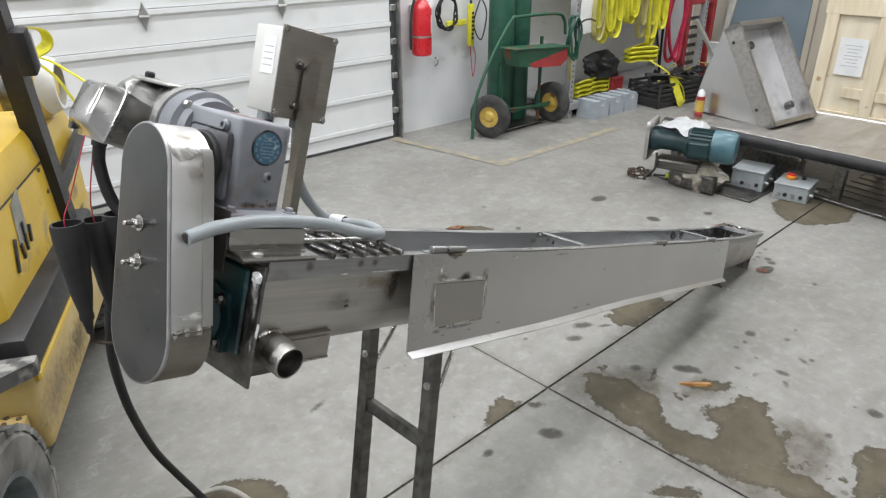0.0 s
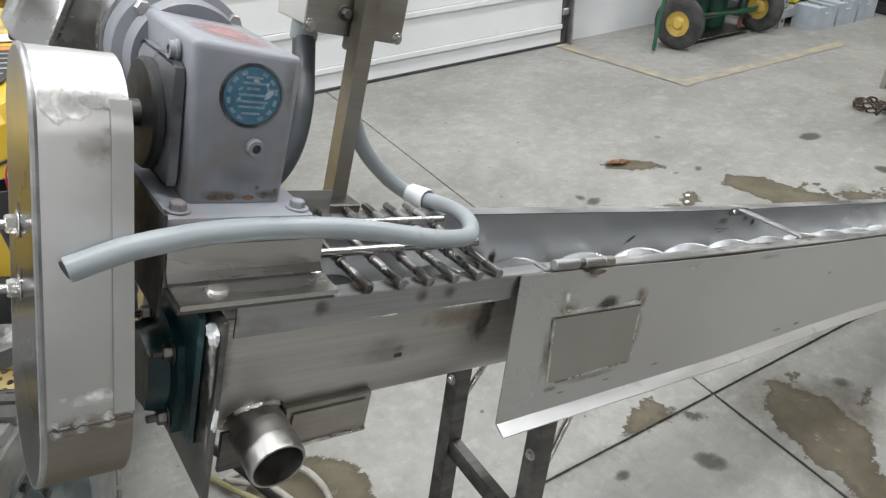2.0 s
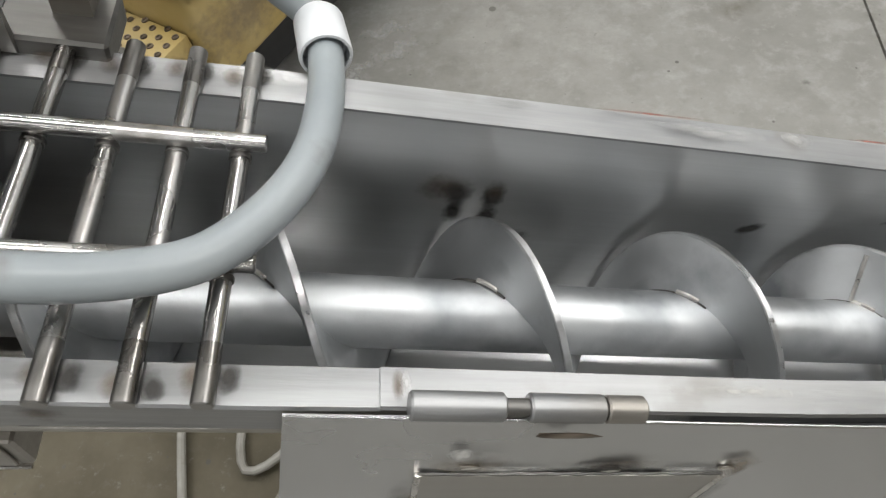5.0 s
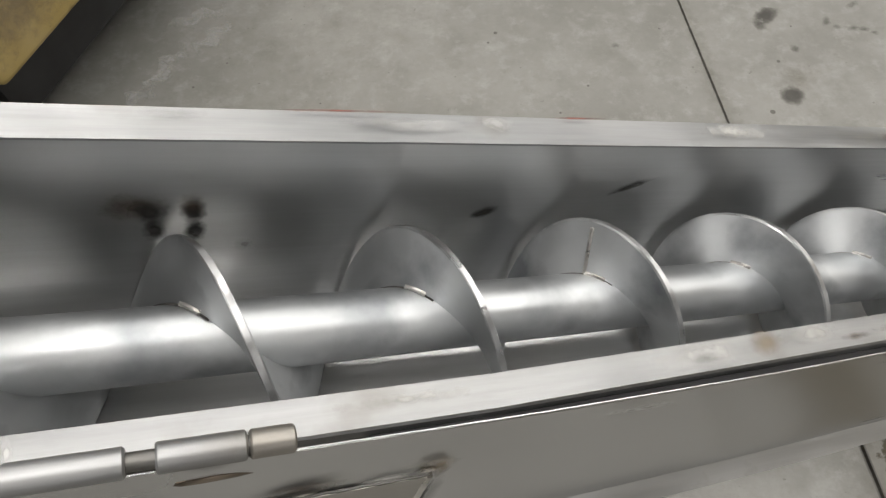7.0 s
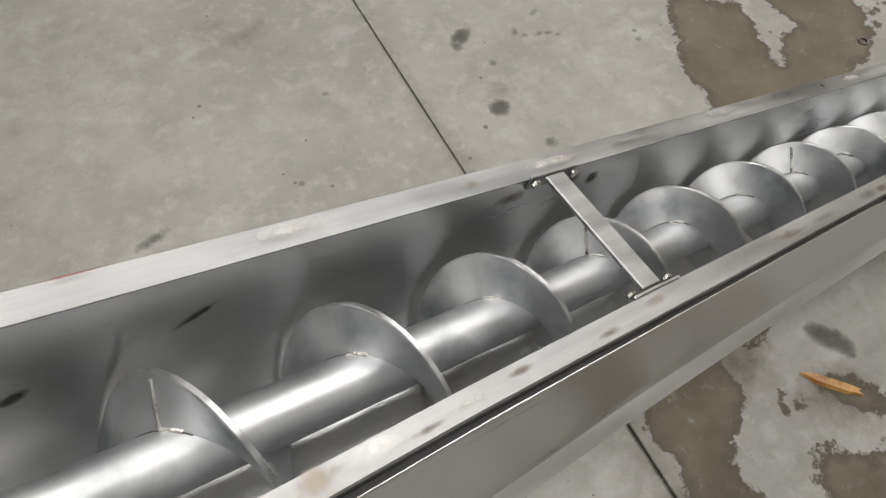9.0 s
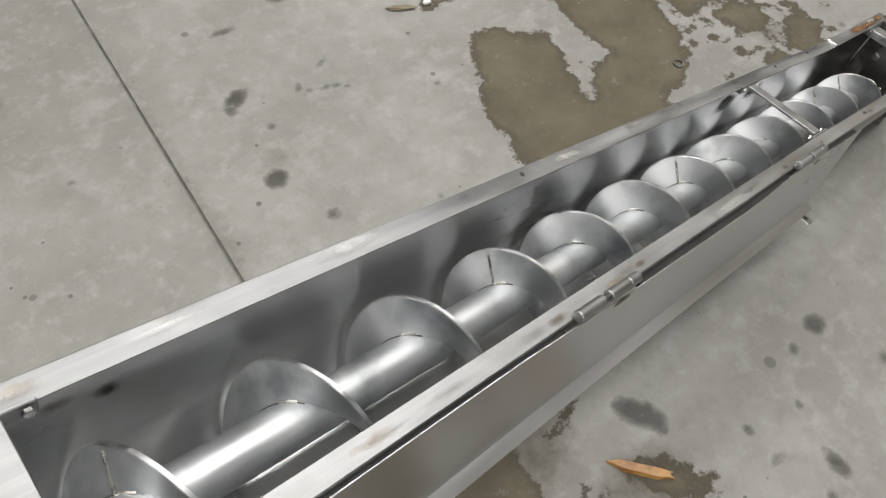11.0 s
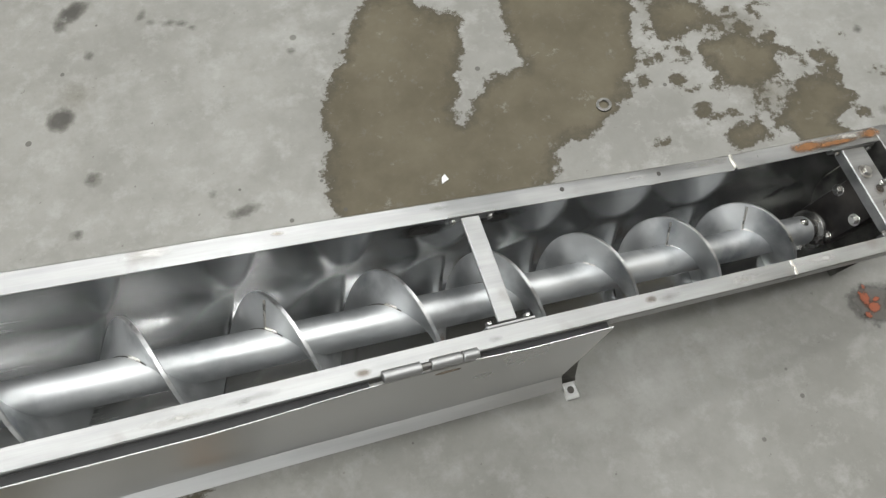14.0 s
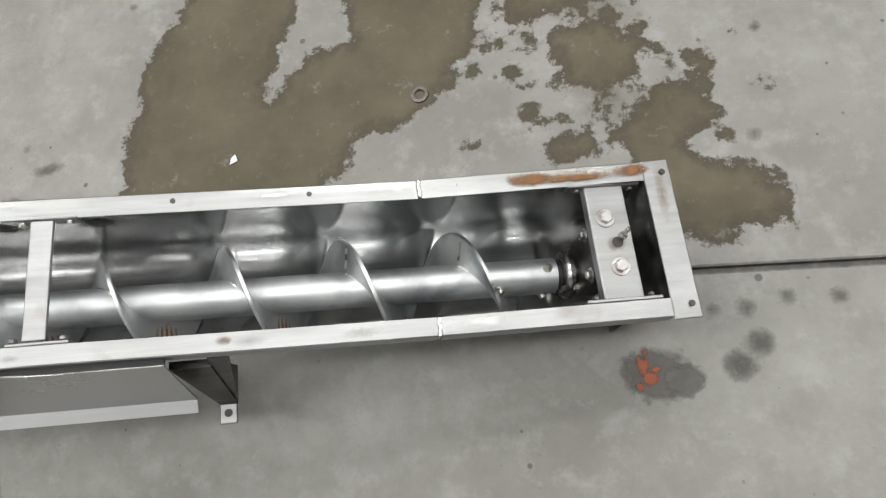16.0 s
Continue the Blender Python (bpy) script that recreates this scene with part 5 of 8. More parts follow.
def lid():
    """The cover hangs open from hinges on the near rim; its lower edge is bent out to a lip."""
    s0, s1 = -0.836, 1.432
    # the sheet stands off the rim a little between the hinges, and is cut shorter towards the tail
    gap = lambda s: float(np.interp(s, [-0.836, -0.6, -0.35, 0.0, 0.42, 0.62, 0.95, 1.10, 1.24, 1.30, 1.432], [0, 0.0015, 0.0045, 0.0035, 0.003, 0.008, 0.0105, 0.005, 0.005, 0.008, 0.009]))
    rise = lambda s: float(np.interp(s, [-0.84, -0.3, 0.3, 1.43], [0.005, 0.012, 0.021, 0.029]))
    sag = lambda s: float(np.interp(s, [-0.84, 0.3], [0.0, 0.002]))
    swing = lambda s: float(np.interp(s, [-0.84, -0.5, -0.2, 0.1, 0.6, 1.0, 1.43], [0.0, 0.002, 0.005, 0.012, 0.012, 0.008, 0.001]))

    def at(s, q, out=0.0):
        return V(s, -0.1050 - gap(s) * (1 - q) - (0.0355 - swing(s) - 0.4 * (rise(s) - 0.005)) * q - out + near_l(s) * (1 - q) + 0.0011 * noise.noise(V(s * 2.6, 3.3, q * 1.5)) * q, 0.001 - 0.25 * gap(s) - (0.206 - rise(s)) * q + rim_n(s))

    def sheet(rows):
        """A strip along the lid through the points (down, outwards, drop) of its section."""
        bm = bmesh.new()
        ss = [s0 + (s1 - s0) * i / 36 for i in range(37)]
        rings = [[bm.verts.new(at(s, q, out) - V(0, 0, dz + sag(s) * (out > 0.01))) for q, out, dz in rows] for s in ss]
        m = len(rows)
        for a, b in zip(rings, rings[1:]):
            for i in range(m):
                bm.faces.new((a[i], a[(i + 1) % m], b[(i + 1) % m], b[i]))
        bm.faces.new(rings[0]), bm.faces.new(rings[-1][::-1])
        return bm
    k = part("lid", sheet([(0, 0, 0), (0.985, 0, 0), (1.0, 0.0015, 0.0012), (1.0, 0.004, 0.0012), (0.98, 0.0026, 0), (0.5, 0.0022, 0), (0.003, 0.0014, 0), (0, 0.0007, 0)]), STEEL_PLATE, conv, "stainless trough lid hanging open on its hinges")
    part("lip", sheet([(1.0, 0.0030, 0.0016), (1.0, 0.0198, 0.0092), (1.0, 0.0203, 0.0070), (1.0, 0.0032, -0.0012)]), STEEL_LIP, k, "bright bent lower lip")
    # a welded-on patch
    q0, q1 = 0.272, 0.80
    pq = [(-0.753, q1), (-0.573, q1 - 0.02), (-0.575, q0 + 0.05), (-0.763, q0 + 0.05)]
    bm = bmesh.new()
    a, b = [bm.verts.new(at(s, q, 0.0025)) for s, q in pq], [bm.verts.new(at(s, q, 0.0045)) for s, q in pq]
    for i in range(4):
        bm.faces.new((a[i], a[(i + 1) % 4], b[(i + 1) % 4], b[i]))
    bm.faces.new(b)
    pt = part("patch_plate", bm, PATCH_STEEL, k, "rectangular patch welded onto the lid")
    for (sa, qa), (sb, qb), r in ((pq[0], pq[1], 0.0022), (pq[1], pq[2], 0.0026), (pq[2], pq[3], 0.0009), (pq[3], pq[0], 0.0021)):
        pts = [at(sa + (sb - sa) * i / 24, qa + (qb - qa) * i / 24, 0.0035 + 0.0008 * noise.noise(V(i * 1.7, sa * 9, 0))) for i in range(25)]
        part("weld_bead", sweep(pts, disc_shape(r, 6)), WELD if r > 0.002 else STEEL_DARK, pt)
    for s, q in ((-0.735, q0 + 0.01), (-0.577, q0 + 0.01), (-0.65, q0 + 0.03)):
        part("tack_weld", blob(at(s, q, 0.003), (0.007, 0.0011, 0.0035), 2, 0.4, 2.0, s), WELD, pt)
    onlid = lambda s, q, a, b, out: (lambda u, v: at(s + a * u, q + b * v, out))
    for s, q, a, b, mat in ((-0.735, 0.20, 0.020, 0.06, MARK_BRIGHT), (-0.768, 0.56, 0.010, 0.27, MARK_GREY), (-0.566, 0.54, 0.009, 0.25, MARK_GREY), (-0.66, 0.815, 0.10, 0.02, MARK_GREY), (-0.72, 0.285, 0.04, 0.03, MARK_WELD_GLINT), (-0.60, 0.29, 0.03, 0.03, MARK_WELD_GLINT), (-0.745, 0.18, 0.010, 0.06, MARK_WELD_GLINT), (-0.655, 0.275, 0.035, 0.045, MARK_DARK), (-0.568, 0.30, 0.006, 0.09, MARK_BROWN), (-0.57, 0.55, 0.003, 0.24, MARK_DARK), (-0.745, 0.84, 0.02, 0.03, MARK_BROWN), (-0.735, 0.26, 0.030, 0.07, MARK_TAN), (-0.65, 0.24, 0.028, 0.05, MARK_BROWN), (-0.575, 0.24, 0.018, 0.08, MARK_TAN), (-0.577, 0.22, 0.010, 0.04, MARK_BRIGHT), (-0.76, 0.60, 0.012, 0.18, MARK_TAN), (-0.66, 0.83, 0.06, 0.02, MARK_GREY), (-0.62, 0.885, 0.016, 0.010, MARK_BROWN), (-0.72, 0.89, 0.015, 0.010, MARK_BROWN), (-0.50, 0.87, 0.018, 0.010, MARK_BROWN),
                            (-0.70, 0.045, 0.014, 0.025, MARK_BROWN), (-0.45, 0.06, 0.03, 0.03, MARK_PALE), (-0.2, 0.05, 0.05, 0.03, MARK_GREY), (0.1, 0.35, 0.012, 0.03, MARK_PALE)):
        smudge("heat_mark", onlid(s, q, a, b, 0.0036 + 0.0003 * (int(abs(s) * 100) % 4)), mat, k)
    # hinges: three knuckles on a pin
    for s in (-0.779, 0.506, 1.118):
        up = 0.0145 + rim_n(s + 0.06)
        line = lambda d, s=s: V(s + d, (-0.1030 if s < 0 else -0.1050) + near_l(s + d), rim_n(s + d) + 0.0085)
        h = part("hinge", rod(line(0.0), line(0.046), 0.0072, 16, 0.001), STEEL_RIM, k, "weld-on barrel hinge")
        part("knuckle", rod(line(0.058), line(0.097), 0.0072, 16, 0.001), STEEL_RIM, h)
        part("end_knuckle", rod(line(0.098), line(0.119), 0.0070, 16, 0.001), TINTED if s < 0 else STEEL_RIM, h)
        part("pin", rod(line(0.04), line(0.1), 0.0045, 12), STEEL_DARK, h)
        part("scorch", blob(line(0.08) + V(0, -0.0105, -0.010), (0.018, 0.0012, 0.004), 2, 0.3, 2.0, s), BURNT, h)
    for s in (0.02, -0.07):
        smudge("scuff", onlid(s, 0.90, 0.024, 0.018, 0.0036), MARK_BROWN, k)
    # added black strips stand for shade in the gap between rim and hanging lid
    for a, b in ((-0.62, 0.495), (0.64, 1.105), (1.245, 1.43)):
        ss = [a + (b - a) * i / 12 for i in range(13)]
        strip = [(0, -0.009), (1, -0.009), (1, -0.016), (0, -0.016)]
        part("gap_shade_strip", loft(strip, [lambda u, v, s=s: V(s, (-0.1032 + near_l(s)) * (1 - u) + (at(s, 0.06).y + 0.0002) * u, rim_n(s) + v) for s in ss]), RUBBER, k, "black strip added as the shade in the hinge gap")
    # closing lug under the far end
    lug = part("lug", box((1.466, -0.151, -0.225), (0.026, 0.03, 0.004), 0.002), STEEL_RIM, conv, "drilled bright lug at the trough's side")
    part("lug_hole", rod((1.466, -0.15, -0.223), (1.466, -0.15, -0.2224), 0.006, 12), DARK_MARK, lug)
    part("strut", prism([(1.40, -0.15), (1.455, -0.15), (1.48, -0.222), (1.455, -0.226)], lambda u, v, k: V(u, -0.082 - 0.056 * k * (1 if v < -0.2 else 0.2), v)), STEEL_DARK, lug)
    part("strut_flange", prism([(-0.083, -0.14), (-0.135, -0.223), (-0.130, -0.226), (-0.079, -0.146)], lambda u, v, k: V(1.452 + 0.028 * k, u, v)), STEEL_DARK, lug)


lid()


def grate():
    g = part("grate", rod((-1.092, 0.033, 0.0235), (-0.853, 0.033, 0.0235), 0.0052, 14, 0.0012), STEEL_BRIGHT, conv, "guard grate of welded round bars over the inlet")
    part("long_bar", rod((-1.092, -0.041, 0.0240), (-0.853, -0.041, 0.0240), 0.0052, 14, 0.0012), STEEL_BRIGHT, g)
    for i, s in enumerate((-1.0495, -1.0085, -0.971, -0.9355, -0.901, -0.8685)):
        n = rim_n(s) + 0.0048
        part("cross_bar", rod((s - 0.002, -0.1095, n), (s + 0.003, 0.1045, n), 0.0052, 14, 0.0012), STEEL_BRIGHT, g)
        for a, b in ((-0.1098, -0.080), (0.076, 0.1048), (0.0265, 0.0305), (-0.048, -0.0445)):
            f = lambda l, s=s: s - 0.002 + 0.005 * (l + 0.1095) / 0.214
            part("scaled_end" if abs(a) > 0.06 else "weld", rod((f(a), a, n), (f(b), b, n), 0.00535 if abs(a) > 0.06 else 0.0062, 14, 0.0006), DARK_BAR, g)


grate()


def drive():
    # near and far mounting angles on the rim
    a = part("mount_angle", prism([(-0.1075, 0.012), (-0.1075, 0.017), (-0.070, 0.0185), (-0.064, 0.026), (-0.0625, 0.052), (-0.0585, 0.052), (-0.0595, 0.022), (-0.068, 0.0135)], lambda u, v, k: V(-1.238 + 0.152 * k, u, v)), PRESSED, conv, "folded stainless mounting angle on the rim")
    part("bolt", lathe((-1.20, -0.088, 0.0165), (-1.20, -0.088, 0.0225), [(0.0105, 0), (0.0105, 0.45), (0.0085, 0.85), (0.004, 1.0), (0, 1.0)], 18), STEEL, a)
    part("drilled_hole", rod((-1.105, -0.087, 0.0178), (-1.105, -0.087, 0.0186), 0.0042, 10), DARK_MARK, a)
    part("packer", box((-1.165, -0.086, 0.0105), (0.15, 0.042, 0.004)), STEEL_DARK, a)
    b = part("mount_angle", prism([(0.1075, 0.010), (0.1075, 0.016), (0.096, 0.018), (0.094, 0.043), (0.090, 0.043), (0.091, 0.012)], lambda u, v, k: V(-1.238 + 0.245 * k, u, v)), STEEL, conv)
    part("packer", box((-1.165, 0.094, 0.0085), (0.15, 0.02, 0.004)), STEEL_DARK, b)
    # black on these plates stands for shade in the gap under the gearbox
    part("support_plate", box((-1.165, 0.015, 0.050), (0.15, 0.155, 0.006), 0.001), OILY_BLACK, a)
    part("gap_shade_plate", box((-1.2405, 0.02, 0.03), (0.003, 0.16, 0.10)), OILY_BLACK, a)
    # gearbox
    gm = box((-1.1645, 0.058, 0.146), (0.101, 0.156, 0.152), 0.007, None, None, 3)
    for v in gm.verts:
        # the casting narrows to its foot and its top falls away from the motor
        k = (v.co.z - 0.07) / 0.152
        v.co.x = -1.1645 + (v.co.x + 1.1645) * (0.93 + 0.09 * k)
        v.co.z -= 0.05 * (v.co.x + 1.1645) * max(0.0, k)
    g = part("gearbox", gm, GREY_PAINT, conv, "grey cast gearbox with a blue nameplate")
    smudge("worn_top", lambda u, v: V(-1.1645 + 0.047 * u, 0.045 + 0.07 * v, 0.2228 - 0.05 * 0.047 * u), MARK_REDDISH, g, 5, 24)
    smudge("rust_run", lambda u, v: V(-1.1115 + 0.0015 * v * 0, 0.02 + 0.035 * u, 0.12 + 0.05 * v), MARK_GREY, g, 5, 20)
    part("base", box((-1.1645, 0.040, 0.0635), (0.145, 0.182, 0.021), 0.006, None, None, 2), GREY_PAINT, g)
    for ds, dn, a, b, mat in ((-0.02, 0.082, 0.030, 0.008, MARK_BROWN), (0.028, 0.083, 0.018, 0.007, MARK_BROWN), (-0.03, 0.080, 0.007, 0.003, MARK_RUST), (-0.012, 0.081, 0.005, 0.004, MARK_RUST), (0.006, 0.080, 0.008, 0.003, MARK_RUST), (0.022, 0.082, 0.004, 0.004, MARK_RUST), (0.033, 0.087, 0.003, 0.003, MARK_RUST), (0.014, 0.090, 0.003, 0.003, MARK_RUST), (0.0, 0.10, 0.040, 0.022, MARK_GREY), (0.036, 0.19, 0.012, 0.035, MARK_GREY)):
        smudge("rust_stain", lambda u, v, ds=ds, dn=dn, a=a, b=b: V(max(-1.209, min(-1.121, -1.158 + ds + a * u)), -0.0202 - 0.006 * abs(ds) * 0.02, max(0.0765, dn + b * v)), mat, g, 5, 20)
    for s in (-1.223, -1.106):
        for l in (-0.035, 0.112):
            part("bolt", hexbolt((s, l, 0.074), (0, 0, 1), 0.0078, 0.007), GREY_PAINT, g)
    part("nameplate_ring", lathe((-1.1605, -0.0195, 0.180), (-1.1605, -0.0225, 0.180), [(0, 0), (0.0300, 0), (0.0300, 1), (0.0278, 1), (0.0278, 0.6), (0, 0.6)], 32), GREASY_GREY, g)
    npl = part("nameplate", rod((-1.1605, -0.0205, 0.180), (-1.1605, -0.0222, 0.180), 0.0272, 32, 0.0006), BLUE_PLATE, g, "round blue nameplate with worn pale print")
    for i, (dn, wd) in enumerate(((0.012, 0.020), (0.007, 0.012), (0.001, 0.026), (-0.005, 0.030), (-0.010, 0.026), (0.017, 0.016), (-0.016, 0.018))):
        part("print_line", box((-1.1605, -0.0224, 0.180 + dn), (wd, 0.0004, 0.0022)), PALE_PRINT, npl)
    for i in range(14):
        an = 2 * math.pi * (i + 0.5) / 14
        if i not in (3, 10):
            part("print_line", box((-1.1605 + 0.0225 * math.cos(an), -0.0224, 0.180 + 0.0225 * math.sin(an)), (0.0056, 0.0004, 0.0034), 0, None, pose(0, 0, 0, 0, 90 - math.degrees(an), 0)), PALE_PRINT, npl)
    for at_, way in ((V(-1.152, -0.019, 0.131), V(0, -1, 0)), (V(-1.2175, 0.018, 0.206), V(-1, 0, 0))):
        p = part("plug", lathe(at_, at_ + way * 0.008, [(0.0, 0), (0.0095, 0), (0.0095, 0.3), (0.0080, 0.45), (0.0080, 1), (0.0045, 1), (0.0045, 0.4), (0, 0.4)], 18), GREY_PAINT, g)
        part("socket", rod(at_ + way * 0.0045, at_ + way * 0.0050, 0.0046, 10), DARK_MARK, p)
    # output hub facing the chain guard; its grey is darkened for grease and shade
    hub = part("output_hub", box((-1.2205, 0.052, 0.140), (0.016, 0.116, 0.116), 0.012, None, None, 2), GREASY_GREY, g, "greasy square output flange, darkened for the shade behind the guard")
    part("seal_cover", rod((-1.226, 0.052, 0.138), (-1.238, 0.052, 0.138), 0.0525, 24, 0.003), RUBBER, hub, "dark oily seal cover")
    for i in range(4):
        an = math.pi / 4 + i * math.pi / 2
        part("bolt", hexbolt((-1.2265, 0.052 + 0.040 * math.cos(an), 0.140 + 0.040 * math.sin(an)), (-1, 0, 0), 0.006, 0.005), STEEL_DARK, hub)
    part("output_shaft", rod((-1.226, 0.052, 0.138), (-1.275, 0.052, 0.138), 0.013, 18), STEEL_DARK, hub)
    # motor flange, bell and body
    c = V(-1.170, 0, 0.175)
    at = lambda l: c + V(0, l, 0)
    fl = part("motor_flange", lathe(at(0.12), at(0.185), [(0, 0), (0.060, 0), (0.064, 0.25), (0.062, 0.3), (0.073, 0.36), (0.073, 0.55), (0.072, 0.6), (0.072, 0.95), (0.070, 1), (0, 1)], 40), GREY_PAINT, g, "round grey motor flange")
    for i in range(4):
        an = math.pi / 4 + i * math.pi / 2
        part("bolt", hexbolt(at(0.143) + 0.066 * V(math.cos(an), 0, math.sin(an)), (0, -1, 0), 0.0080, 0.010, False), STEEL, fl)
    mo = part("motor", lathe(at(0.185), at(0.385), [(0, 0), (0.072, 0), (0.074, 0.03), (0.074, 0.16), (0.070, 0.2), (0.070, 0.78), (0.074, 0.82), (0.074, 0.93), (0.062, 1), (0, 1)], 40), MOTOR_STEEL, conv, "polished stainless washdown motor")
    part("end_bell_band", lathe(at(0.186), at(0.205), [(0, 0), (0.075, 0), (0.075, 1), (0, 1)], 40), STEEL_BRIGHT, mo)
    part("lifting_lug", box(at(0.36) + V(0, 0, 0.078), (0.018, 0.012, 0.012), 0.003), RUBBER, mo)
    part("saddle_ridge", box(at(0.28) + V(-0.02, 0, 0.0695), (0.05, 0.13, 0.006), 0.002), STEEL, mo)
    def lean(p):
        c_, s_, ds, dn = math.cos(0.33), math.sin(0.33), p.x + 1.255, p.z - 0.168
        return V(-1.255 + ds * c_ + dn * s_, p.y, 0.168 - ds * s_ + dn * c_)
    tb = part("terminal_box", loft([(-0.046, -0.052), (0.046, -0.052), (0.050, -0.046), (0.050, 0.042), (0.044, 0.048), (-0.044, 0.048), (-0.050, 0.042), (-0.050, -0.046)],
              [lambda u, v, f=f: lean(f(u, v)) for f in (lambda u, v: V(-1.228, 0.325 + u * 0.95, 0.167 + v * 0.95), lambda u, v: V(-1.262, 0.325 + u, 0.168 + v), lambda u, v: V(-1.266, 0.325 + u * 1.08, 0.169 + v * 1.08), lambda u, v: V(-1.271, 0.325 + u * 1.08, 0.169 + v * 1.08), lambda u, v: V(-1.274, 0.325 + u, 0.17 + v), lambda u, v: V(-1.302, 0.325 + u * 0.80, 0.173 + v * 0.80), lambda u, v: V(-1.308, 0.325 + u * 0.66, 0.173 + v * 0.66))]), MOTOR_STEEL, mo, "polished stainless terminal box")
    part("gland", rod((-1.27, 0.325, 0.13), (-1.27, 0.325, 0.108), 0.014, 14, 0.002), RUBBER, tb)
    part("bracket", box((-1.29, 0.372, 0.14), (0.03, 0.012, 0.02), 0.002), STEEL_DARK, tb)
    # motor lead
    part("motor_cable", tube([(-1.27, 0.325, 0.125), (-1.262, 0.33, 0.07), (-1.235, 0.31, 0.0), (-1.19, 0.27, -0.04), (-1.16, 0.2, -0.07)], 0.0115, 12), RUBBER, mo, "black motor cable")
    # chain guard: a stadium-shaped box tilted with the drive
    lo, hi, rr = V(0, -0.003, -0.124), V(0, 0.048, 0.104), 0.0855
    d = (hi - lo).normalized()
    base = math.atan2(d.z, d.y)

    nrm = V(0, -d.z, d.y)
    hi, slim = hi + (nrm + d) * 0.0165, 0.0165

    def stadium(r):
        """The outline: a smaller round at the top than at the foot."""
        pts = []
        for cc, a0, k in ((hi, base - math.pi / 2, slim), (lo, base + math.pi / 2, 0.0)):
            for i in range(19):
                a_ = a0 + math.pi * i / 18
                pts.append((cc.y + (r - k) * math.cos(a_), cc.z + (r - k) * math.sin(a_)))
        return pts
    gd = part("chain_guard", loft(stadium(rr), [lambda u, v: V(-1.2645, u, v), lambda u, v: V(-1.3325, u, v), lambda u, v: V(-1.336, u * 0.985 + 0.0004, v * 0.985 - 0.0003)]), GUARD_STEEL, conv, "welded stainless chain guard with rounded ends", 50)
    # same sheet as the guard; its dark mirror image is in the colour
    part("face_plate", loft(stadium(rr - 0.002), [lambda u, v: V(-1.3355, u, v), lambda u, v: V(-1.3375, u, v)]), FACE_DARK_REFLECTION, gd, "flat guard face, coloured dark for the surroundings it mirrors")
    # rounded weld along the front edge
    part("edge_bead", sweep([V(-1.3345, u, v) for u, v in stadium(rr - 0.0015)], disc_shape(0.0032, 8), True), STEEL_RIM, gd)
    def face(tq, s, out=0.0):
        """A point on the guard's edge: straight up to the upper centre, then round it."""
        r_ = rr + 0.0010 + out
        if tq <= 1:
            return lo.lerp(hi, tq) + nrm * (r_ - slim * tq) + V(s, 0, 0)
        a_ = (tq - 1) * (hi - lo).length / (rr - slim)
        return hi + (nrm * math.cos(a_) + d * math.sin(a_)) * (r_ - slim) + V(s, 0, 0)
    sec = [(-1.2805, 0.0), (-1.2650, 0.0), (-1.2635, 0.003), (-1.2805, 0.003)]
    part("side_strip", loft(sec, [lambda u, v, q=q: face(q, u, v) for q in (0.03, 0.5, 1.0, 1.04, 1.08, 1.12)]), GUARD_STEEL, gd, "welded overlap strip")
    cap = [(lo.y + (rr + k) * math.cos(base + math.pi / 2 + math.pi * i / 18), lo.z + (rr + k) * math.sin(base + math.pi / 2 + math.pi * i / 18)) for k, order in ((0.0008, range(19)), (-0.001, range(18, -1, -1))) for i in order]
    # the shade of the curve facing down is put into the cap's colour
    part("lower_cap", loft(cap, [lambda u, v: V(-1.2640, u, v), lambda u, v: V(-1.3330, u, v)]), CAP_SHADED_STEEL, gd, "lower end welded to the guard, coloured darker where it faces down", 50)
    rnd = random.Random(9)
    for k in range(9):
        # the upper weld is a broad ground-off smear, the lower one a rough seam with scorching
        s = -1.326 + 0.0068 * k
        w1 = rnd.uniform(0.020, 0.034) if k < 5 else rnd.uniform(0.012, 0.018)
        t1, t2 = 1.13 + rnd.uniform(-0.03, 0.03), 0.01 + rnd.uniform(-0.012, 0.012)
        smudge("weld_smear", lambda u, v, s=s, t1=t1, w1=w1, k=k: face(t1 + w1 * 2.6 * v, min(-1.2655, max(-1.3315, s + 0.016 * u)), 0.0002 + 0.0001 * k), MARK_SMEAR if k % 2 else MARK_WELD_GLINT, gd)
        smudge("scorch", lambda u, v, s=s, t2=t2, k=k: face(t2 + 0.05 * v, min(-1.2655, max(-1.3315, s + 0.010 * u)), 0.0002 + 0.0001 * k), MARK_TAN if k % 3 else MARK_WELD_GLINT, gd)
    for s, tq, a, b, mat in ((-1.285, 0.96, 0.03, 0.07, MARK_TAN), (-1.272, 1.02, 0.022, 0.05, MARK_BROWN), (-1.30, 1.20, 0.03, 0.03, MARK_TAN), (-1.29, 0.10, 0.035, 0.04, MARK_WELD_GLINT), (-1.268, 0.30, 0.006, 0.02, MARK_WELD_GLINT)):
        smudge("heat_mark", lambda u, v, s=s, tq=tq, a=a, b=b: face(tq + b * v, min(-1.2655, max(-1.3315, s + a * u)), 0.0001), mat, gd)
    for tq, r in ((0.005, 0.0018),):
        pts = [face(tq, -1.331 + 0.066 * i / 30) + V(0, 0, 0.0035 * noise.noise(V(i * 0.5, tq * 20, 0))) for i in range(31)]
        part("weld_bead", sweep(pts, disc_shape(r, 7)), STEEL_DARK, gd)
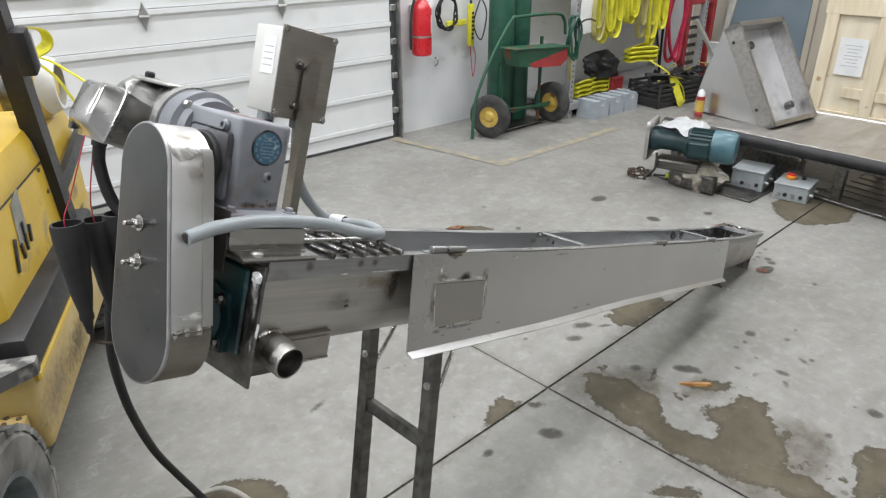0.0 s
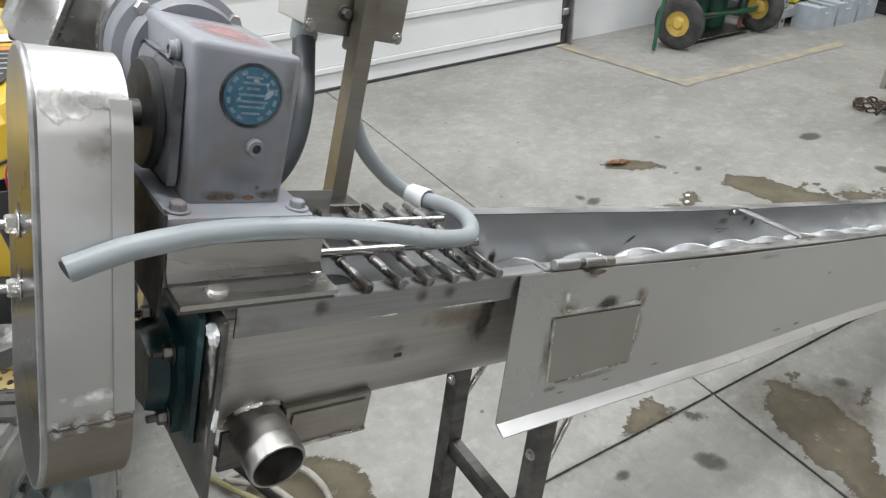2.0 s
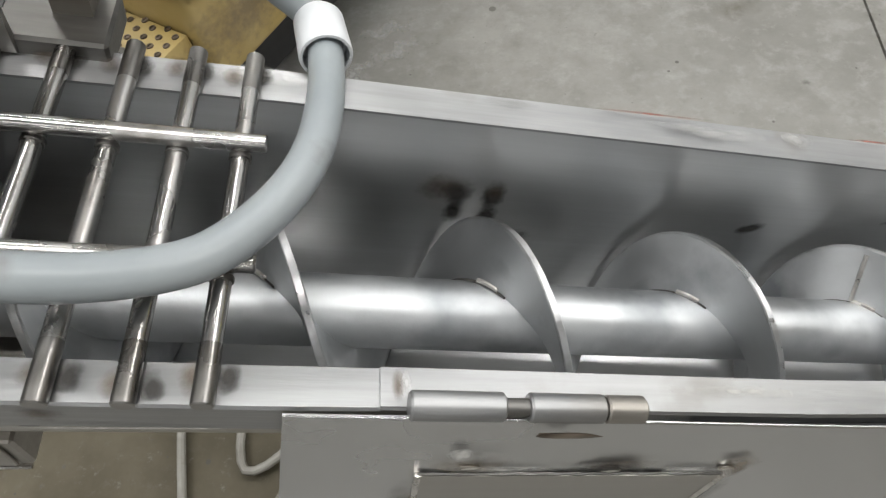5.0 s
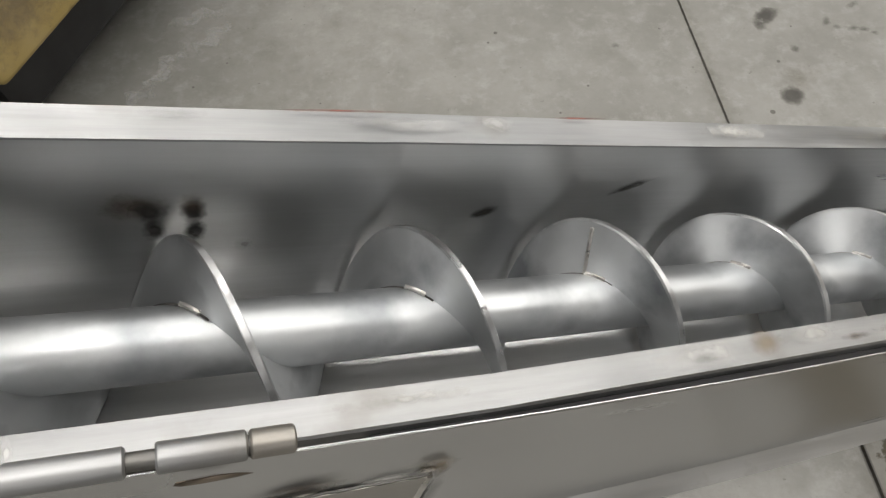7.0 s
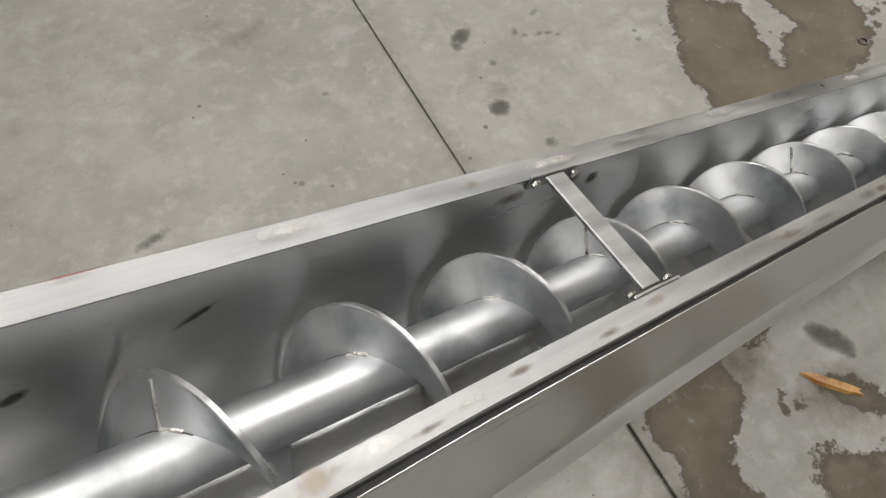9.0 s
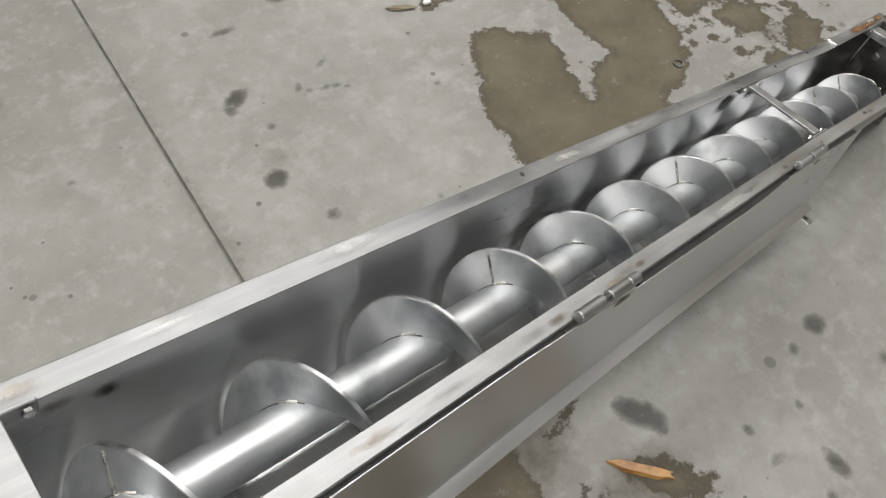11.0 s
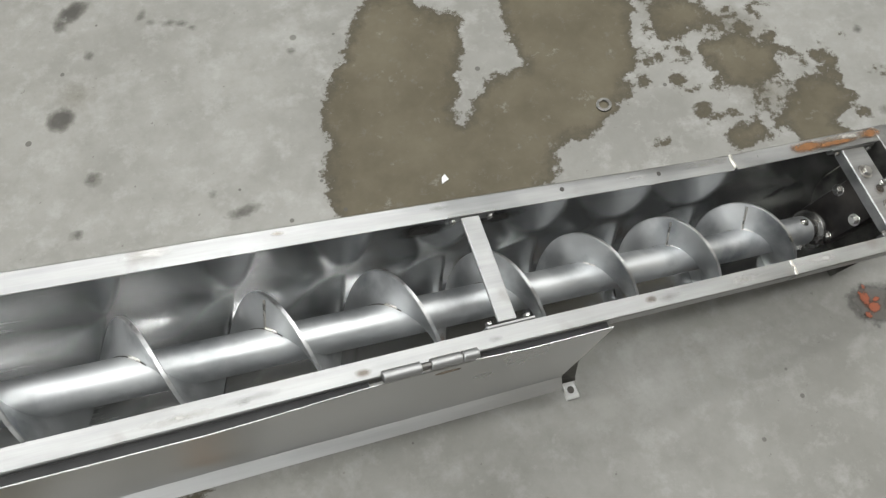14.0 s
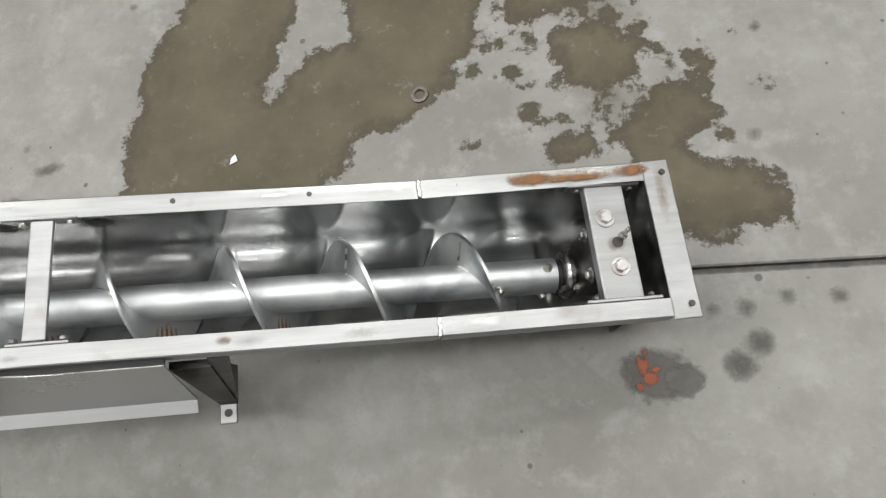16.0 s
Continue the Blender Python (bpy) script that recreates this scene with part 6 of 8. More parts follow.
    for tq, off in ((0.66, -0.006), (0.42, -0.008)):
        pp = lo.lerp(hi, tq) + nrm * off + V(-1.3375, 0, 0)
        part("slot", rod(pp + V(0, 0.0, 0.014), pp + V(-0.0006, 0.0, 0.014), 0.006, 12), DARK_MARK, gd)
        part("bolt", hexbolt(pp, (-1, 0, 0), 0.0085, 0.009, True, 0.016), STEEL_BRIGHT, gd)
    # flange bearing between the guard and the end plate
    be = part("flange_bearing", loft([(0.062 * math.cos(i * math.pi / 12) * (1.18 if i % 6 == 3 else 1), 0.062 * math.sin(i * math.pi / 12) * (1.18 if i % 6 == 3 else 1)) for i in range(24)], [lambda u, v: V(-1.2035, u, AX_N + v), lambda u, v: V(-1.217, u, AX_N + v), lambda u, v: V(-1.2185, u * 0.7, AX_N + v * 0.7), lambda u, v: V(-1.238, u * 0.62, AX_N + v * 0.62)]), TEAL, conv, "greasy teal flange bearing")
    for i in range(4):
        an = math.pi / 4 + i * math.pi / 2
        part("bolt", hexbolt((-1.218, 0.055 * math.cos(an), AX_N + 0.055 * math.sin(an)), (-1, 0, 0), 0.0085, 0.008, True, 0.012), STEEL_DARK, be)
    part("bearing_plate", box((-1.206, -0.035, -0.085), (0.008, 0.10, 0.15), 0.004), TEAL, be)
    part("paint_dab", blob((-1.2055, -0.104, -0.018), (0.005, 0.011, 0.009), 3, 0.6, 2.0, 3), PAPER, be, "dab of white paint")
    for l, n, a, b, mat in ((-0.106, -0.06, 0.010, 0.045, MARK_PALE), (-0.100, -0.035, 0.012, 0.03, MARK_WELD_GLINT), (-0.095, -0.10, 0.012, 0.05, MARK_DARK), (-0.110, -0.13, 0.006, 0.02, MARK_PALE)):
        smudge("paint_smear", lambda u, v, l=l, n=n, a=a, b=b: V(-1.2036 - 0.0002 * (b > 0.04), max(-0.1165, l + a * u), n + b * v), mat, be)
    part("paint_dab", blob((-1.2005, -0.1182, -0.105), (0.0025, 0.0015, 0.012), 3, 0.7, 2.0, 5), PAPER, be)


drive()


def outlets():
    p0, p1 = V(-1.138, -0.040, -0.150), V(-1.137, -0.1385, -0.163)
    o = part("outlet_pipe", lathe(p0, p1, [(0.0302, 0), (0.0302, 0.55), (0.0308, 0.56)] + [(0.0302 + 0.00035 * (i % 2), 0.62 + 0.012 * i) for i in range(15)] + [(0.0302, 0.96), (0.0290, 1), (0.0266, 1), (0.0260, 0.97), (0.0260, 0.1), (0, 0.1)], 40), PIPE_DULL, conv, "short threaded stainless outlet pipe")
    ring = [p0.lerp(p1, 0.25 + 0.20 * math.sin(2 * math.pi * i / 40)) + V(0.0318 * math.cos(2 * math.pi * i / 40), 0, 0.0318 * math.sin(2 * math.pi * i / 40)) for i in range(40)]
    for i, p in enumerate(ring):
        p += V(0, 0.0025 * noise.noise(V(i * 0.8, 0, 0)), 0)
    part("weld_bead", sweep(ring, disc_shape(0.0042, 7), True), WELD, o)
    part("gusset", box((-1.152, -0.082, -0.178), (0.05, 0.006, 0.05), 0.001), STEEL_DARK, o)
    b = part("cleanout_box", box((-1.053, -0.03, -0.166), (0.110, 0.108, 0.052), 0.002), TINTED, conv, "welded clean-out pocket under the trough")
    part("cover", box((-1.053, -0.0855, -0.166), (0.094, 0.003, 0.038), 0.001), TINTED, b)
    pts = [V(-1.106 + 0.106 * i / 24, -0.085 + 0.001 * noise.noise(V(i, 0, 0)), -0.1925) for i in range(25)]
    part("weld_bead", sweep(pts, disc_shape(0.0024, 6)), WELD, b)
    on_shell = lambda s, n: float(np.interp(n, [AX_N, -0.024], [-0.0827, -0.0857])) + near_l(s) * (1 + n / 0.2) - 0.0006
    for s, n, a, b, mat in ((-0.858, -0.075, 0.025, 0.045, MARK_BROWN), (-0.853, -0.07, 0.016, 0.045, MARK_DARK), (-1.188, -0.08, 0.015, 0.06, MARK_BROWN), (-1.16, -0.032, 0.04, 0.010, MARK_TAN), (-0.93, -0.032, 0.03, 0.006, MARK_TAN), (-0.9, -0.06, 0.07, 0.02, MARK_TAN), (-1.0, -0.10, 0.06, 0.04, MARK_GREY), (-0.975, -0.0935, 0.012, 0.006, MARK_GREY)):
        smudge("heat_mark", lambda u, v, s=s, n=n, a=a, b=b: V(s + a * u, on_shell(s + a * u, max(AX_N + 0.002, min(-0.035, n + b * v))), rim_n(s) + max(AX_N + 0.002, min(-0.035, n + b * v))), mat, conv)
    part("stamp_mark", box((-0.975, on_shell(-0.975, -0.1025), -0.0935), (0.010, 0.001, 0.005)), DARK_MARK, conv)


outlets()


def legs():
    foot_n = -1.087
    near = lambda n: V(-0.69, -0.109 + 0.148 * (n + 0.246), n)
    far = lambda n: V(-0.69, 0.0875 + 0.15 * (n + 0.266), n)
    for f, top in ((near, -0.10), (far, -0.10)):
        a, b = f(top), f(foot_n)
        w = 0.0145
        bm = sweep([a, a.lerp(b, 0.5), b], [(-w, -w), (w, -w), (w, w), (-w, w)])
        lg = part("leg", bm, STEEL_DARK, conv, "square steel tube leg")
        part("foot_plate", box(b + V(0, 0, 0.008), (0.05, 0.05, 0.006), 0.001, None, pose(0, 0, 0, 0, -18.3, 0)), STEEL_DARK, lg)
        for nn in (-0.30, ):
            part("bolt", hexbolt(f(nn) + V(-0.0145, 0, 0), (-1, 0, 0), 0.006, 0.005), STEEL, lg)
    for nn in (-0.43, -0.86):
        part("rung", sweep([near(nn - 0.006), far(nn + 0.01)], [(-0.010, -0.014), (0.010, -0.014), (0.010, 0.014), (-0.010, 0.014)]), STEEL_DARK, conv, "cross rung between the legs")
    for f, l_top in ((near, -0.083), (far, 0.083)):
        a, b = f(-0.335) + V(0.014, -0.004, 0), V(-0.555, l_top, -0.125)
        st = part("stay_rod", rod(a, b, 0.0052, 12, 0.001), STEEL_BRIGHT, conv, "thin bright stay rod")
        part("flattened_end", box(a, (0.012, 0.008, 0.022), 0.002, None, pose(0, 0, 0, 0, 28, 0)), STEEL_BRIGHT, st)
    # tail rests on a short skid
    part("tail_skid", box((2.035, 0, -0.162), (0.03, 0.10, 0.016), 0.002), STEEL_DARK, conv)


legs()


def control_box():
    po = part("post", prism([(-0.0125, -0.0125), (0.0125, -0.0125), (0.0125, 0.0125), (-0.0125, 0.0125)], lambda u, v, k: V(-0.967 + u * 0.86, 0.128 + v, 0.346 - 0.02 * (v > 0) if k else 0.0)), TINTED, conv, "square stainless post for the control box")
    part("base_bracket", box((-0.975, 0.116, 0.012), (0.06, 0.045, 0.02), 0.002), STEEL_DARK, po)
    bx = part("control_box", box((-0.967, 0.193, 0.311), (0.128, 0.088, 0.166), 0.004, None, None, 2), BOX_WHITE, conv, "off-white control box with a stainless back plate")
    part("back_plate", box((-0.967, 0.1475, 0.311), (0.138, 0.003, 0.176), 0.001), TINTED, bx, "square stainless back plate")
    for ds in (-0.062, 0.062):
        for dn in (-0.081, 0.081):
            part("bolt", hexbolt((-0.967 + ds, 0.146, 0.311 + dn), (0, -1, 0), 0.005, 0.004), STEEL_BRIGHT, bx)
    for dn in (-0.03, 0.05):
        part("post_bolt", hexbolt((-0.986, 0.146, 0.28 + dn), (0, -1, 0), 0.006, 0.008), STEEL_DARK, bx)
    lb = part("label", box((-1.0315, 0.186, 0.338), (0.0012, 0.040, 0.072)), PAPER, bx, "small white paper label with unreadable print")
    for i in range(4):
        part("print_bar", box((-1.0323, 0.186, 0.354 - 0.012 * i), (0.0004, 0.028, 0.0018)), BLOCK_GREY, lb)
    part("gland", rod((-0.952, 0.165, 0.232), (-0.952, 0.165, 0.205), 0.017, 16, 0.002), BOX_GREY, bx)
    part("gland", rod((-1.01, 0.195, 0.232), (-1.01, 0.195, 0.205), 0.017, 16, 0.002), BOX_GREY, bx)
    cd = part("conduit", tube([(-1.3176, -0.072, 0.0405), (-1.290, -0.0705, 0.050), (-1.2635, -0.069, 0.057), (-1.20, -0.0665, 0.0655), (-1.13, -0.066, 0.0665), (-1.06, -0.066, 0.063), (-0.98, -0.067, 0.051), (-0.93, -0.064, 0.0430), (-0.888, -0.053, 0.038), (-0.864, -0.036, 0.035), (-0.842, -0.0075, 0.034), (-0.829, 0.024, 0.0325), (-0.824, 0.058, 0.0290), (-0.8235, 0.088, 0.0240), (-0.8250, 0.120, 0.0175)], 0.0110, 16, 8), CONDUIT, conv, "grey flexible plastic conduit looped over the grate")
    part("conduit_bore", rod((-1.3170, -0.0718, 0.0407), (-1.3182, -0.0722, 0.0402), 0.0090, 16), DARK_MARK, cd)
    part("coupling", lathe((-0.8240, 0.1085, 0.0190), (-0.8300, 0.1440, 0.0150), [(0.0110, 0.35), (0.0140, 0.30), (0.0145, 0.0), (0.0162, 0.0), (0.0168, 0.06), (0.0162, 0.94), (0.0150, 1), (0.0110, 1)], 28), WHITE_PVC, cd, "white plastic coupling")
    part("riser", tube([(-0.8290, 0.136, 0.0155), (-0.838, 0.150, 0.018), (-0.868, 0.158, 0.036), (-0.916, 0.158, 0.078), (-0.944, 0.158, 0.128), (-0.951, 0.160, 0.175), (-0.952, 0.165, 0.215)], 0.0110, 16, 8), CONDUIT, cd, "grey conduit rising to the control box")
    part("second_conduit", tube([(-1.12, 0.10, 0.040), (-1.095, 0.10, 0.043), (-1.068, 0.103, 0.060), (-1.046, 0.112, 0.095), (-1.030, 0.135, 0.140), (-1.015, 0.175, 0.180), (-1.01, 0.195, 0.215)], 0.0145, 14, 8), DARK_CONDUIT, cd, "thick dark conduit from the motor")


control_box()


# ---- cables beside the drive ----
def cable_boot(top, tail, wire_to, label):
    """A tapered rubber boot hanging from its red wires, with a thin lead below."""
    x, y, z = top
    r = root("cable_boot", pose(x, y, z), label, "cable boot", "rubber cable boots")
    b = part("boot", lathe((0, 0, 0), (-0.012, -0.02, -0.225), [(0.025, 0.06), (0.0255, 0.0), (0.0295, 0.0), (0.0305, 0.03), (0.0295, 0.22), (0.020, 0.62), (0.0125, 0.80), (0.0135, 0.82), (0.0135, 0.86), (0.0105, 0.88), (0.006, 1.0), (0, 1.0)], 24), RUBBER, r, "black tapered rubber boot")
    part("inner_wall", lathe((0, 0, -0.001), (-0.006, -0.008, -0.12), [(0.0253, 0), (0.024, 0.3), (0.012, 1), (0, 1)], 20), RUBBER, b)
    part("lead", tube([(-0.012, -0.02, -0.22), (-0.004, -0.02, -0.25), tail], 0.0032, 8), CHAIN, r, "thin lead from the boot")
    w = Vector(wire_to) - Vector(top)
    part("wire", tube([(0, 0, -0.10), (-0.004, 0.0, 0.0), w * 0.5 + V(-0.012, 0.01, -0.03), w], 0.0013, 6), RED_WIRE, r, "red wire up to the terminal box")
    return r


gl = CONV @ V(-1.285, 0.325, 0.130)
cable_boot((0.506, 1.38, 1.186), (0.05, -0.03, -0.27), gl + V(-0.012, 0.0, 0), "black rubber cable boot hanging on red wires beside the drive")
cable_boot((0.566, 1.42, 1.165), (0.03, -0.02, -0.25), gl + V(0.004, 0.0, 0), "black rubber cable boot hanging behind the first one")
cable_boot((0.603, 1.40, 1.175), (0.02, -0.02, -0.25), gl + V(0.02, 0.01, 0), "black rubber cable boot hanging close to the chain guard")

r = root("power_cable", pose(0.56, 1.27, 0), "black power cable running down to the floor", "cable")
part("cable", tube([(0.0, 0.14, 1.02), (-0.018, 0.18, 0.86), (-0.008, 0.225, 0.72), (0.012, 0.26, 0.598), (0.059, 0.335, 0.418), (0.114, 0.36, 0.275), (0.16, 0.345, 0.17), (0.20, 0.36, 0.05), (0.18, 0.41, 0.014), (0.04, 0.45, 0.012)], 0.0105, 12), RUBBER, r)

r = root("hose_coil", pose(0.66, 1.60, 0), "dirty white hose lying in loose coils on the floor", "hose")
# one hose: a wide loop, a narrow one and two long ones, each lying over the last
pts = [(-0.20, -0.55), (-0.27, -0.30), (-0.29, -0.12), (-0.29, 0.005), (-0.25, 0.09), (-0.172, 0.13), (-0.085, 0.124), (-0.012, 0.072), (0.036, -0.015), (0.042, -0.112), (0.034, -0.19), (-0.01, -0.36), (-0.10, -0.42), (-0.13, -0.30),
       (-0.106, -0.158), (-0.137, -0.027), (-0.133, 0.055), (-0.107, 0.13), (-0.085, 0.16), (-0.063, 0.12), (-0.088, 0.045), (-0.082, -0.055), (-0.048, -0.167), (0.0, -0.32), (0.05, -0.35), (0.075, -0.195), (0.108, -0.11), (0.13, -0.035), (0.126, 0.052), (0.081, 0.154), (0.024, 0.194), (-0.02, 0.23), (0.03, 0.235),
       (0.098, 0.199), (0.173, 0.163), (0.209, 0.07), (0.20, -0.017), (0.164, -0.091), (0.118, -0.158), (0.06, -0.28), (-0.02, -0.50)]
line = smooth_path([V(x, y, 0.0105 + 0.016 * i / 40 + 0.004 * (1 + math.sin(i * 1.9))) for i, (x, y) in enumerate(pts)], 4)
for name, a, b in (("wide_loop", 0, 52), ("narrow_loop", 51, 104), ("long_loop", 103, len(line))):
    part(name, sweep(line[a:b], disc_shape(0.0095, 10)), HOSE_DIRTY, r)
r = root("olive_hose", pose(0.72, 1.62, 0), "olive green hose crossing the coiled white hose", "hose")
part("hose", tube([(-0.13, 0.27, 0.012), (-0.074, 0.17, 0.03), (-0.016, 0.081, 0.034), (0.028, -0.042, 0.040), (0.044, -0.156, 0.044), (0.047, -0.232, 0.045), (0.03, -0.42, 0.030), (-0.05, -0.62, 0.012)], 0.009, 10), HOSE_OLIVE, r)


# ---- forklift ----
def wheel(c, rad, wide, rim_mat, parent, axis=(0, 1, 0), lugs=28):
    """A lugged tyre on a dished rim; the axis points out of the truck."""
    c, ax = Vector(c), Vector(axis).normalized()
    p0, p1 = c - ax * wide / 2, c + ax * wide / 2
    w = part("wheel", lathe(p0, p1, [(rad * 0.60, 0.06), (rad * 0.66, 0.02), (rad * 0.90, 0.0), (rad * 0.97, 0.08), (rad * 0.975, 0.5), (rad * 0.97, 0.92), (rad * 0.90, 1.0), (rad * 0.66, 0.98), (rad * 0.60, 0.94)], 48), TYRE, parent, "dusty black lugged tyre")
    part("rim", lathe(p0, p1, [(0, 0.3), (rad * 0.20, 0.3), (rad * 0.20, 0.62), (rad * 0.26, 0.66), (rad * 0.34, 0.58), (rad * 0.52, 0.64), (rad * 0.56, 0.94), (rad * 0.615, 0.97), (rad * 0.615, 0.03), (rad * 0.55, 0.06), (0, 0.2)], 40), rim_mat, w, "painted dished wheel rim")
    x, y, _ = frame_of(ax)
    bm = bmesh.new()
    for i in range(lugs):
        a = 2 * math.pi * i / lugs
        d = math.cos(a) * x + math.sin(a) * y
        side = math.cos(a) * y - math.sin(a) * x
        for k, off in ((-1, 0), (1, 0.5)):
            a2 = a + off * 2 * math.pi / lugs
            d2 = math.cos(a2) * x + math.sin(a2) * y
            s2 = math.cos(a2) * y - math.sin(a2) * x
            m = Matrix((s2, ax, d2)).transposed().to_4x4()
            m.translation = c + ax * k * wide * 0.24 + d2 * rad * 0.975
            box((0, 0, 0), (rad * 0.15, wide * 0.5, rad * 0.06), 0, bm, m)
    part("tread", bm, TYRE, w)
    for i in range(6):
        a = 2 * math.pi * i / 6
        part("wheel_nut", hexbolt(c + ax * wide * 0.12 + (math.cos(a) * x + math.sin(a) * y) * rad * 0.30, ax, rad * 0.035, rad * 0.04, False), STEEL_DARK, w)
    return w


def forklift():
    r = root("forklift", pose(0.45, 1.96, 0, 0, 0, 64), "yellow forklift truck with worn paint parked beside the conveyor", "forklift")
    ch = part("chassis", box((0.52, 0.46, 0.432), (1.04, 0.90, 0.264), 0.02, None, None, 3), YELLOW_WORN, r, "scuffed yellow chassis side")
    part("underframe", box((0.50, 0.46, 0.21), (0.96, 0.72, 0.18), 0.01), BLACK_PAINT, ch, "dark underframe")
    part("rail", box((0.52, 0.005, 0.545), (1.02, 0.02, 0.03), 0.006), YELLOW, ch)
    part("bumper", box((0.47, 0.45, 0.632), (1.0, 0.92, 0.125), 0.018, None, None, 2), BLACK_PAINT, r, "scraped black deck edge")
    out = [(0.03, 0.10), (0.10, 0.06), (0.88, 0.05), (0.94, 0.08), (0.94, 0.84), (0.88, 0.88), (0.10, 0.88), (0.03, 0.84)]
    cx, cy = 0.485, 0.455
    sh = lambda k, z, tilt=0.0: (lambda u, v: V(cx + (u - cx) * k, cy + (v - cy) * k, z + tilt * (u - cx)))
    hd = part("hood", loft(out, [sh(1.0, 0.695), sh(1.0, 0.94), sh(0.995, 0.96), sh(0.995, 0.964), sh(1.0, 0.97), sh(0.985, 1.035), sh(0.945, 1.075, 0.03), sh(0.88, 1.09, 0.03)]), YELLOW, r, "glossy yellow engine hood", 25)
    part("hood_seam", loft(out, [sh(1.001, 0.959), sh(1.001, 0.965)]), DARK_TRIM, hd)
    for i, (a, z, h, t) in enumerate(((0.27, 0.81, 0.10, 20), (0.33, 0.80, 0.05, -12), (0.375, 0.83, 0.09, 0), (0.425, 0.82, 0.055, 15))):
        part("lettering_bar", box((a, 0.0555 - 0.0128 * (a - 0.1), z), (0.014, 0.006, h), 0, None, pose(0, 0, 0, 0, t, 0)), BLACK_PAINT, hd, "plain dark bars in place of the maker's name")
    part("worn_decal", prism([(-0.05, -0.075), (0.045, -0.05), (0.05, 0.085), (-0.035, 0.06)], lambda u, v, k: V(0.37 + u, 0.0560 - 0.0025 * k, 0.885 + v)), ZINC, hd, "scraped grey decal")
    for a, z in ((0.66, 0.99), (0.70, 0.90)):
        part("screw", hexbolt((a, 0.053, z - 0.04), (0, -1, 0), 0.008, 0.005, False), STEEL_DARK, hd)
    pl = part("warning_plate", box((0.33, 0.215, 1.0905), (0.30, 0.20, 0.002), 0, None, pose(0, 0, 0, 0, -2, 0)), BLACK_PAINT, hd, "black instruction plate with an orange header")
    part("plate_header", box((0.46, 0.215, 1.0965), (0.025, 0.19, 0.001), 0, None, pose(0, 0, 0, 0, -2, 0)), ORANGE_KNOB, pl)
    for i in range(6):
        part("print_bar", box((0.42 - 0.036 * i, 0.215, 1.0952 - 0.00125 * i), (0.008, 0.17 - 0.02 * (i % 3), 0.001)), RACK_GREY, pl)
    part("pale_label", box((0.56, 0.30, 1.0975), (0.06, 0.18, 0.002), 0, None, pose(0, 0, 0, 0, -2, 0)), PAPER, hd)
    # counterweight with the gas bottle on top
    cwo = [(0.98, 0.13), (1.55, 0.13), (1.70, 0.24), (1.74, 0.46), (1.70, 0.76), (1.55, 0.88), (0.98, 0.88)]
    cw = part("counterweight", loft(cwo, [lambda u, v: V(u, v, 0.55), lambda u, v: V(u, v, 0.90), lambda u, v: V(1.3 + (u - 1.3) * 0.97, 0.46 + (v - 0.46) * 0.96, 0.96), lambda u, v: V(1.3 + (u - 1.3) * 0.85, 0.46 + (v - 0.46) * 0.84, 0.985)]), YELLOW, r, "rounded yellow counterweight", 25)
    part("skirt", box((1.63, 0.46, 0.36), (0.16, 0.62, 0.38), 0.04, None, None, 2), YELLOW_WORN, cw)
    part("axle", box((1.30, 0.46, 0.27), (0.14, 0.60, 0.14), 0.02), BLACK_PAINT, cw)
    gb = part("gas_bottle", lathe((1.36, 0.10, 1.09), (1.36, 0.82, 1.09), [(0, 0), (0.05, 0.005), (0.10, 0.03), (0.128, 0.075), (0.138, 0.14), (0.138, 0.86), (0.12, 0.95), (0.07, 1), (0, 1)], 32), TANK_YELLOW, r, "dull yellow gas bottle lying across the counterweight")
    part("valve_guard", lathe((1.36, 0.085, 1.10), (1.36, 0.15, 1.10), [(0.085, 0), (0.10, 0), (0.126, 1), (0.118, 1)], 28), WHITE_PVC, gb, "scuffed white valve guard")
    for y in (0.26, 0.64):
        part("cradle", box((1.36, y, 0.975), (0.24, 0.05, 0.05), 0.01), BLACK_PAINT, gb)
        part("clamp", lathe((1.36, y - 0.02, 1.09), (1.36, y + 0.02, 1.09), [(0.138, 0), (0.144, 0), (0.144, 1), (0.138, 1)], 32), STEEL_DARK, gb)
    part("stay", sweep([V(0.86, 0.10, 0.735), V(1.15, 0.09, 0.79), V(1.56, 0.10, 0.845)], [(-0.012, -0.035), (0.012, -0.035), (0.012, 0.035), (-0.012, 0.035)]), BLACK_PAINT, cw, "black stay along the counterweight")
    # guard leg with its tail lamp
    a, b = V(0.82, 0.05, 0.69), V(0.52, 0.05, 2.0)
    lg = part("guard_leg", sweep([a, b], [(-0.030, -0.042), (0.030, -0.042), (0.030, 0.042), (-0.030, 0.042)]), BLACK_PAINT, r, "black overhead guard leg")
    part("tail_lamp", box((0.655, 0.0, 1.335), (0.06, 0.05, 0.145), 0.010, None, pose(0, 0, 0, 0, -13, 0), 2), RUBBER, lg)
    part("lamp_lens", box((0.684, -0.010, 1.335), (0.010, 0.034, 0.120), 0.003, None, pose(0, 0, 0, 0, -13, 0)), RACK_GREY, lg)
    part("lamp_bracket", box((0.625, 0.125, 1.43), (0.05, 0.13, 0.26), 0.008, None, pose(0, 0, 0, 0, -13, 0)), BLACK_PAINT, lg, "black lamp bracket")
    part("cross_bar", box((0.66, 0.46, 1.42), (0.06, 0.8, 0.07), 0.008), BLACK_PAINT, lg)
    # operator's step and front fender
    st = part("step", box((-0.062, 0.33, 0.37), (0.116, 0.56, 0.14), 0.006, None, None, 2), YELLOW_WORN, r, "yellow step with punched grip holes")
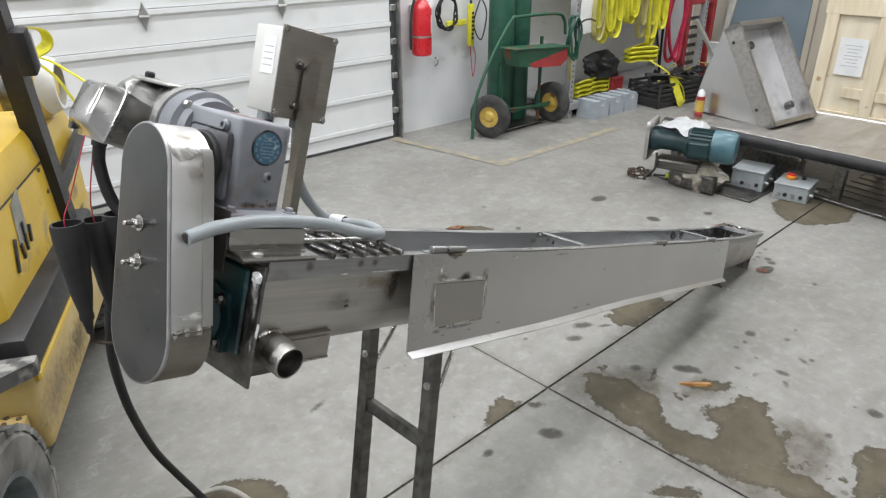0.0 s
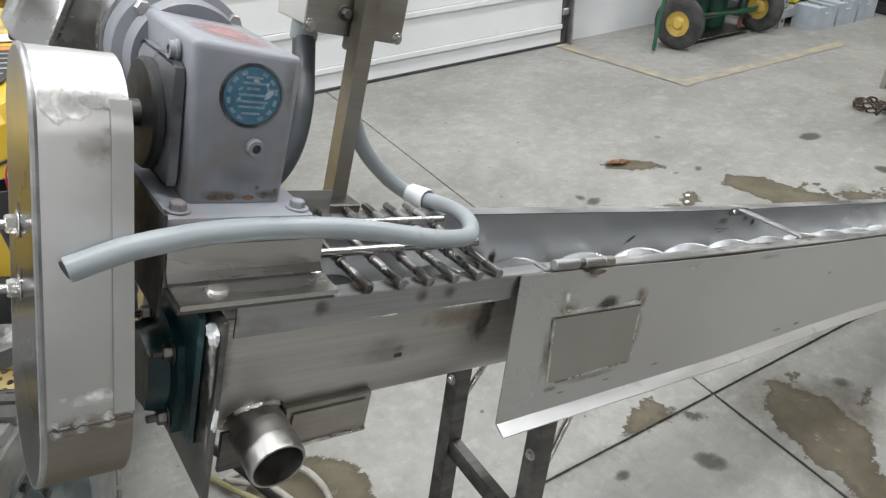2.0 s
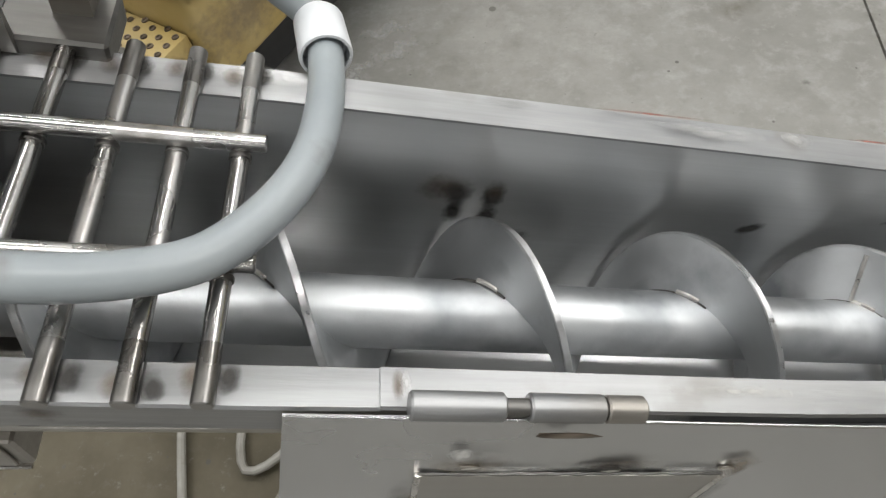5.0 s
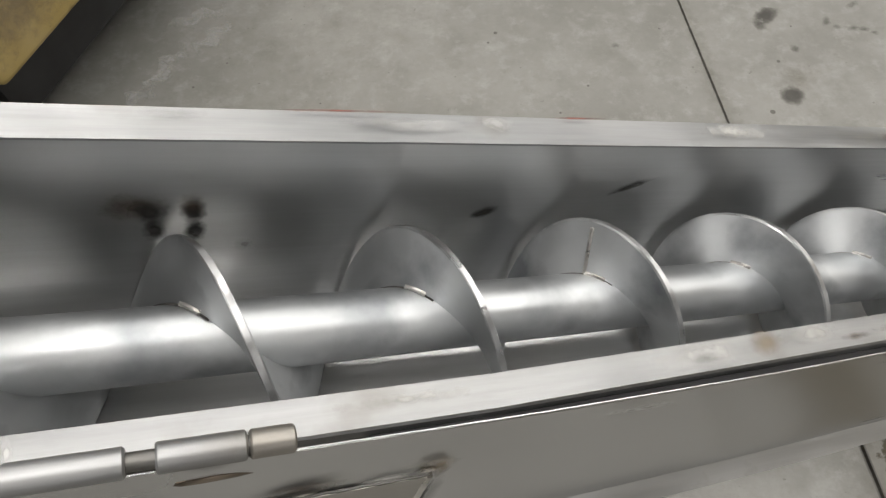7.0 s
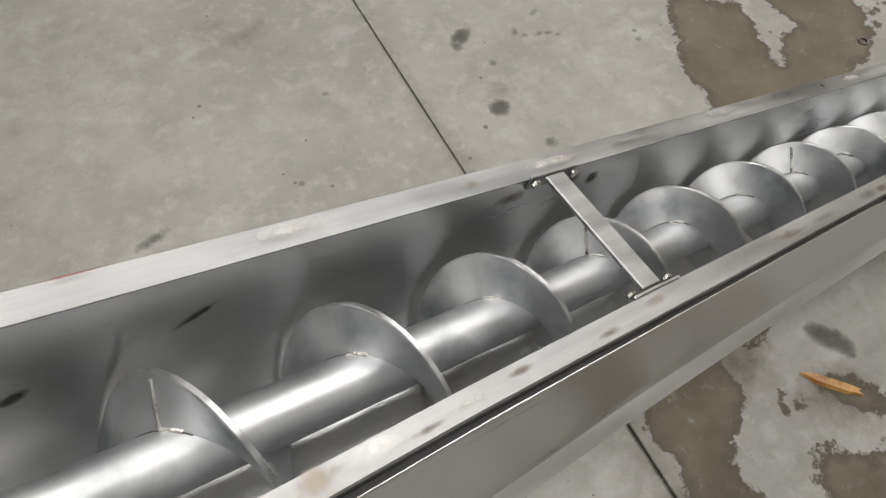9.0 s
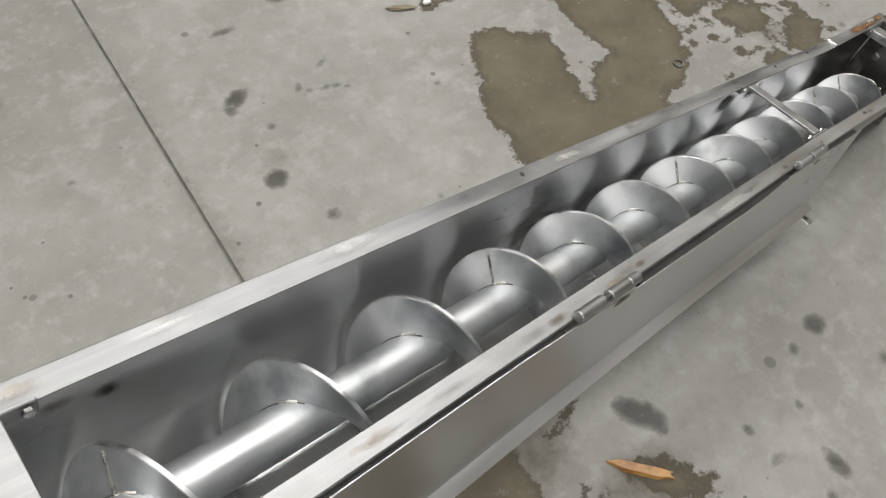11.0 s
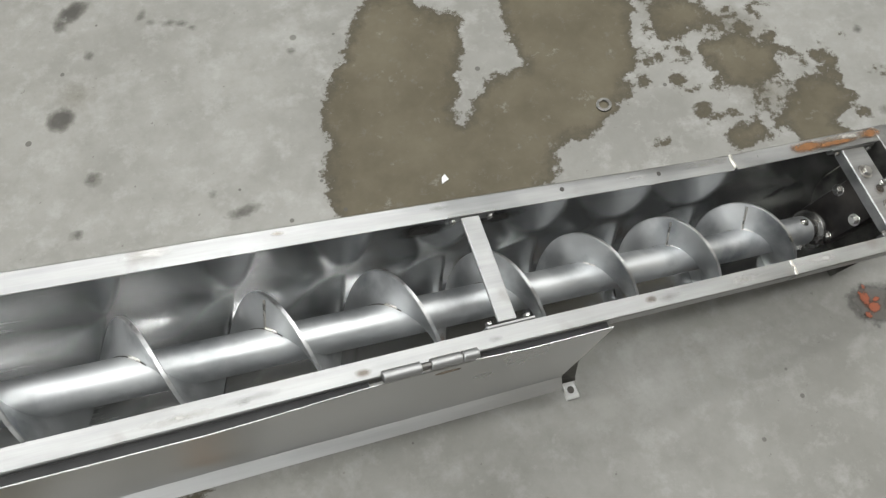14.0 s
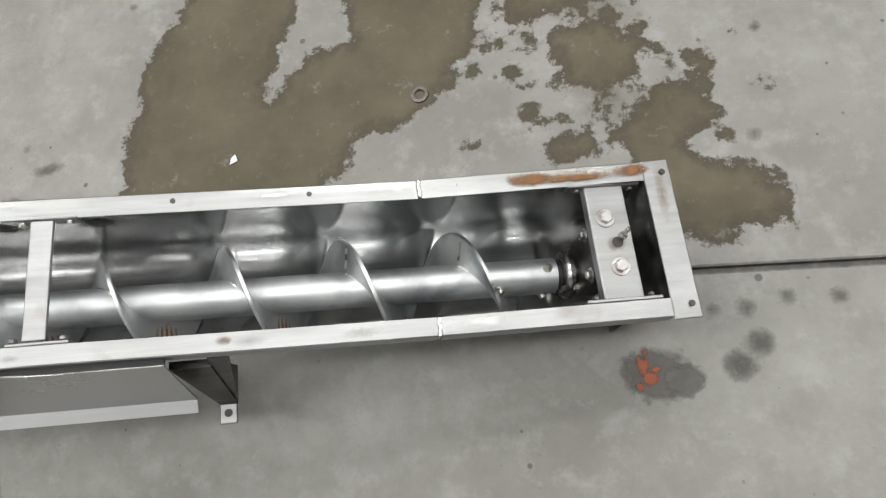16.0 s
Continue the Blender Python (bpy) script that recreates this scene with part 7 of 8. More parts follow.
    bm = bmesh.new()
    for i in range(4):
        for j in range(15):
            x, y = -0.106 + 0.028 * i + (0.012 if j % 2 else 0), 0.068 + 0.034 * j
            lathe((x, y, 0.4405), (x, y, 0.4430), [(0.0085, 0), (0.0075, 1), (0.005, 1), (0.0045, 0.2), (0, 0.2)], 8, bm)
    tagged(part("grip_holes", bm, BURNT, st), kind="stuff")
    smudge("oil_stain", lambda u, v: V(0.15 + 0.3 * u, 0.0070, 0.42 + 0.11 * v), MARK_TAN, ch)
    smudge("oil_stain", lambda u, v: V(0.45 + 0.2 * u, 0.0066, 0.40 + 0.09 * v), MARK_BROWN, ch)
    fe = part("fender", prism([(-0.24, -0.10), (-0.24, 0.45), (-0.50, 0.45), (-0.352, -0.006), (-0.268, -0.102)], lambda u, v, k: V(u, v, 0.728 + 0.037 * k)), CHIPPED_BLACK, r, "chipped black fender plate")
    part("strut", sweep([V(-0.27, 0.03, 0.74), V(-0.19, 0.12, 0.60), V(-0.125, 0.24, 0.40)], [(-0.02, -0.008), (0.02, -0.008), (0.02, 0.008), (-0.02, 0.008)]), BLACK_PAINT, fe)
    part("strut", sweep([V(-0.27, 0.38, 0.74), V(-0.15, 0.38, 0.60), V(-0.05, 0.38, 0.43)], [(-0.02, -0.008), (0.02, -0.008), (0.02, 0.008), (-0.02, 0.008)]), BLACK_PAINT, fe)
    part("dash_panel", box((-0.02, 0.60, 0.52), (0.05, 0.52, 0.20), 0.008), YELLOW_WORN, fe, "worn yellow front panel")
    wheel((-0.352, 0.10, 0.295), 0.295, 0.19, DUSTY_RIM, r, (0, -1, 0), 30)
    wheel((1.305, 0.105, 0.26), 0.26, 0.17, CREAM, r, (0.10, -1, 0), 30)
    wheel((-0.362, 0.815, 0.285), 0.285, 0.19, BLACK_PAINT, r, (0, 1, 0), 30)
    wheel((1.305, 0.80, 0.26), 0.26, 0.17, CREAM, r, (0, 1, 0), 30)


forklift()

r = root("lifting_sling", pose(0.853, 3.177, -0.05), "yellow webbing sling draped over the gas bottle", "sling")
part("loop", band([(-0.12, -0.12, 1.36), (-0.02, -0.14, 1.40), (0.06, -0.12, 1.385), (0.07, -0.10, 1.33), (0.0, -0.11, 1.30), (-0.12, -0.12, 1.31)], 0.05, 0.006), STRAP, r)
part("tail", band([(-0.12, -0.14, 1.30), (-0.02, -0.16, 1.29), (0.05, -0.18, 1.23), (0.085, -0.20, 1.15), (0.11, -0.20, 1.10)], 0.045, 0.006), STRAP, r)
part("strap_end", band([(-0.10, -0.13, 1.31), (0.03, -0.15, 1.29), (0.11, -0.19, 1.23), (0.165, -0.21, 1.175)], 0.035, 0.005), STRAP, r)


# ---- along the far wall ----
def extinguisher():
    r = root("fire_extinguisher", pose(4.13, 4.62, 0.70), "red fire extinguisher with a black hose hung on the wall", "fire extinguisher")
    part("cylinder", lathe((0, 0, 0), (0, 0, 0.46), [(0, 0.0), (0.075, 0.0), (0.084, 0.02), (0.086, 0.06), (0.086, 0.80), (0.075, 0.90), (0.04, 0.97), (0.028, 1), (0, 1)], 32), RED, r)
    part("neck", rod((0, 0, 0.455), (0, 0, 0.50), 0.024, 16, 0.003), ZINC, r)
    part("lever", box((0.03, -0.02, 0.525), (0.13, 0.022, 0.014), 0.003, None, pose(0, 0, 0, 0, -14, 0)), ZINC, r)
    part("carry_handle", box((0.03, -0.02, 0.50), (0.12, 0.022, 0.012), 0.003), ZINC, r)
    part("hose", tube([(-0.02, -0.02, 0.49), (-0.09, -0.03, 0.47), (-0.13, -0.03, 0.36), (-0.14, -0.03, 0.2), (-0.135, -0.02, 0.06)], 0.011, 10), RUBBER, r)
    part("label", prism([(0.0868 * math.cos(a), 0.0868 * math.sin(a)) for a in np.linspace(-1.1, 0.0, 8)] + [(0.0850 * math.cos(a), 0.0850 * math.sin(a)) for a in np.linspace(0.0, -1.1, 8)], lambda u, v, k: V(u, v, 0.18 + 0.15 * k)), PAPER, r, "pale instruction label")
    part("tag", box((0.05, -0.07, 0.42), (0.05, 0.002, 0.06), 0, None, pose(0, 0, 0, 0, 30, 0)), PAPER, r)
    part("band", lathe((0, 0, 0.15), (0, 0, 0.165), [(0.086, 0), (0.0875, 0), (0.0875, 1), (0.086, 1)], 32), ZINC, r)
    part("bracket", box((0, 0.11, 0.25), (0.05, 0.06, 0.3), 0.004), ZINC, r)


extinguisher()

r = root("cable_coil", pose(4.47, 4.70, 1.02), "coiled black cable hung on the wall", "cable")
part("coil", tube([((0.11 + 0.015 * math.sin(i * 1.9)) * math.cos(i * 0.52), -0.03 + 0.02 * math.sin(i * 0.9), (0.14 + 0.015 * math.cos(i * 1.3)) * math.sin(i * 0.52)) for i in range(50)], 0.008, 8, 3), RUBBER, r)
part("hook", rod((0, 0.06, 0.12), (0, -0.06, 0.13), 0.008, 8), ZINC, r)

r = root("hoist_pendant", pose(4.76, 4.67, 0.70), "yellow hoist control pendant hanging on the wall", "pendant")
part("body", box((0, 0, 0.19), (0.055, 0.05, 0.37), 0.012, None, None, 2), STRAP, r)
for i in range(7):
    part("button", rod((0, -0.025, 0.08 + 0.036 * i), (0, -0.034, 0.08 + 0.036 * i), 0.012, 12), RUBBER, r)
part("cable", tube([(0, 0, 0.37), (0, 0.01, 0.5), (0.01, 0.02, 0.75)], 0.011, 8), RUBBER, r)
part("bracket", box((-0.16, 0.02, 0.22), (0.24, 0.03, 0.05), 0.006), STRAP, r)
part("loose_wire", tube([(0.02, 0.02, 0.02), (0.03, 0.02, -0.1), (0.06, 0.02, -0.28), (0.09, 0.02, -0.1), (0.03, 0.02, 0.05)], 0.004, 6), RED_WIRE, r)
part("loose_cable", tube([(0.08, 0.03, 0.5), (0.20, 0.0, 0.3), (0.14, 0.0, 0.05), (0.06, 0.02, 0.2), (0.16, 0.02, 0.45), (0.22, 0.02, 0.6)], 0.006, 6), RUBBER, r)

r = root("wall_hook", pose(4.40, 4.755, 0.60), "small grey hook on the wall", "hook")
part("hook", tube([(0, 0, 0.03), (0, -0.03, 0.03), (0.0, -0.04, 0.0), (0.0, -0.02, -0.03), (0, 0, -0.04)], 0.006, 8), ZINC, r)


def gas_cart():
    r = root("cylinder_cart", pose(4.92, 4.14, 0), "green two-wheeled welding gas cart with a rusty tool tray", "cart")
    for x, ax in ((-0.42, (-1, -0.35, 0)), (0.42, (-1, -0.1, 0))):
        w = part("wheel", lathe(V(x, 0, 0.19) - Vector(ax).normalized() * 0.04, V(x, 0, 0.19) + Vector(ax).normalized() * 0.04, [(0.09, 0.1), (0.125, 0.0), (0.165, 0.05), (0.187, 0.25), (0.187, 0.75), (0.165, 0.95), (0.125, 1.0), (0.09, 0.9)], 40), CART_TYRE, r, "dusty black pneumatic tyre")
        part("hub", lathe(V(x, 0, 0.19) - Vector(ax).normalized() * 0.03, V(x, 0, 0.19) + Vector(ax).normalized() * 0.036, [(0, 0), (0.10, 0.0), (0.115, 0.1), (0.115, 0.9), (0.095, 0.8), (0.05, 0.7), (0.03, 1.0), (0, 1)], 32), HUB_YELLOW, w, "dull yellow wheel hub")
    part("axle", rod((-0.4, 0, 0.19), (0.42, 0, 0.19), 0.012, 10), GREEN_CART, r)
    part("foot_plate", box((0.02, 0.16, 0.03), (0.62, 0.34, 0.012), 0.003), STEEL_DARK, r)
    part("handle", tube([(-0.62, 0.02, 0.02), (-0.58, 0.02, 0.36), (-0.42, 0.0, 0.70), (-0.20, 0.0, 0.97), (-0.10, 0.0, 1.0), (0.40, 0.0, 0.99), (0.52, 0.0, 0.93), (0.55, 0.0, 0.80)], 0.014, 10), GREEN_CART, r, "bent green tube handle")
    for x in (-0.24, 0.28):
        part("upright", rod((x, 0.05, 0.03), (x, 0.05, 0.80), 0.016, 10), GREEN_CART, r)
    part("cross_tube", rod((-0.2, -0.01, 0.22), (0.34, -0.01, 0.17), 0.012, 10), GREEN_CART, r)
    part("back_bar", rod((-0.3, 0.05, 0.62), (0.3, 0.05, 0.62), 0.012, 10), GREEN_CART, r)
    tr = part("tool_tray", prism([(-0.30, 0.74), (0.42, 0.74), (0.40, 0.64), (0.30, 0.58), (-0.24, 0.60)], lambda u, v, k: V(u, -0.16 + 0.17 * k, v - 0.06 * u)), GREEN_CART, r, "chipped green and rust-red tool tray")
    part("tray_lid", box((0.04, -0.08, 0.745), (0.74, 0.2, 0.012), 0.003, None, pose(0, 0, 0, 0, 3.4, 0)), GREEN_CART, tr)
    part("rust_panel", prism([(-0.12, 0.62), (0.38, 0.72), (0.40, 0.63), (0.30, 0.575), (-0.06, 0.585)], lambda u, v, k: V(u, -0.164 + 0.003 * k, v - 0.05 * u)), RED_FRAME, tr)


gas_cart()


def cylinder(x, y, h, rad, lean):
    r = root("gas_cylinder", pose(x, y, 0.036, 0, lean, 0), "dark green compressed gas cylinder chained in the cart", "gas cylinder", "gas cylinders")
    part("body", lathe((0, 0, 0), (0, 0, h), [(0, 0.004), (rad * 0.9, 0), (rad, 0.015), (rad, 0.84), (rad * 0.85, 0.91), (rad * 0.45, 0.965), (rad * 0.32, 0.97), (rad * 0.32, 1), (0, 1)], 36), GREEN, r)
    part("cap", lathe((0, 0, h), (0, 0, h + 0.12), [(rad * 0.36, 0), (rad * 0.36, 0.7), (rad * 0.2, 1), (0, 1)], 20), ZINC, r)


cylinder(4.84, 4.36, 1.28, 0.115, 0)
cylinder(5.10, 4.40, 1.34, 0.115, 0)

r = root("welding_hose", pose(5.42, 4.08, 0), "dark green welding hose coiled on the cart handle", "hose")
part("hose", tube([(0.03 + 0.06 * math.sin(i * 0.7) + 0.02 * math.sin(i * 1.7), -0.06 + 0.03 * math.cos(i * 1.1), 0.78 + 0.19 * math.cos(i * 0.7)) for i in range(40)], 0.010, 8, 3), GREEN, r)
part("torch", tube([(0.02, -0.08, 0.85), (0.12, -0.08, 0.92), (0.22, -0.09, 0.93), (0.28, -0.1, 0.91)], 0.008, 8), RUBBER, r)
part("strap", band([(-0.02, -0.06, 0.7), (-0.01, -0.07, 0.55), (0.0, -0.07, 0.40)], 0.03, 0.006), STRAP_OLD, r)


def rack():
    r = root("storage_rack", pose(6.5, 4.42, 0), "grey slotted-angle storage rack along the wall", "rack")
    for x, y in ((-0.95, -0.32), (-0.95, 0.28), (1.45, -0.32), (1.45, 0.28)):
        up = part("upright", prism([(0, 0), (0.06, 0), (0.06, 0.005), (0.005, 0.005), (0.005, 0.06), (0, 0.06)], lambda u, v, k, x=x, y=y: V(x + u, y + v, 2.2 * k)), RACK_GREY, r, "slotted grey upright")
        bm = bmesh.new()
        for i in range(40):
            rod((x + 0.03, y - 0.001, 0.05 + 0.05 * i), (x + 0.03, y - 0.0022, 0.05 + 0.05 * i), 0.010, 8, 0, bm)
        tagged(part("slots", bm, DARK_TRIM, up), kind="stuff")
    for z in (0.13, 1.35):
        part("shelf", box((0.25, 0.0, z), (2.42, 0.60, 0.03), 0.004), RACK_GREY, r)
        part("beam", box((0.25, -0.325, z - 0.02), (2.40, 0.02, 0.07), 0.004), RACK_GREY, r)


rack()


def sling(x, y, z, drop, wide, mat, seed, spread=0.06):
    rnd = random.Random(seed)
    r = root("webbing_sling", pose(x, y, z), "webbing sling hanging in a long loop from the rack" if mat is STRAP else "faded olive webbing sling hanging from the rack", "sling", "hanging slings")
    for k in range(3):
        d, s = drop * rnd.uniform(0.75, 1.05), spread * rnd.uniform(0.7, 1.4)
        o = rnd.uniform(-0.05, 0.05)
        part("loop", band([(o - s * 0.2, 0.01 * k, 0), (o - s, 0.015 * k - 0.02, -d * 0.5), (o - s * 0.8, 0.015 * k - 0.03, -d * 0.92), (o, 0.015 * k - 0.03, -d), (o + s * 0.8, 0.015 * k - 0.03, -d * 0.9), (o + s, 0.015 * k - 0.02, -d * 0.5), (o + s * 0.2, 0.01 * k, 0)], wide, 0.006, 5), mat, r)
    return r


for i, (x, drop, wide, mat) in enumerate(((5.86, 0.62, 0.05, STRAP_OLD), (6.00, 0.70, 0.05, STRAP), (6.16, 0.60, 0.06, STRAP), (6.42, 0.55, 0.07, STRAP), (6.60, 0.66, 0.05, STRAP_OLD), (6.76, 0.74, 0.05, STRAP), (6.95, 0.62, 0.06, STRAP))):
    sling(x, 4.08, 1.34, drop, wide, mat, i)
r = root("red_air_hose", pose(7.30, 4.10, 1.34), "red air hose hanging in loops from the rack", "hose")
pts = []
for i in range(60):
    a = i * 0.5
    pts.append(((0.16 + 0.03 * math.sin(i * 0.37)) * math.sin(a) + 0.04 * math.sin(i * 0.21), -0.03 + 0.03 * math.sin(i * 0.8), -0.48 - (0.46 + 0.06 * math.sin(i * 0.53)) * math.cos(a)))
part("hose", tube(pts, 0.013, 8, 4), RED_HOSE, r)
r = root("black_air_hose", pose(7.12, 4.16, 1.34), "black hose hanging in loops behind the red one", "hose")
part("hose", tube([(0.13 * math.sin(i * 0.5 + 1), 0.02 * math.sin(i), -0.58 - (0.56 + 0.05 * math.sin(i)) * math.cos(i * 0.5)) for i in range(40)], 0.013, 8, 4), RUBBER, r)

r = root("paper_notice", pose(5.66, 4.085, 0.80), "white paper notice fixed to the rack", "paper")
part("sheet", box((0.06, 0, 0.22), (0.23, 0.002, 0.46)), PAPER, r)


def weight_block(x):
    r = root("test_weight", pose(x, 4.0, 0), "grey cast test weight with a gripping notch", "weight", "grey weights")
    part("block", prism([(-0.11, 0), (0.11, 0), (0.11, 0.14), (0.075, 0.175), (0.04, 0.175), (0.04, 0.12), (-0.03, 0.12), (-0.03, 0.175), (-0.11, 0.175)], lambda u, v, k: V(u, -0.12 + 0.22 * k, v)), BLOCK_GREY, r)
    part("lifting_bar", rod((-0.035, -0.02, 0.155), (0.045, -0.02, 0.155), 0.012, 10), STEEL_DARK, r)
    return r


b0 = weight_block(5.80)
for x in (6.05, 6.30):
    copy_thing(b0, pose(x, 4.0, 0))


def strap_pack(x, y, z, s, rz, mat, label):
    r = root("strap_bundle", pose(x, y, z, 0, 0, rz), label, "strap bundle", "strap bundles")
    for k in range(3):
        part("fold", band([(-s, 0, 0.02 + 0.045 * k), (-s * 0.3, 0.01, 0.03 + 0.045 * k), (s * 0.6, 0, 0.022 + 0.045 * k), (s, 0.0, 0.035 + 0.045 * k), (s * 0.6, 0.01, 0.05 + 0.045 * k), (-s * 0.9, 0, 0.048 + 0.045 * k)], 0.10, 0.012), mat, r)


strap_pack(5.86, 4.2, 0.145, 0.13, 5, STRAP, "bright yellow strap bundle folded on the low shelf")
strap_pack(6.16, 4.22, 0.145, 0.12, -8, STRAP, "bright yellow strap bundle beside a red box")
strap_pack(6.68, 4.15, 0.42, 0.20, 12, STRAP, "bright yellow folded strap on top of the bin")
strap_pack(6.60, 4.02, 0.42, 0.17, -20, STRAP, "bright yellow folded strap leaning over the bin edge")
r = root("red_box", pose(6.40, 4.2, 0.145), "small red plastic box on the shelf", "box")
part("body", box((0, 0, 0.06), (0.2, 0.14, 0.12), 0.01), RED_FRAME, r)
part("lid", box((0, 0, 0.125), (0.21, 0.15, 0.015), 0.004), RED_FRAME, r)
r = root("grey_bag", pose(6.25, 4.25, 0.30), "dark grey bundle lying on the straps", "bag")
part("sack", blob((0, 0, 0.10), (0.22, 0.14, 0.13), 4, 0.5, 2.2, 3), BLACK_PAINT, r)


def crate(x, y, rz):
    r = root("plastic_crate", pose(x, y, 0, 0, 0, rz), "black slatted plastic crate full of old straps", "crate", "black crates")
    for sx, sy, lx, ly in ((0, -0.2, 0.6, 0.012), (0, 0.2, 0.6, 0.012), (-0.3, 0, 0.012, 0.4), (0.3, 0, 0.012, 0.4)):
        for k in range(5):
            part("slat", box((sx, sy, 0.03 + 0.05 * k), (lx, ly, 0.03), 0.003), CRATE_BLACK, r)
    for sx in (-0.3, 0, 0.3):
        for sy in (-0.2, 0.2):
            part("post", box((sx, sy, 0.125), (0.025, 0.025, 0.25), 0.003), CRATE_BLACK, r)
    part("base", box((0, 0, 0.012), (0.6, 0.4, 0.02)), CRATE_BLACK, r)
    return r


crate(6.85, 3.86, -8)
crate(7.55, 3.80, 6)
rnd = random.Random(5)
for k in range(7):
    r = root("old_strap", pose(6.7 + 0.16 * k, 3.85 + rnd.uniform(-0.08, 0.08), 0.22), "old strap heaped in the crate", "strap", "straps in crates")
    part("strap", band([(rnd.uniform(-0.2, 0.2), rnd.uniform(-0.12, 0.12), rnd.uniform(-0.02, 0.12)) for _ in range(6)], 0.05, 0.006), rnd.choice((STRAP_OLD, BLACK_PAINT, STRAP_OLD, RUBBER)), r)
r = root("yellow_strap", pose(6.65, 3.72, 0), "yellow strap trailing over the crate to the floor", "strap")
part("strap", band([(-0.05, 0.2, 0.46), (0.05, 0.05, 0.36), (0.16, -0.08, 0.22), (0.22, -0.10, 0.06), (0.16, -0.12, 0.02), (0.12, -0.1, 0.10), (0.08, -0.02, 0.30)], 0.075, 0.007), STRAP, r)


def red_frame():
    r = root("red_stand", pose(7.75, 4.15, 0), "red painted steel stand behind the crates", "stand")
    for x in (-0.1, 0.45):
        part("post", box((x, 0, 0.55), (0.07, 0.07, 1.1), 0.006), RED_FRAME, r)
    for z in (0.10, 0.95):
        part("rail", box((0.17, 0, z), (0.62, 0.06, 0.08), 0.006), RED_FRAME, r)
    for i in range(6):
        part("slat", box((0.17, 0.04, 0.25 + 0.1 * i), (0.5, 0.02, 0.04), 0.003), STEEL_DARK, r)


red_frame()

r = root("folding_trestle", pose(6.9, 3.35, 0), "light grey folding trestle leaning in the corner", "trestle")
for a, b in (((0.0, 0.0, 0.45), (0.1, -0.05, 1.15)), ((0.0, 0.0, 0.5), (0.0, 0.28, 0.86)), ((0.0, 0.04, 0.5), (0.05, 0.16, 0.0)), ((0, -0.02, 0.45), (0.05, -0.14, 0.0))):
    part("limb", sweep([V(*a), V(*b)], [(-0.025, -0.012), (0.025, -0.012), (0.025, 0.012), (-0.025, 0.012)]), ZINC, r)
part("plate", box((0, 0.02, 0.56), (0.03, 0.16, 0.22), 0.01), RACK_GREY, r)

# ---- east end ----
dr = tagged(new("door_2"), "closed blue-grey steel door with a lever handle", "door", kind="structure")
part("leaf", box((8.875, 3.76, 1.04), (0.045, 0.92, 2.08), 0.004), DOOR_GREY, dr)
part("frame", box((8.88, 4.26, 1.06), (0.06, 0.07, 2.12), 0.004), SIDING, dr)
part("frame", box((8.88, 3.26, 1.06), (0.06, 0.07, 2.12), 0.004), SIDING, dr)
part("frame", box((8.88, 3.76, 2.15), (0.06, 1.07, 0.07), 0.004), SIDING, dr)
part("handle", tube([(8.85, 3.36, 1.0), (8.81, 3.36, 1.0), (8.80, 3.40, 1.0), (8.80, 3.47, 1.0)], 0.010, 8), ZINC, dr)


def crate_wall():
    r = root("wooden_crate", pose(7.25, 1.55, 0), "large pale plywood shipping crate with pine battens", "crate")
    part("panel", box((0.03, 0, 0.62), (0.02, 2.0, 1.24)), PLYWOOD, r)
    part("side", box((0.62, 0.99, 0.62), (1.2, 0.02, 1.24)), PLYWOOD, r)
    part("side", box((0.62, -0.99, 0.62), (1.2, 0.02, 1.24)), PLYWOOD, r)
    part("back", box((1.23, 0, 0.62), (0.02, 2.0, 1.24)), PLYWOOD, r)
    part("top", box((0.63, 0, 1.25), (1.22, 2.0, 0.02)), PLYWOOD, r)
    for z, h in ((0.06, 0.12), (1.05, 0.14)):
        part("batten", box((0.0, 0, z), (0.04, 2.0, h), 0.003), PINE, r)
    for y in (0.93, 0.48, -0.1, -0.93):
        part("batten", box((0.0, y, 0.55), (0.038, 0.11, 0.86), 0.003), PINE, r)
    ds = part("document", box((-0.004, 0.70, 0.62), (0.003, 0.24, 0.33)), PAPER, r, "white paper document stapled to the crate")
    for i in range(7):
        part("print_bar", box((-0.006, 0.70 - 0.01 * (i % 2), 0.72 - 0.03 * i), (0.001, 0.15 - 0.03 * (i % 3), 0.005)), BLOCK_GREY, ds)
    part("knot_board", box((0.008, 0.36, 0.30), (0.03, 0.7, 0.09), 0.003), PINE, r)


crate_wall()


def hopper_table():
    r = root("machine_table", pose(5.0, 2.75, 0), "long stainless machine bed with a rounded dark side rail", "machine bed")
    x1, y1 = 1.08, -2.6
    part("deck", box((x1 / 2 + 0.03, y1 / 2, 0.345), (x1 - 0.06, -y1, 0.012), 0.002), SHELL, r, "flat stainless deck")
    part("side_rail", tube([(0.02, 0, 0.315), (0.02, y1 * 0.5, 0.315), (0.02, y1, 0.315)], 0.042, 16, 3), RUBBER, r, "rounded dark side rail")
    part("far_rail", tube([(x1, 0, 0.335), (x1, y1, 0.335)], 0.025, 12, 2), STEEL, r)
    part("skirt", box((0.03, y1 / 2, 0.285), (0.01, -y1, 0.06)), STEEL_DARK, r)
    for x in (0.08, x1 - 0.08):
        for y in (-0.1, -1.3, -2.5):
            part("leg", box((x, y, 0.165), (0.06, 0.06, 0.33), 0.004), STEEL_DARK, r)
    for y in (-0.6, -1.05):
        part("latch", box((0.0, y, 0.262), (0.03, 0.03, 0.02), 0.003), STEEL_DARK, r)


hopper_table()


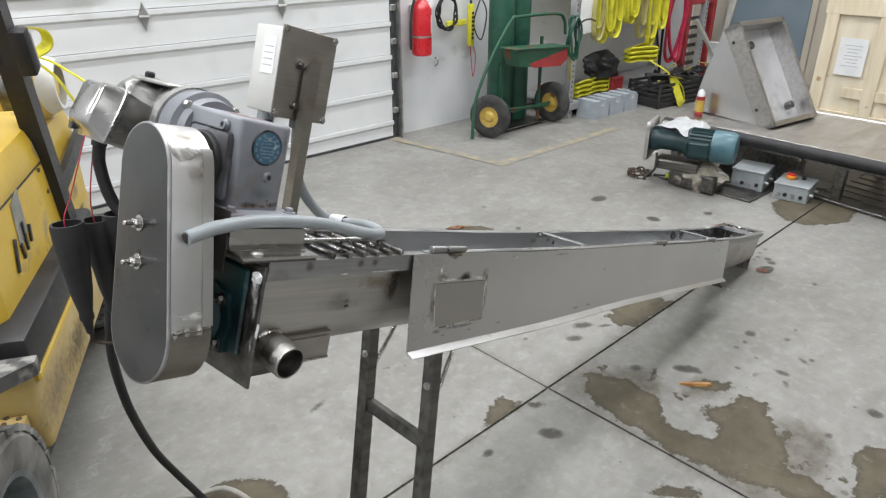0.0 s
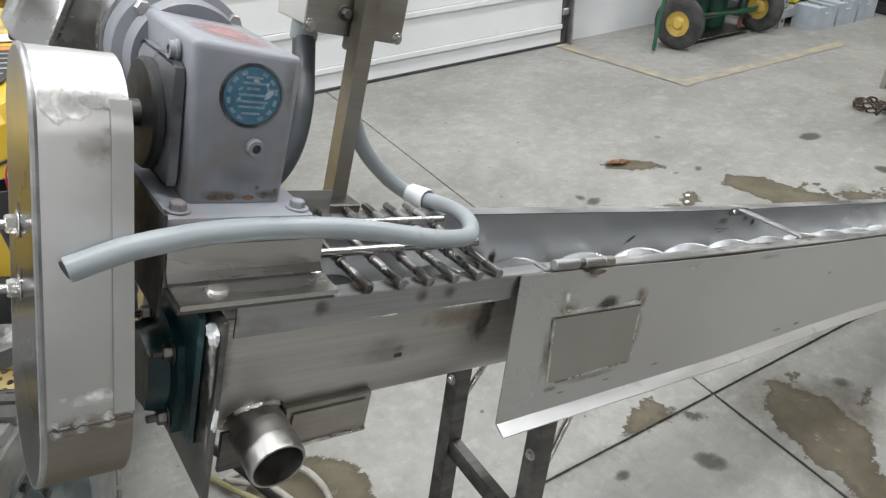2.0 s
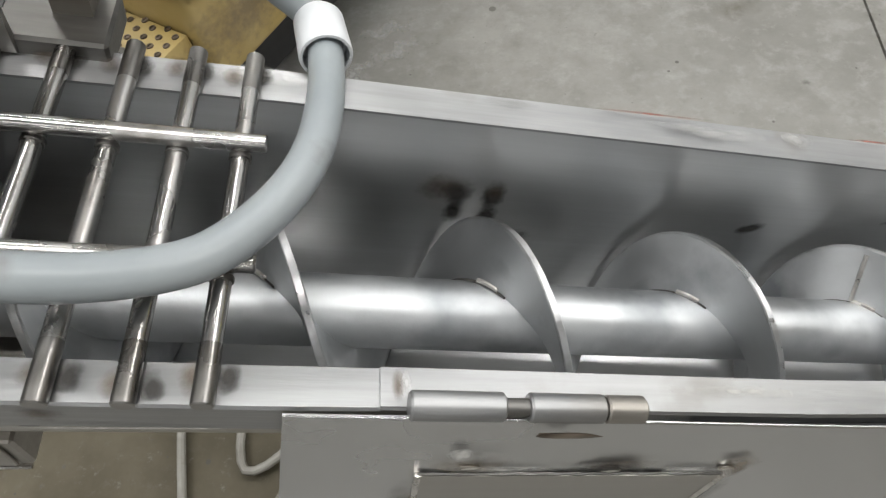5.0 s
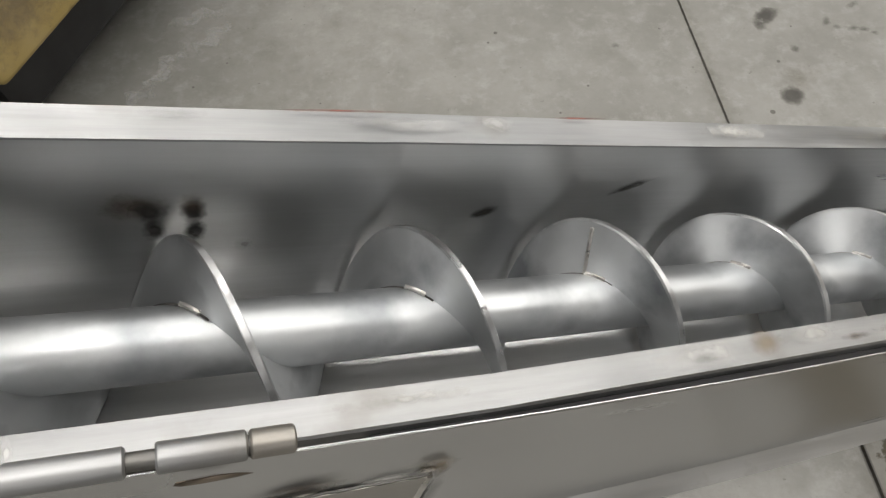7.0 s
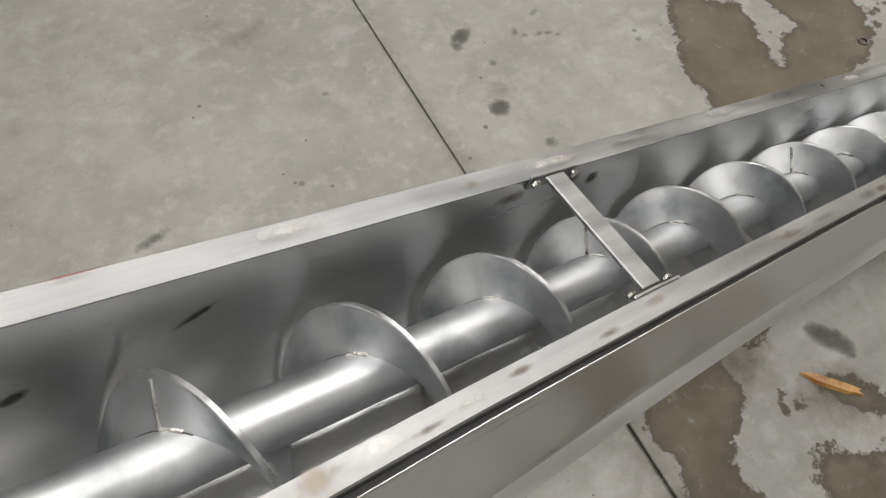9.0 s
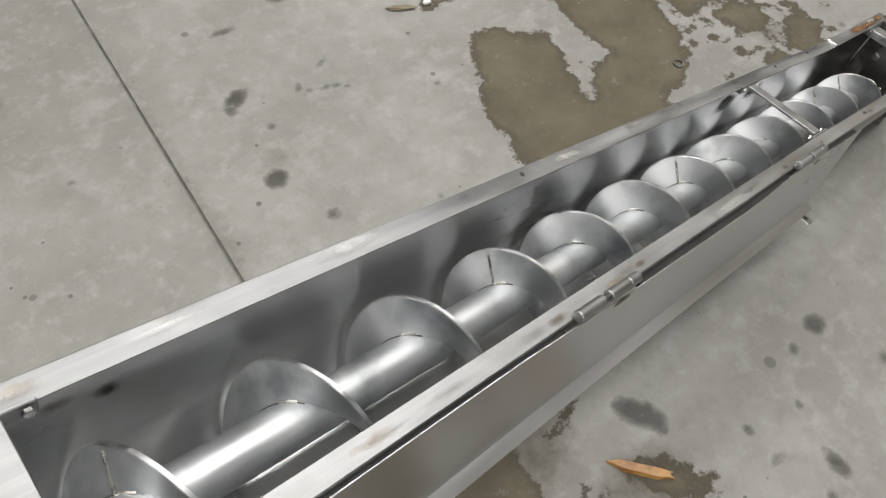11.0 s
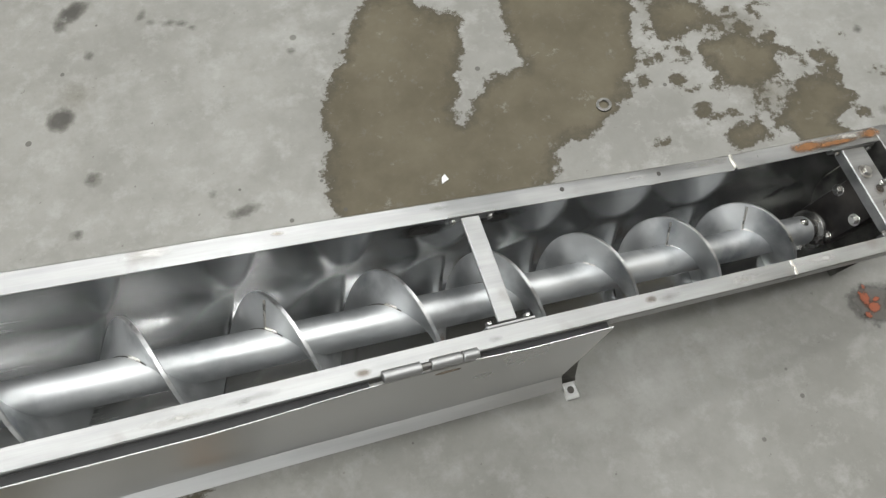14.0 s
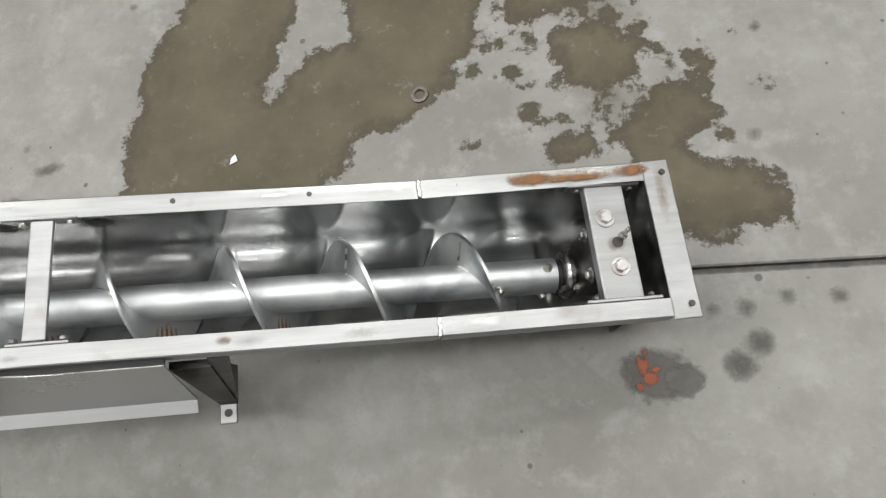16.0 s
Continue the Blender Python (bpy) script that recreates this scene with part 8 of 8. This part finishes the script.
def hopper():
    """A wedge-shaped bin lying on its back slope; its mouth is a rectangular frame tilted back."""
    r = root("steel_hopper", pose(5.57, 2.0, 0.352, 0, 0, -8), "stainless wedge hopper with an open framed mouth lying on the bed", "hopper")
    hw = 0.285
    a, d, e = (0.44, 0.69), (0.0, 0.0), (0.66, -0.0)
    u = V(0, a[0] - d[0], a[1] - d[1]).normalized()
    nrm = V(0, -u.z, u.y)
    ln = math.hypot(*a)
    at = lambda x, q, out: V(x, 0, 0.012) + u * (q * ln) + nrm * out
    for x0, x1, q0, q1 in ((-hw, -hw + 0.03, 0, 1), (hw - 0.03, hw, 0, 1), (-hw, hw, 0, 0.045), (-hw, hw, 0.955, 1)):
        bm = bmesh.new()
        vs = [[bm.verts.new(at(x, q, o)) for x, q in ((x0, q0), (x1, q0), (x1, q1), (x0, q1))] for o in (0.02, -0.11)]
        for i in range(4):
            bm.faces.new((vs[0][i], vs[0][(i + 1) % 4], vs[1][(i + 1) % 4], vs[1][i]))
        bm.faces.new(vs[0]), bm.faces.new(vs[1])
        part("mouth_frame", bm, STEEL, r, "bright folded mouth frame")
    bm = bmesh.new()
    vs = [bm.verts.new(at(x, q, -0.105)) for x, q in ((-hw + 0.01, 0.02), (hw - 0.01, 0.02), (hw - 0.01, 0.98), (-hw + 0.01, 0.98))]
    bm.faces.new(vs)
    back = [v.co + nrm * -0.006 for v in vs]
    vb = [bm.verts.new(c) for c in back]
    for i in range(4):
        bm.faces.new((vs[i], vs[(i + 1) % 4], vb[(i + 1) % 4], vb[i]))
    bm.faces.new(vb)
    # the bright mirror image of the ceiling is in the plate's colour
    part("inner_plate", bm, PALE_REFLECTION_STEEL, r, "inner back plate, coloured pale for the ceiling it mirrors")
    for x, q in ((-0.10, 0.80), (0.14, 0.18)):
        part("stub", rod(at(x, q, -0.10), at(x, q, -0.05), 0.03, 14, 0.004), STEEL_DARK, r)
    prof = [(at(0, 0.0, -0.11).y, at(0, 0.0, -0.11).z), (at(0, 1.0, -0.11).y, at(0, 1.0, -0.11).z), (0.66, 0.22), (0.70, 0.012), (0.18, 0.0)]
    part("body", prism(prof, lambda y, z, k: V(-hw * 0.98 + 2 * hw * 0.98 * k, y, z)), STEEL_PLATE, r, "dark reflecting stainless hopper body")
    for q in (0.2, 0.85):
        part("rivet", rod(at(-hw - 0.001, q, -0.07), at(-hw - 0.006, q, -0.07), 0.012, 12), DARK_MARK, r)


hopper()


def pump():
    r = root("gear_pump", pose(4.62, 2.24, 0.13, 0, 0, -73), "dark green electric motor with a square steel flange", "motor pump")
    z = 0.20
    part("flange_plate", box((-0.33, 0, z), (0.014, 0.26, 0.27), 0.02, None, None, 2), STEEL, r, "square stainless flange plate")
    part("gear_head", lathe((-0.32, 0, z), (-0.08, 0, z), [(0, 0), (0.085, 0.0), (0.085, 0.15), (0.07, 0.3), (0.07, 0.8), (0.085, 0.9), (0.085, 1), (0, 1)], 28), MOTOR_GREEN, r)
    m = part("motor", lathe((-0.08, 0, z), (0.20, 0, z), [(0, 0), (0.10, 0), (0.105, 0.05), (0.10, 0.1), (0.10, 0.6), (0, 0.6)], 32), MOTOR_GREEN, r, "dark green finned motor")
    for i in range(24):
        a = 2 * math.pi * i / 24
        part("fin", box((0.015, 0.104 * math.cos(a), z + 0.104 * math.sin(a)), (0.15, 0.012 if abs(math.cos(a)) > 0.7 else 0.005, 0.012 if abs(math.cos(a)) <= 0.7 else 0.005)), MOTOR_GREEN, m)
    part("fan_cover", lathe((0.09, 0, z), (0.25, 0, z), [(0, 0), (0.108, 0), (0.11, 0.1), (0.11, 0.75), (0.095, 0.95), (0.06, 1), (0, 1)], 32), MOTOR_BLUE, m, "blue-grey fan cover")
    part("terminal_box", box((0.02, -0.11, z - 0.01), (0.14, 0.05, 0.10), 0.01), MOTOR_GREEN, m)
    part("pump_foot", box((-0.12, 0, 0.04), (0.3, 0.16, 0.07), 0.01), STEEL_DARK, r)
    part("pump_side", box((-0.2, 0.12, z + 0.02), (0.2, 0.06, 0.16), 0.01), STEEL, r)
    part("drip_hose", tube([(-0.26, -0.08, 0.12), (-0.25, -0.12, 0.02), (-0.29, -0.16, -0.03), (-0.30, -0.2, -0.05)], 0.008, 8), RUBBER, r)


pump()
r = root("white_rag", pose(4.66, 2.42, 0.38), "crumpled white rag draped over the motor", "rag")
bm = bmesh.new()
n = 14
gr = [[bm.verts.new((0.022 * (i - n / 2) * 1.1, 0.020 * (j - n / 2), 0.055 - 0.008 * max(0, abs(j - n / 2) - 3) ** 1.6 * 0.5 + 0.025 * noise.noise(V(i * 0.35, j * 0.35, 2)))) for j in range(n + 1)] for i in range(n + 1)]
for i in range(n):
    for j in range(n):
        bm.faces.new((gr[i][j], gr[i + 1][j], gr[i + 1][j + 1], gr[i][j + 1]))
bmesh.ops.solidify(bm, geom=bm.faces[:], thickness=0.004)
part("cloth", bm, CLOTH, r)
r = root("base_plate", pose(4.98, 2.18, 0), "dirty folded steel base plate lying on the floor", "plate")
part("plate", box((-0.02, 0, 0.008), (0.62, 0.70, 0.012), 0.003), STEEL_DARK, r)
part("upstand", box((0.34, -0.1, 0.09), (0.012, 0.62, 0.16), 0.003, None, pose(0, 0, 0, 0, 12, 0)), STEEL_DARK, r)
part("block", box((-0.33, 0.06, 0.07), (0.16, 0.34, 0.12), 0.01), STEEL_DARK, r)
r = root("plastic_bag", pose(4.68, 2.22, 0.012), "cloudy plastic bag slumped under the motor", "bag")
part("bag", blob((0, 0, 0.085), (0.13, 0.17, 0.10), 4, 0.45, 2.6, 9), BAG, r)
r = root("spray_can", pose(5.28, 2.62, 0.352), "spray can with a white cap and red and yellow label", "can")
part("can", rod((0, 0, 0), (0, 0, 0.15), 0.033, 20, 0.004), RED_FRAME, r)
part("label_band", lathe((0, 0, 0.03), (0, 0, 0.12), [(0.0335, 0), (0.0337, 0), (0.0337, 1), (0.0335, 1)], 20), HUB_YELLOW, r)
part("cap", lathe((0, 0, 0.15), (0, 0, 0.20), [(0, 0), (0.028, 0), (0.026, 0.6), (0.012, 1), (0, 1)], 16), WHITE_PVC, r)


def junction_box(x, y, rz, w, d, h, label, knob):
    r = root("electrical_box", pose(x, y, 0, 0, 0, rz), label, "electrical box", "electrical boxes")
    part("body", box((0, 0, h / 2), (w, d, h), 0.004), BOX_GREY, r)
    part("lid", box((0, 0, h + 0.005), (w + 0.012, d + 0.012, 0.014), 0.004), BOX_GREY, r, "slightly proud grey lid")
    for i in range(4):
        part("gland", rod((-w / 2 + w * (i + 0.6) / 4.4, -d / 2 - 0.001, h * 0.4), (-w / 2 + w * (i + 0.6) / 4.4, -d / 2 - 0.009, h * 0.4), 0.013, 12), ZINC if i % 2 == 0 else RUBBER, r)
    for i in range(2):
        part("gland", rod((w / 2, -d / 4 + d * i / 2, h * 0.45), (w / 2 + 0.025, -d / 4 + d * i / 2, h * 0.45), 0.014, 12), ZINC, r)
    if knob:
        k = part("switch_knob", rod((-w * 0.2, 0.02, h + 0.012), (-w * 0.2, 0.02, h + 0.034), 0.035, 20, 0.004), ORANGE_KNOB, r, "orange rotary switch")
        part("grip", box((-w * 0.2, 0.02, h + 0.042), (0.055, 0.014, 0.018), 0.003), RED, k)
        part("button", rod((w * 0.15, 0.05, h + 0.012), (w * 0.15, 0.05, h + 0.03), 0.016, 14), RUBBER, r)


junction_box(4.98, 1.99, -80, 0.215, 0.235, 0.14, "grey metal electrical box with cable glands", False)
junction_box(5.00, 1.69, -82, 0.215, 0.235, 0.105, "grey metal electrical box with an orange switch", True)
r = root("rubber_mat", pose(5.42, 1.30, 0, 0, 0, -8), "dark steel mat lying on the floor", "mat")
part("mat", box((0, 0, 0.012), (0.8, 0.50, 0.022), 0.004), STEEL_DARK, r)
for i in range(7):
    part("ridge", box((-0.36 + 0.12 * i, 0, 0.025), (0.012, 0.48, 0.006)), STEEL_DARK, r)
r = root("lifting_chain", pose(4.60, 2.66, 0), "small heap of rusty lifting chain on the floor", "chain")
for i in range(16):
    a = i * 0.75
    c = V(0.075 * math.cos(a), 0.085 * math.sin(a), 0.014 + 0.012 * (i // 6))
    t = pose(*c, 90 * (i % 2), 0, math.degrees(a) + 90)
    part("link", sweep([t @ V(0.026 * math.cos(q * 0.524), 0.016 * math.sin(q * 0.524), 0) for q in range(12)], disc_shape(0.006, 6), True), CHAIN, r)
r = root("pry_bar", pose(4.72, 2.44, 0), "black bar with a yellow-green grip on the floor", "tool")
part("bar", tube([(-0.06, 0.14, 0.012), (0.0, 0.0, 0.012), (0.1, -0.30, 0.02), (0.14, -0.55, 0.012)], 0.011, 8), RUBBER, r)
part("grip", tube([(-0.035, 0.05, 0.016), (-0.01, -0.05, 0.018)], 0.020, 10, 2), GREEN_LABEL, r)

# ---- litter on the floor ----
r = root("wood_sliver", pose(2.524, 1.036, 0, 0, 0, -46), "wet orange-brown splinter of wood on the floor", "wood")
part("sliver", prism([(-0.066, -0.002), (-0.03, -0.009), (0.035, -0.008), (0.050, -0.004), (0.066, -0.003), (0.055, 0.003), (0.062, 0.008), (0.03, 0.009), (-0.04, 0.006)], lambda u, v, k: V(u, v * (1.45 - 0.45 * k), 0.001 + (0.012 - 0.06 * abs(u)) * k)), CHIP_WOOD, r)
r = root("orange_residue", pose(3.722, 1.318, 0), "small splash of orange residue on the floor", "residue")
for i, (x, y, a, b) in enumerate(((0, 0.008, 0.012, 0.022), (0.010, -0.010, 0.015, 0.013), (-0.006, -0.022, 0.008, 0.010), (0.019, 0.004, 0.008, 0.006), (0.004, 0.030, 0.005, 0.006))):
    smudge("film", lambda u, v, x=x, y=y, a=a, b=b, i=i: V(x + a * u, y + b * v, 0.0042 + 0.0003 * i), MARK_ORANGE, r, 6, 20)
smudge("damp_stain", lambda u, v: V(0.020 + 0.075 * u, -0.004 + 0.055 * v, 0.0022), MARK_OIL, r)
smudge("damp_stain", lambda u, v: V(0.060 + 0.040 * u, -0.012 + 0.035 * v, 0.0026), MARK_OIL, r)
r = root("dry_leaf", pose(2.868, 2.845, 0, 0, 0, -15), "curled orange-brown leaf on a damp spot of the floor", "leaf")
bm = bmesh.new()
rows = [[bm.verts.new((0.062 * u, 0.026 * math.cos(1.5 * u) * v, 0.006 + 0.012 * abs(v) + 0.006 * noise.noise(V(u * 3, v * 2, 0)))) for v in (-1, -0.5, 0, 0.5, 1)] for u in (-1, -0.6, -0.2, 0.2, 0.6, 1)]
for p, q in zip(rows, rows[1:]):
    for j in range(4):
        bm.faces.new((p[j], q[j], q[j + 1], p[j + 1]))
bmesh.ops.solidify(bm, geom=bm.faces[:], thickness=0.002)
part("blade", bm, DEAD_LEAF, r)
part("stalk", tube([(0.05, 0, 0.008), (0.075, 0.006, 0.006), (0.095, 0.004, 0.003)], 0.002, 6), CHIP_WOOD, r)
r = root("washer_ring", pose(3.36, 1.82, 0), "small steel ring lying in the wet patch", "ring")
part("ring", lathe((0, 0, 0), (0, 0, 0.004), [(0.010, 0), (0.016, 0), (0.016, 1), (0.010, 1)], 20), STEEL_DARK, r)
r = root("paper_scrap", pose(3.004, 1.713, 0.0005, 0, 0, 20), "tiny white scrap of paper on the floor", "paper")
part("scrap", prism([(-0.009, -0.006), (0.008, -0.004), (0.006, 0.010), (-0.003, 0.006)], lambda u, v, k: V(u, v, 0.001 + 0.002 * k)), PAPER, r)
r = root("corn_husk", pose(2.795, 2.38, 0, 0, 0, -25), "curled brown scrap lying on the floor", "scrap")
part("scrap", blob((0, 0, 0.006), (0.042, 0.009, 0.006), 3, 0.4, 2.0, 5), DRY_SCRAP, r)
for x, y in ((2.92, 2.41), (2.872, 2.365)):
    r = root("white_pebble", pose(x, y, 0), "small white pebble on a damp spot", "pebble", "white pebbles")
    part("pebble", blob((0, 0, 0.007), (0.012, 0.009, 0.008), 2, 0.3, 2.0, x), PAPER, r)
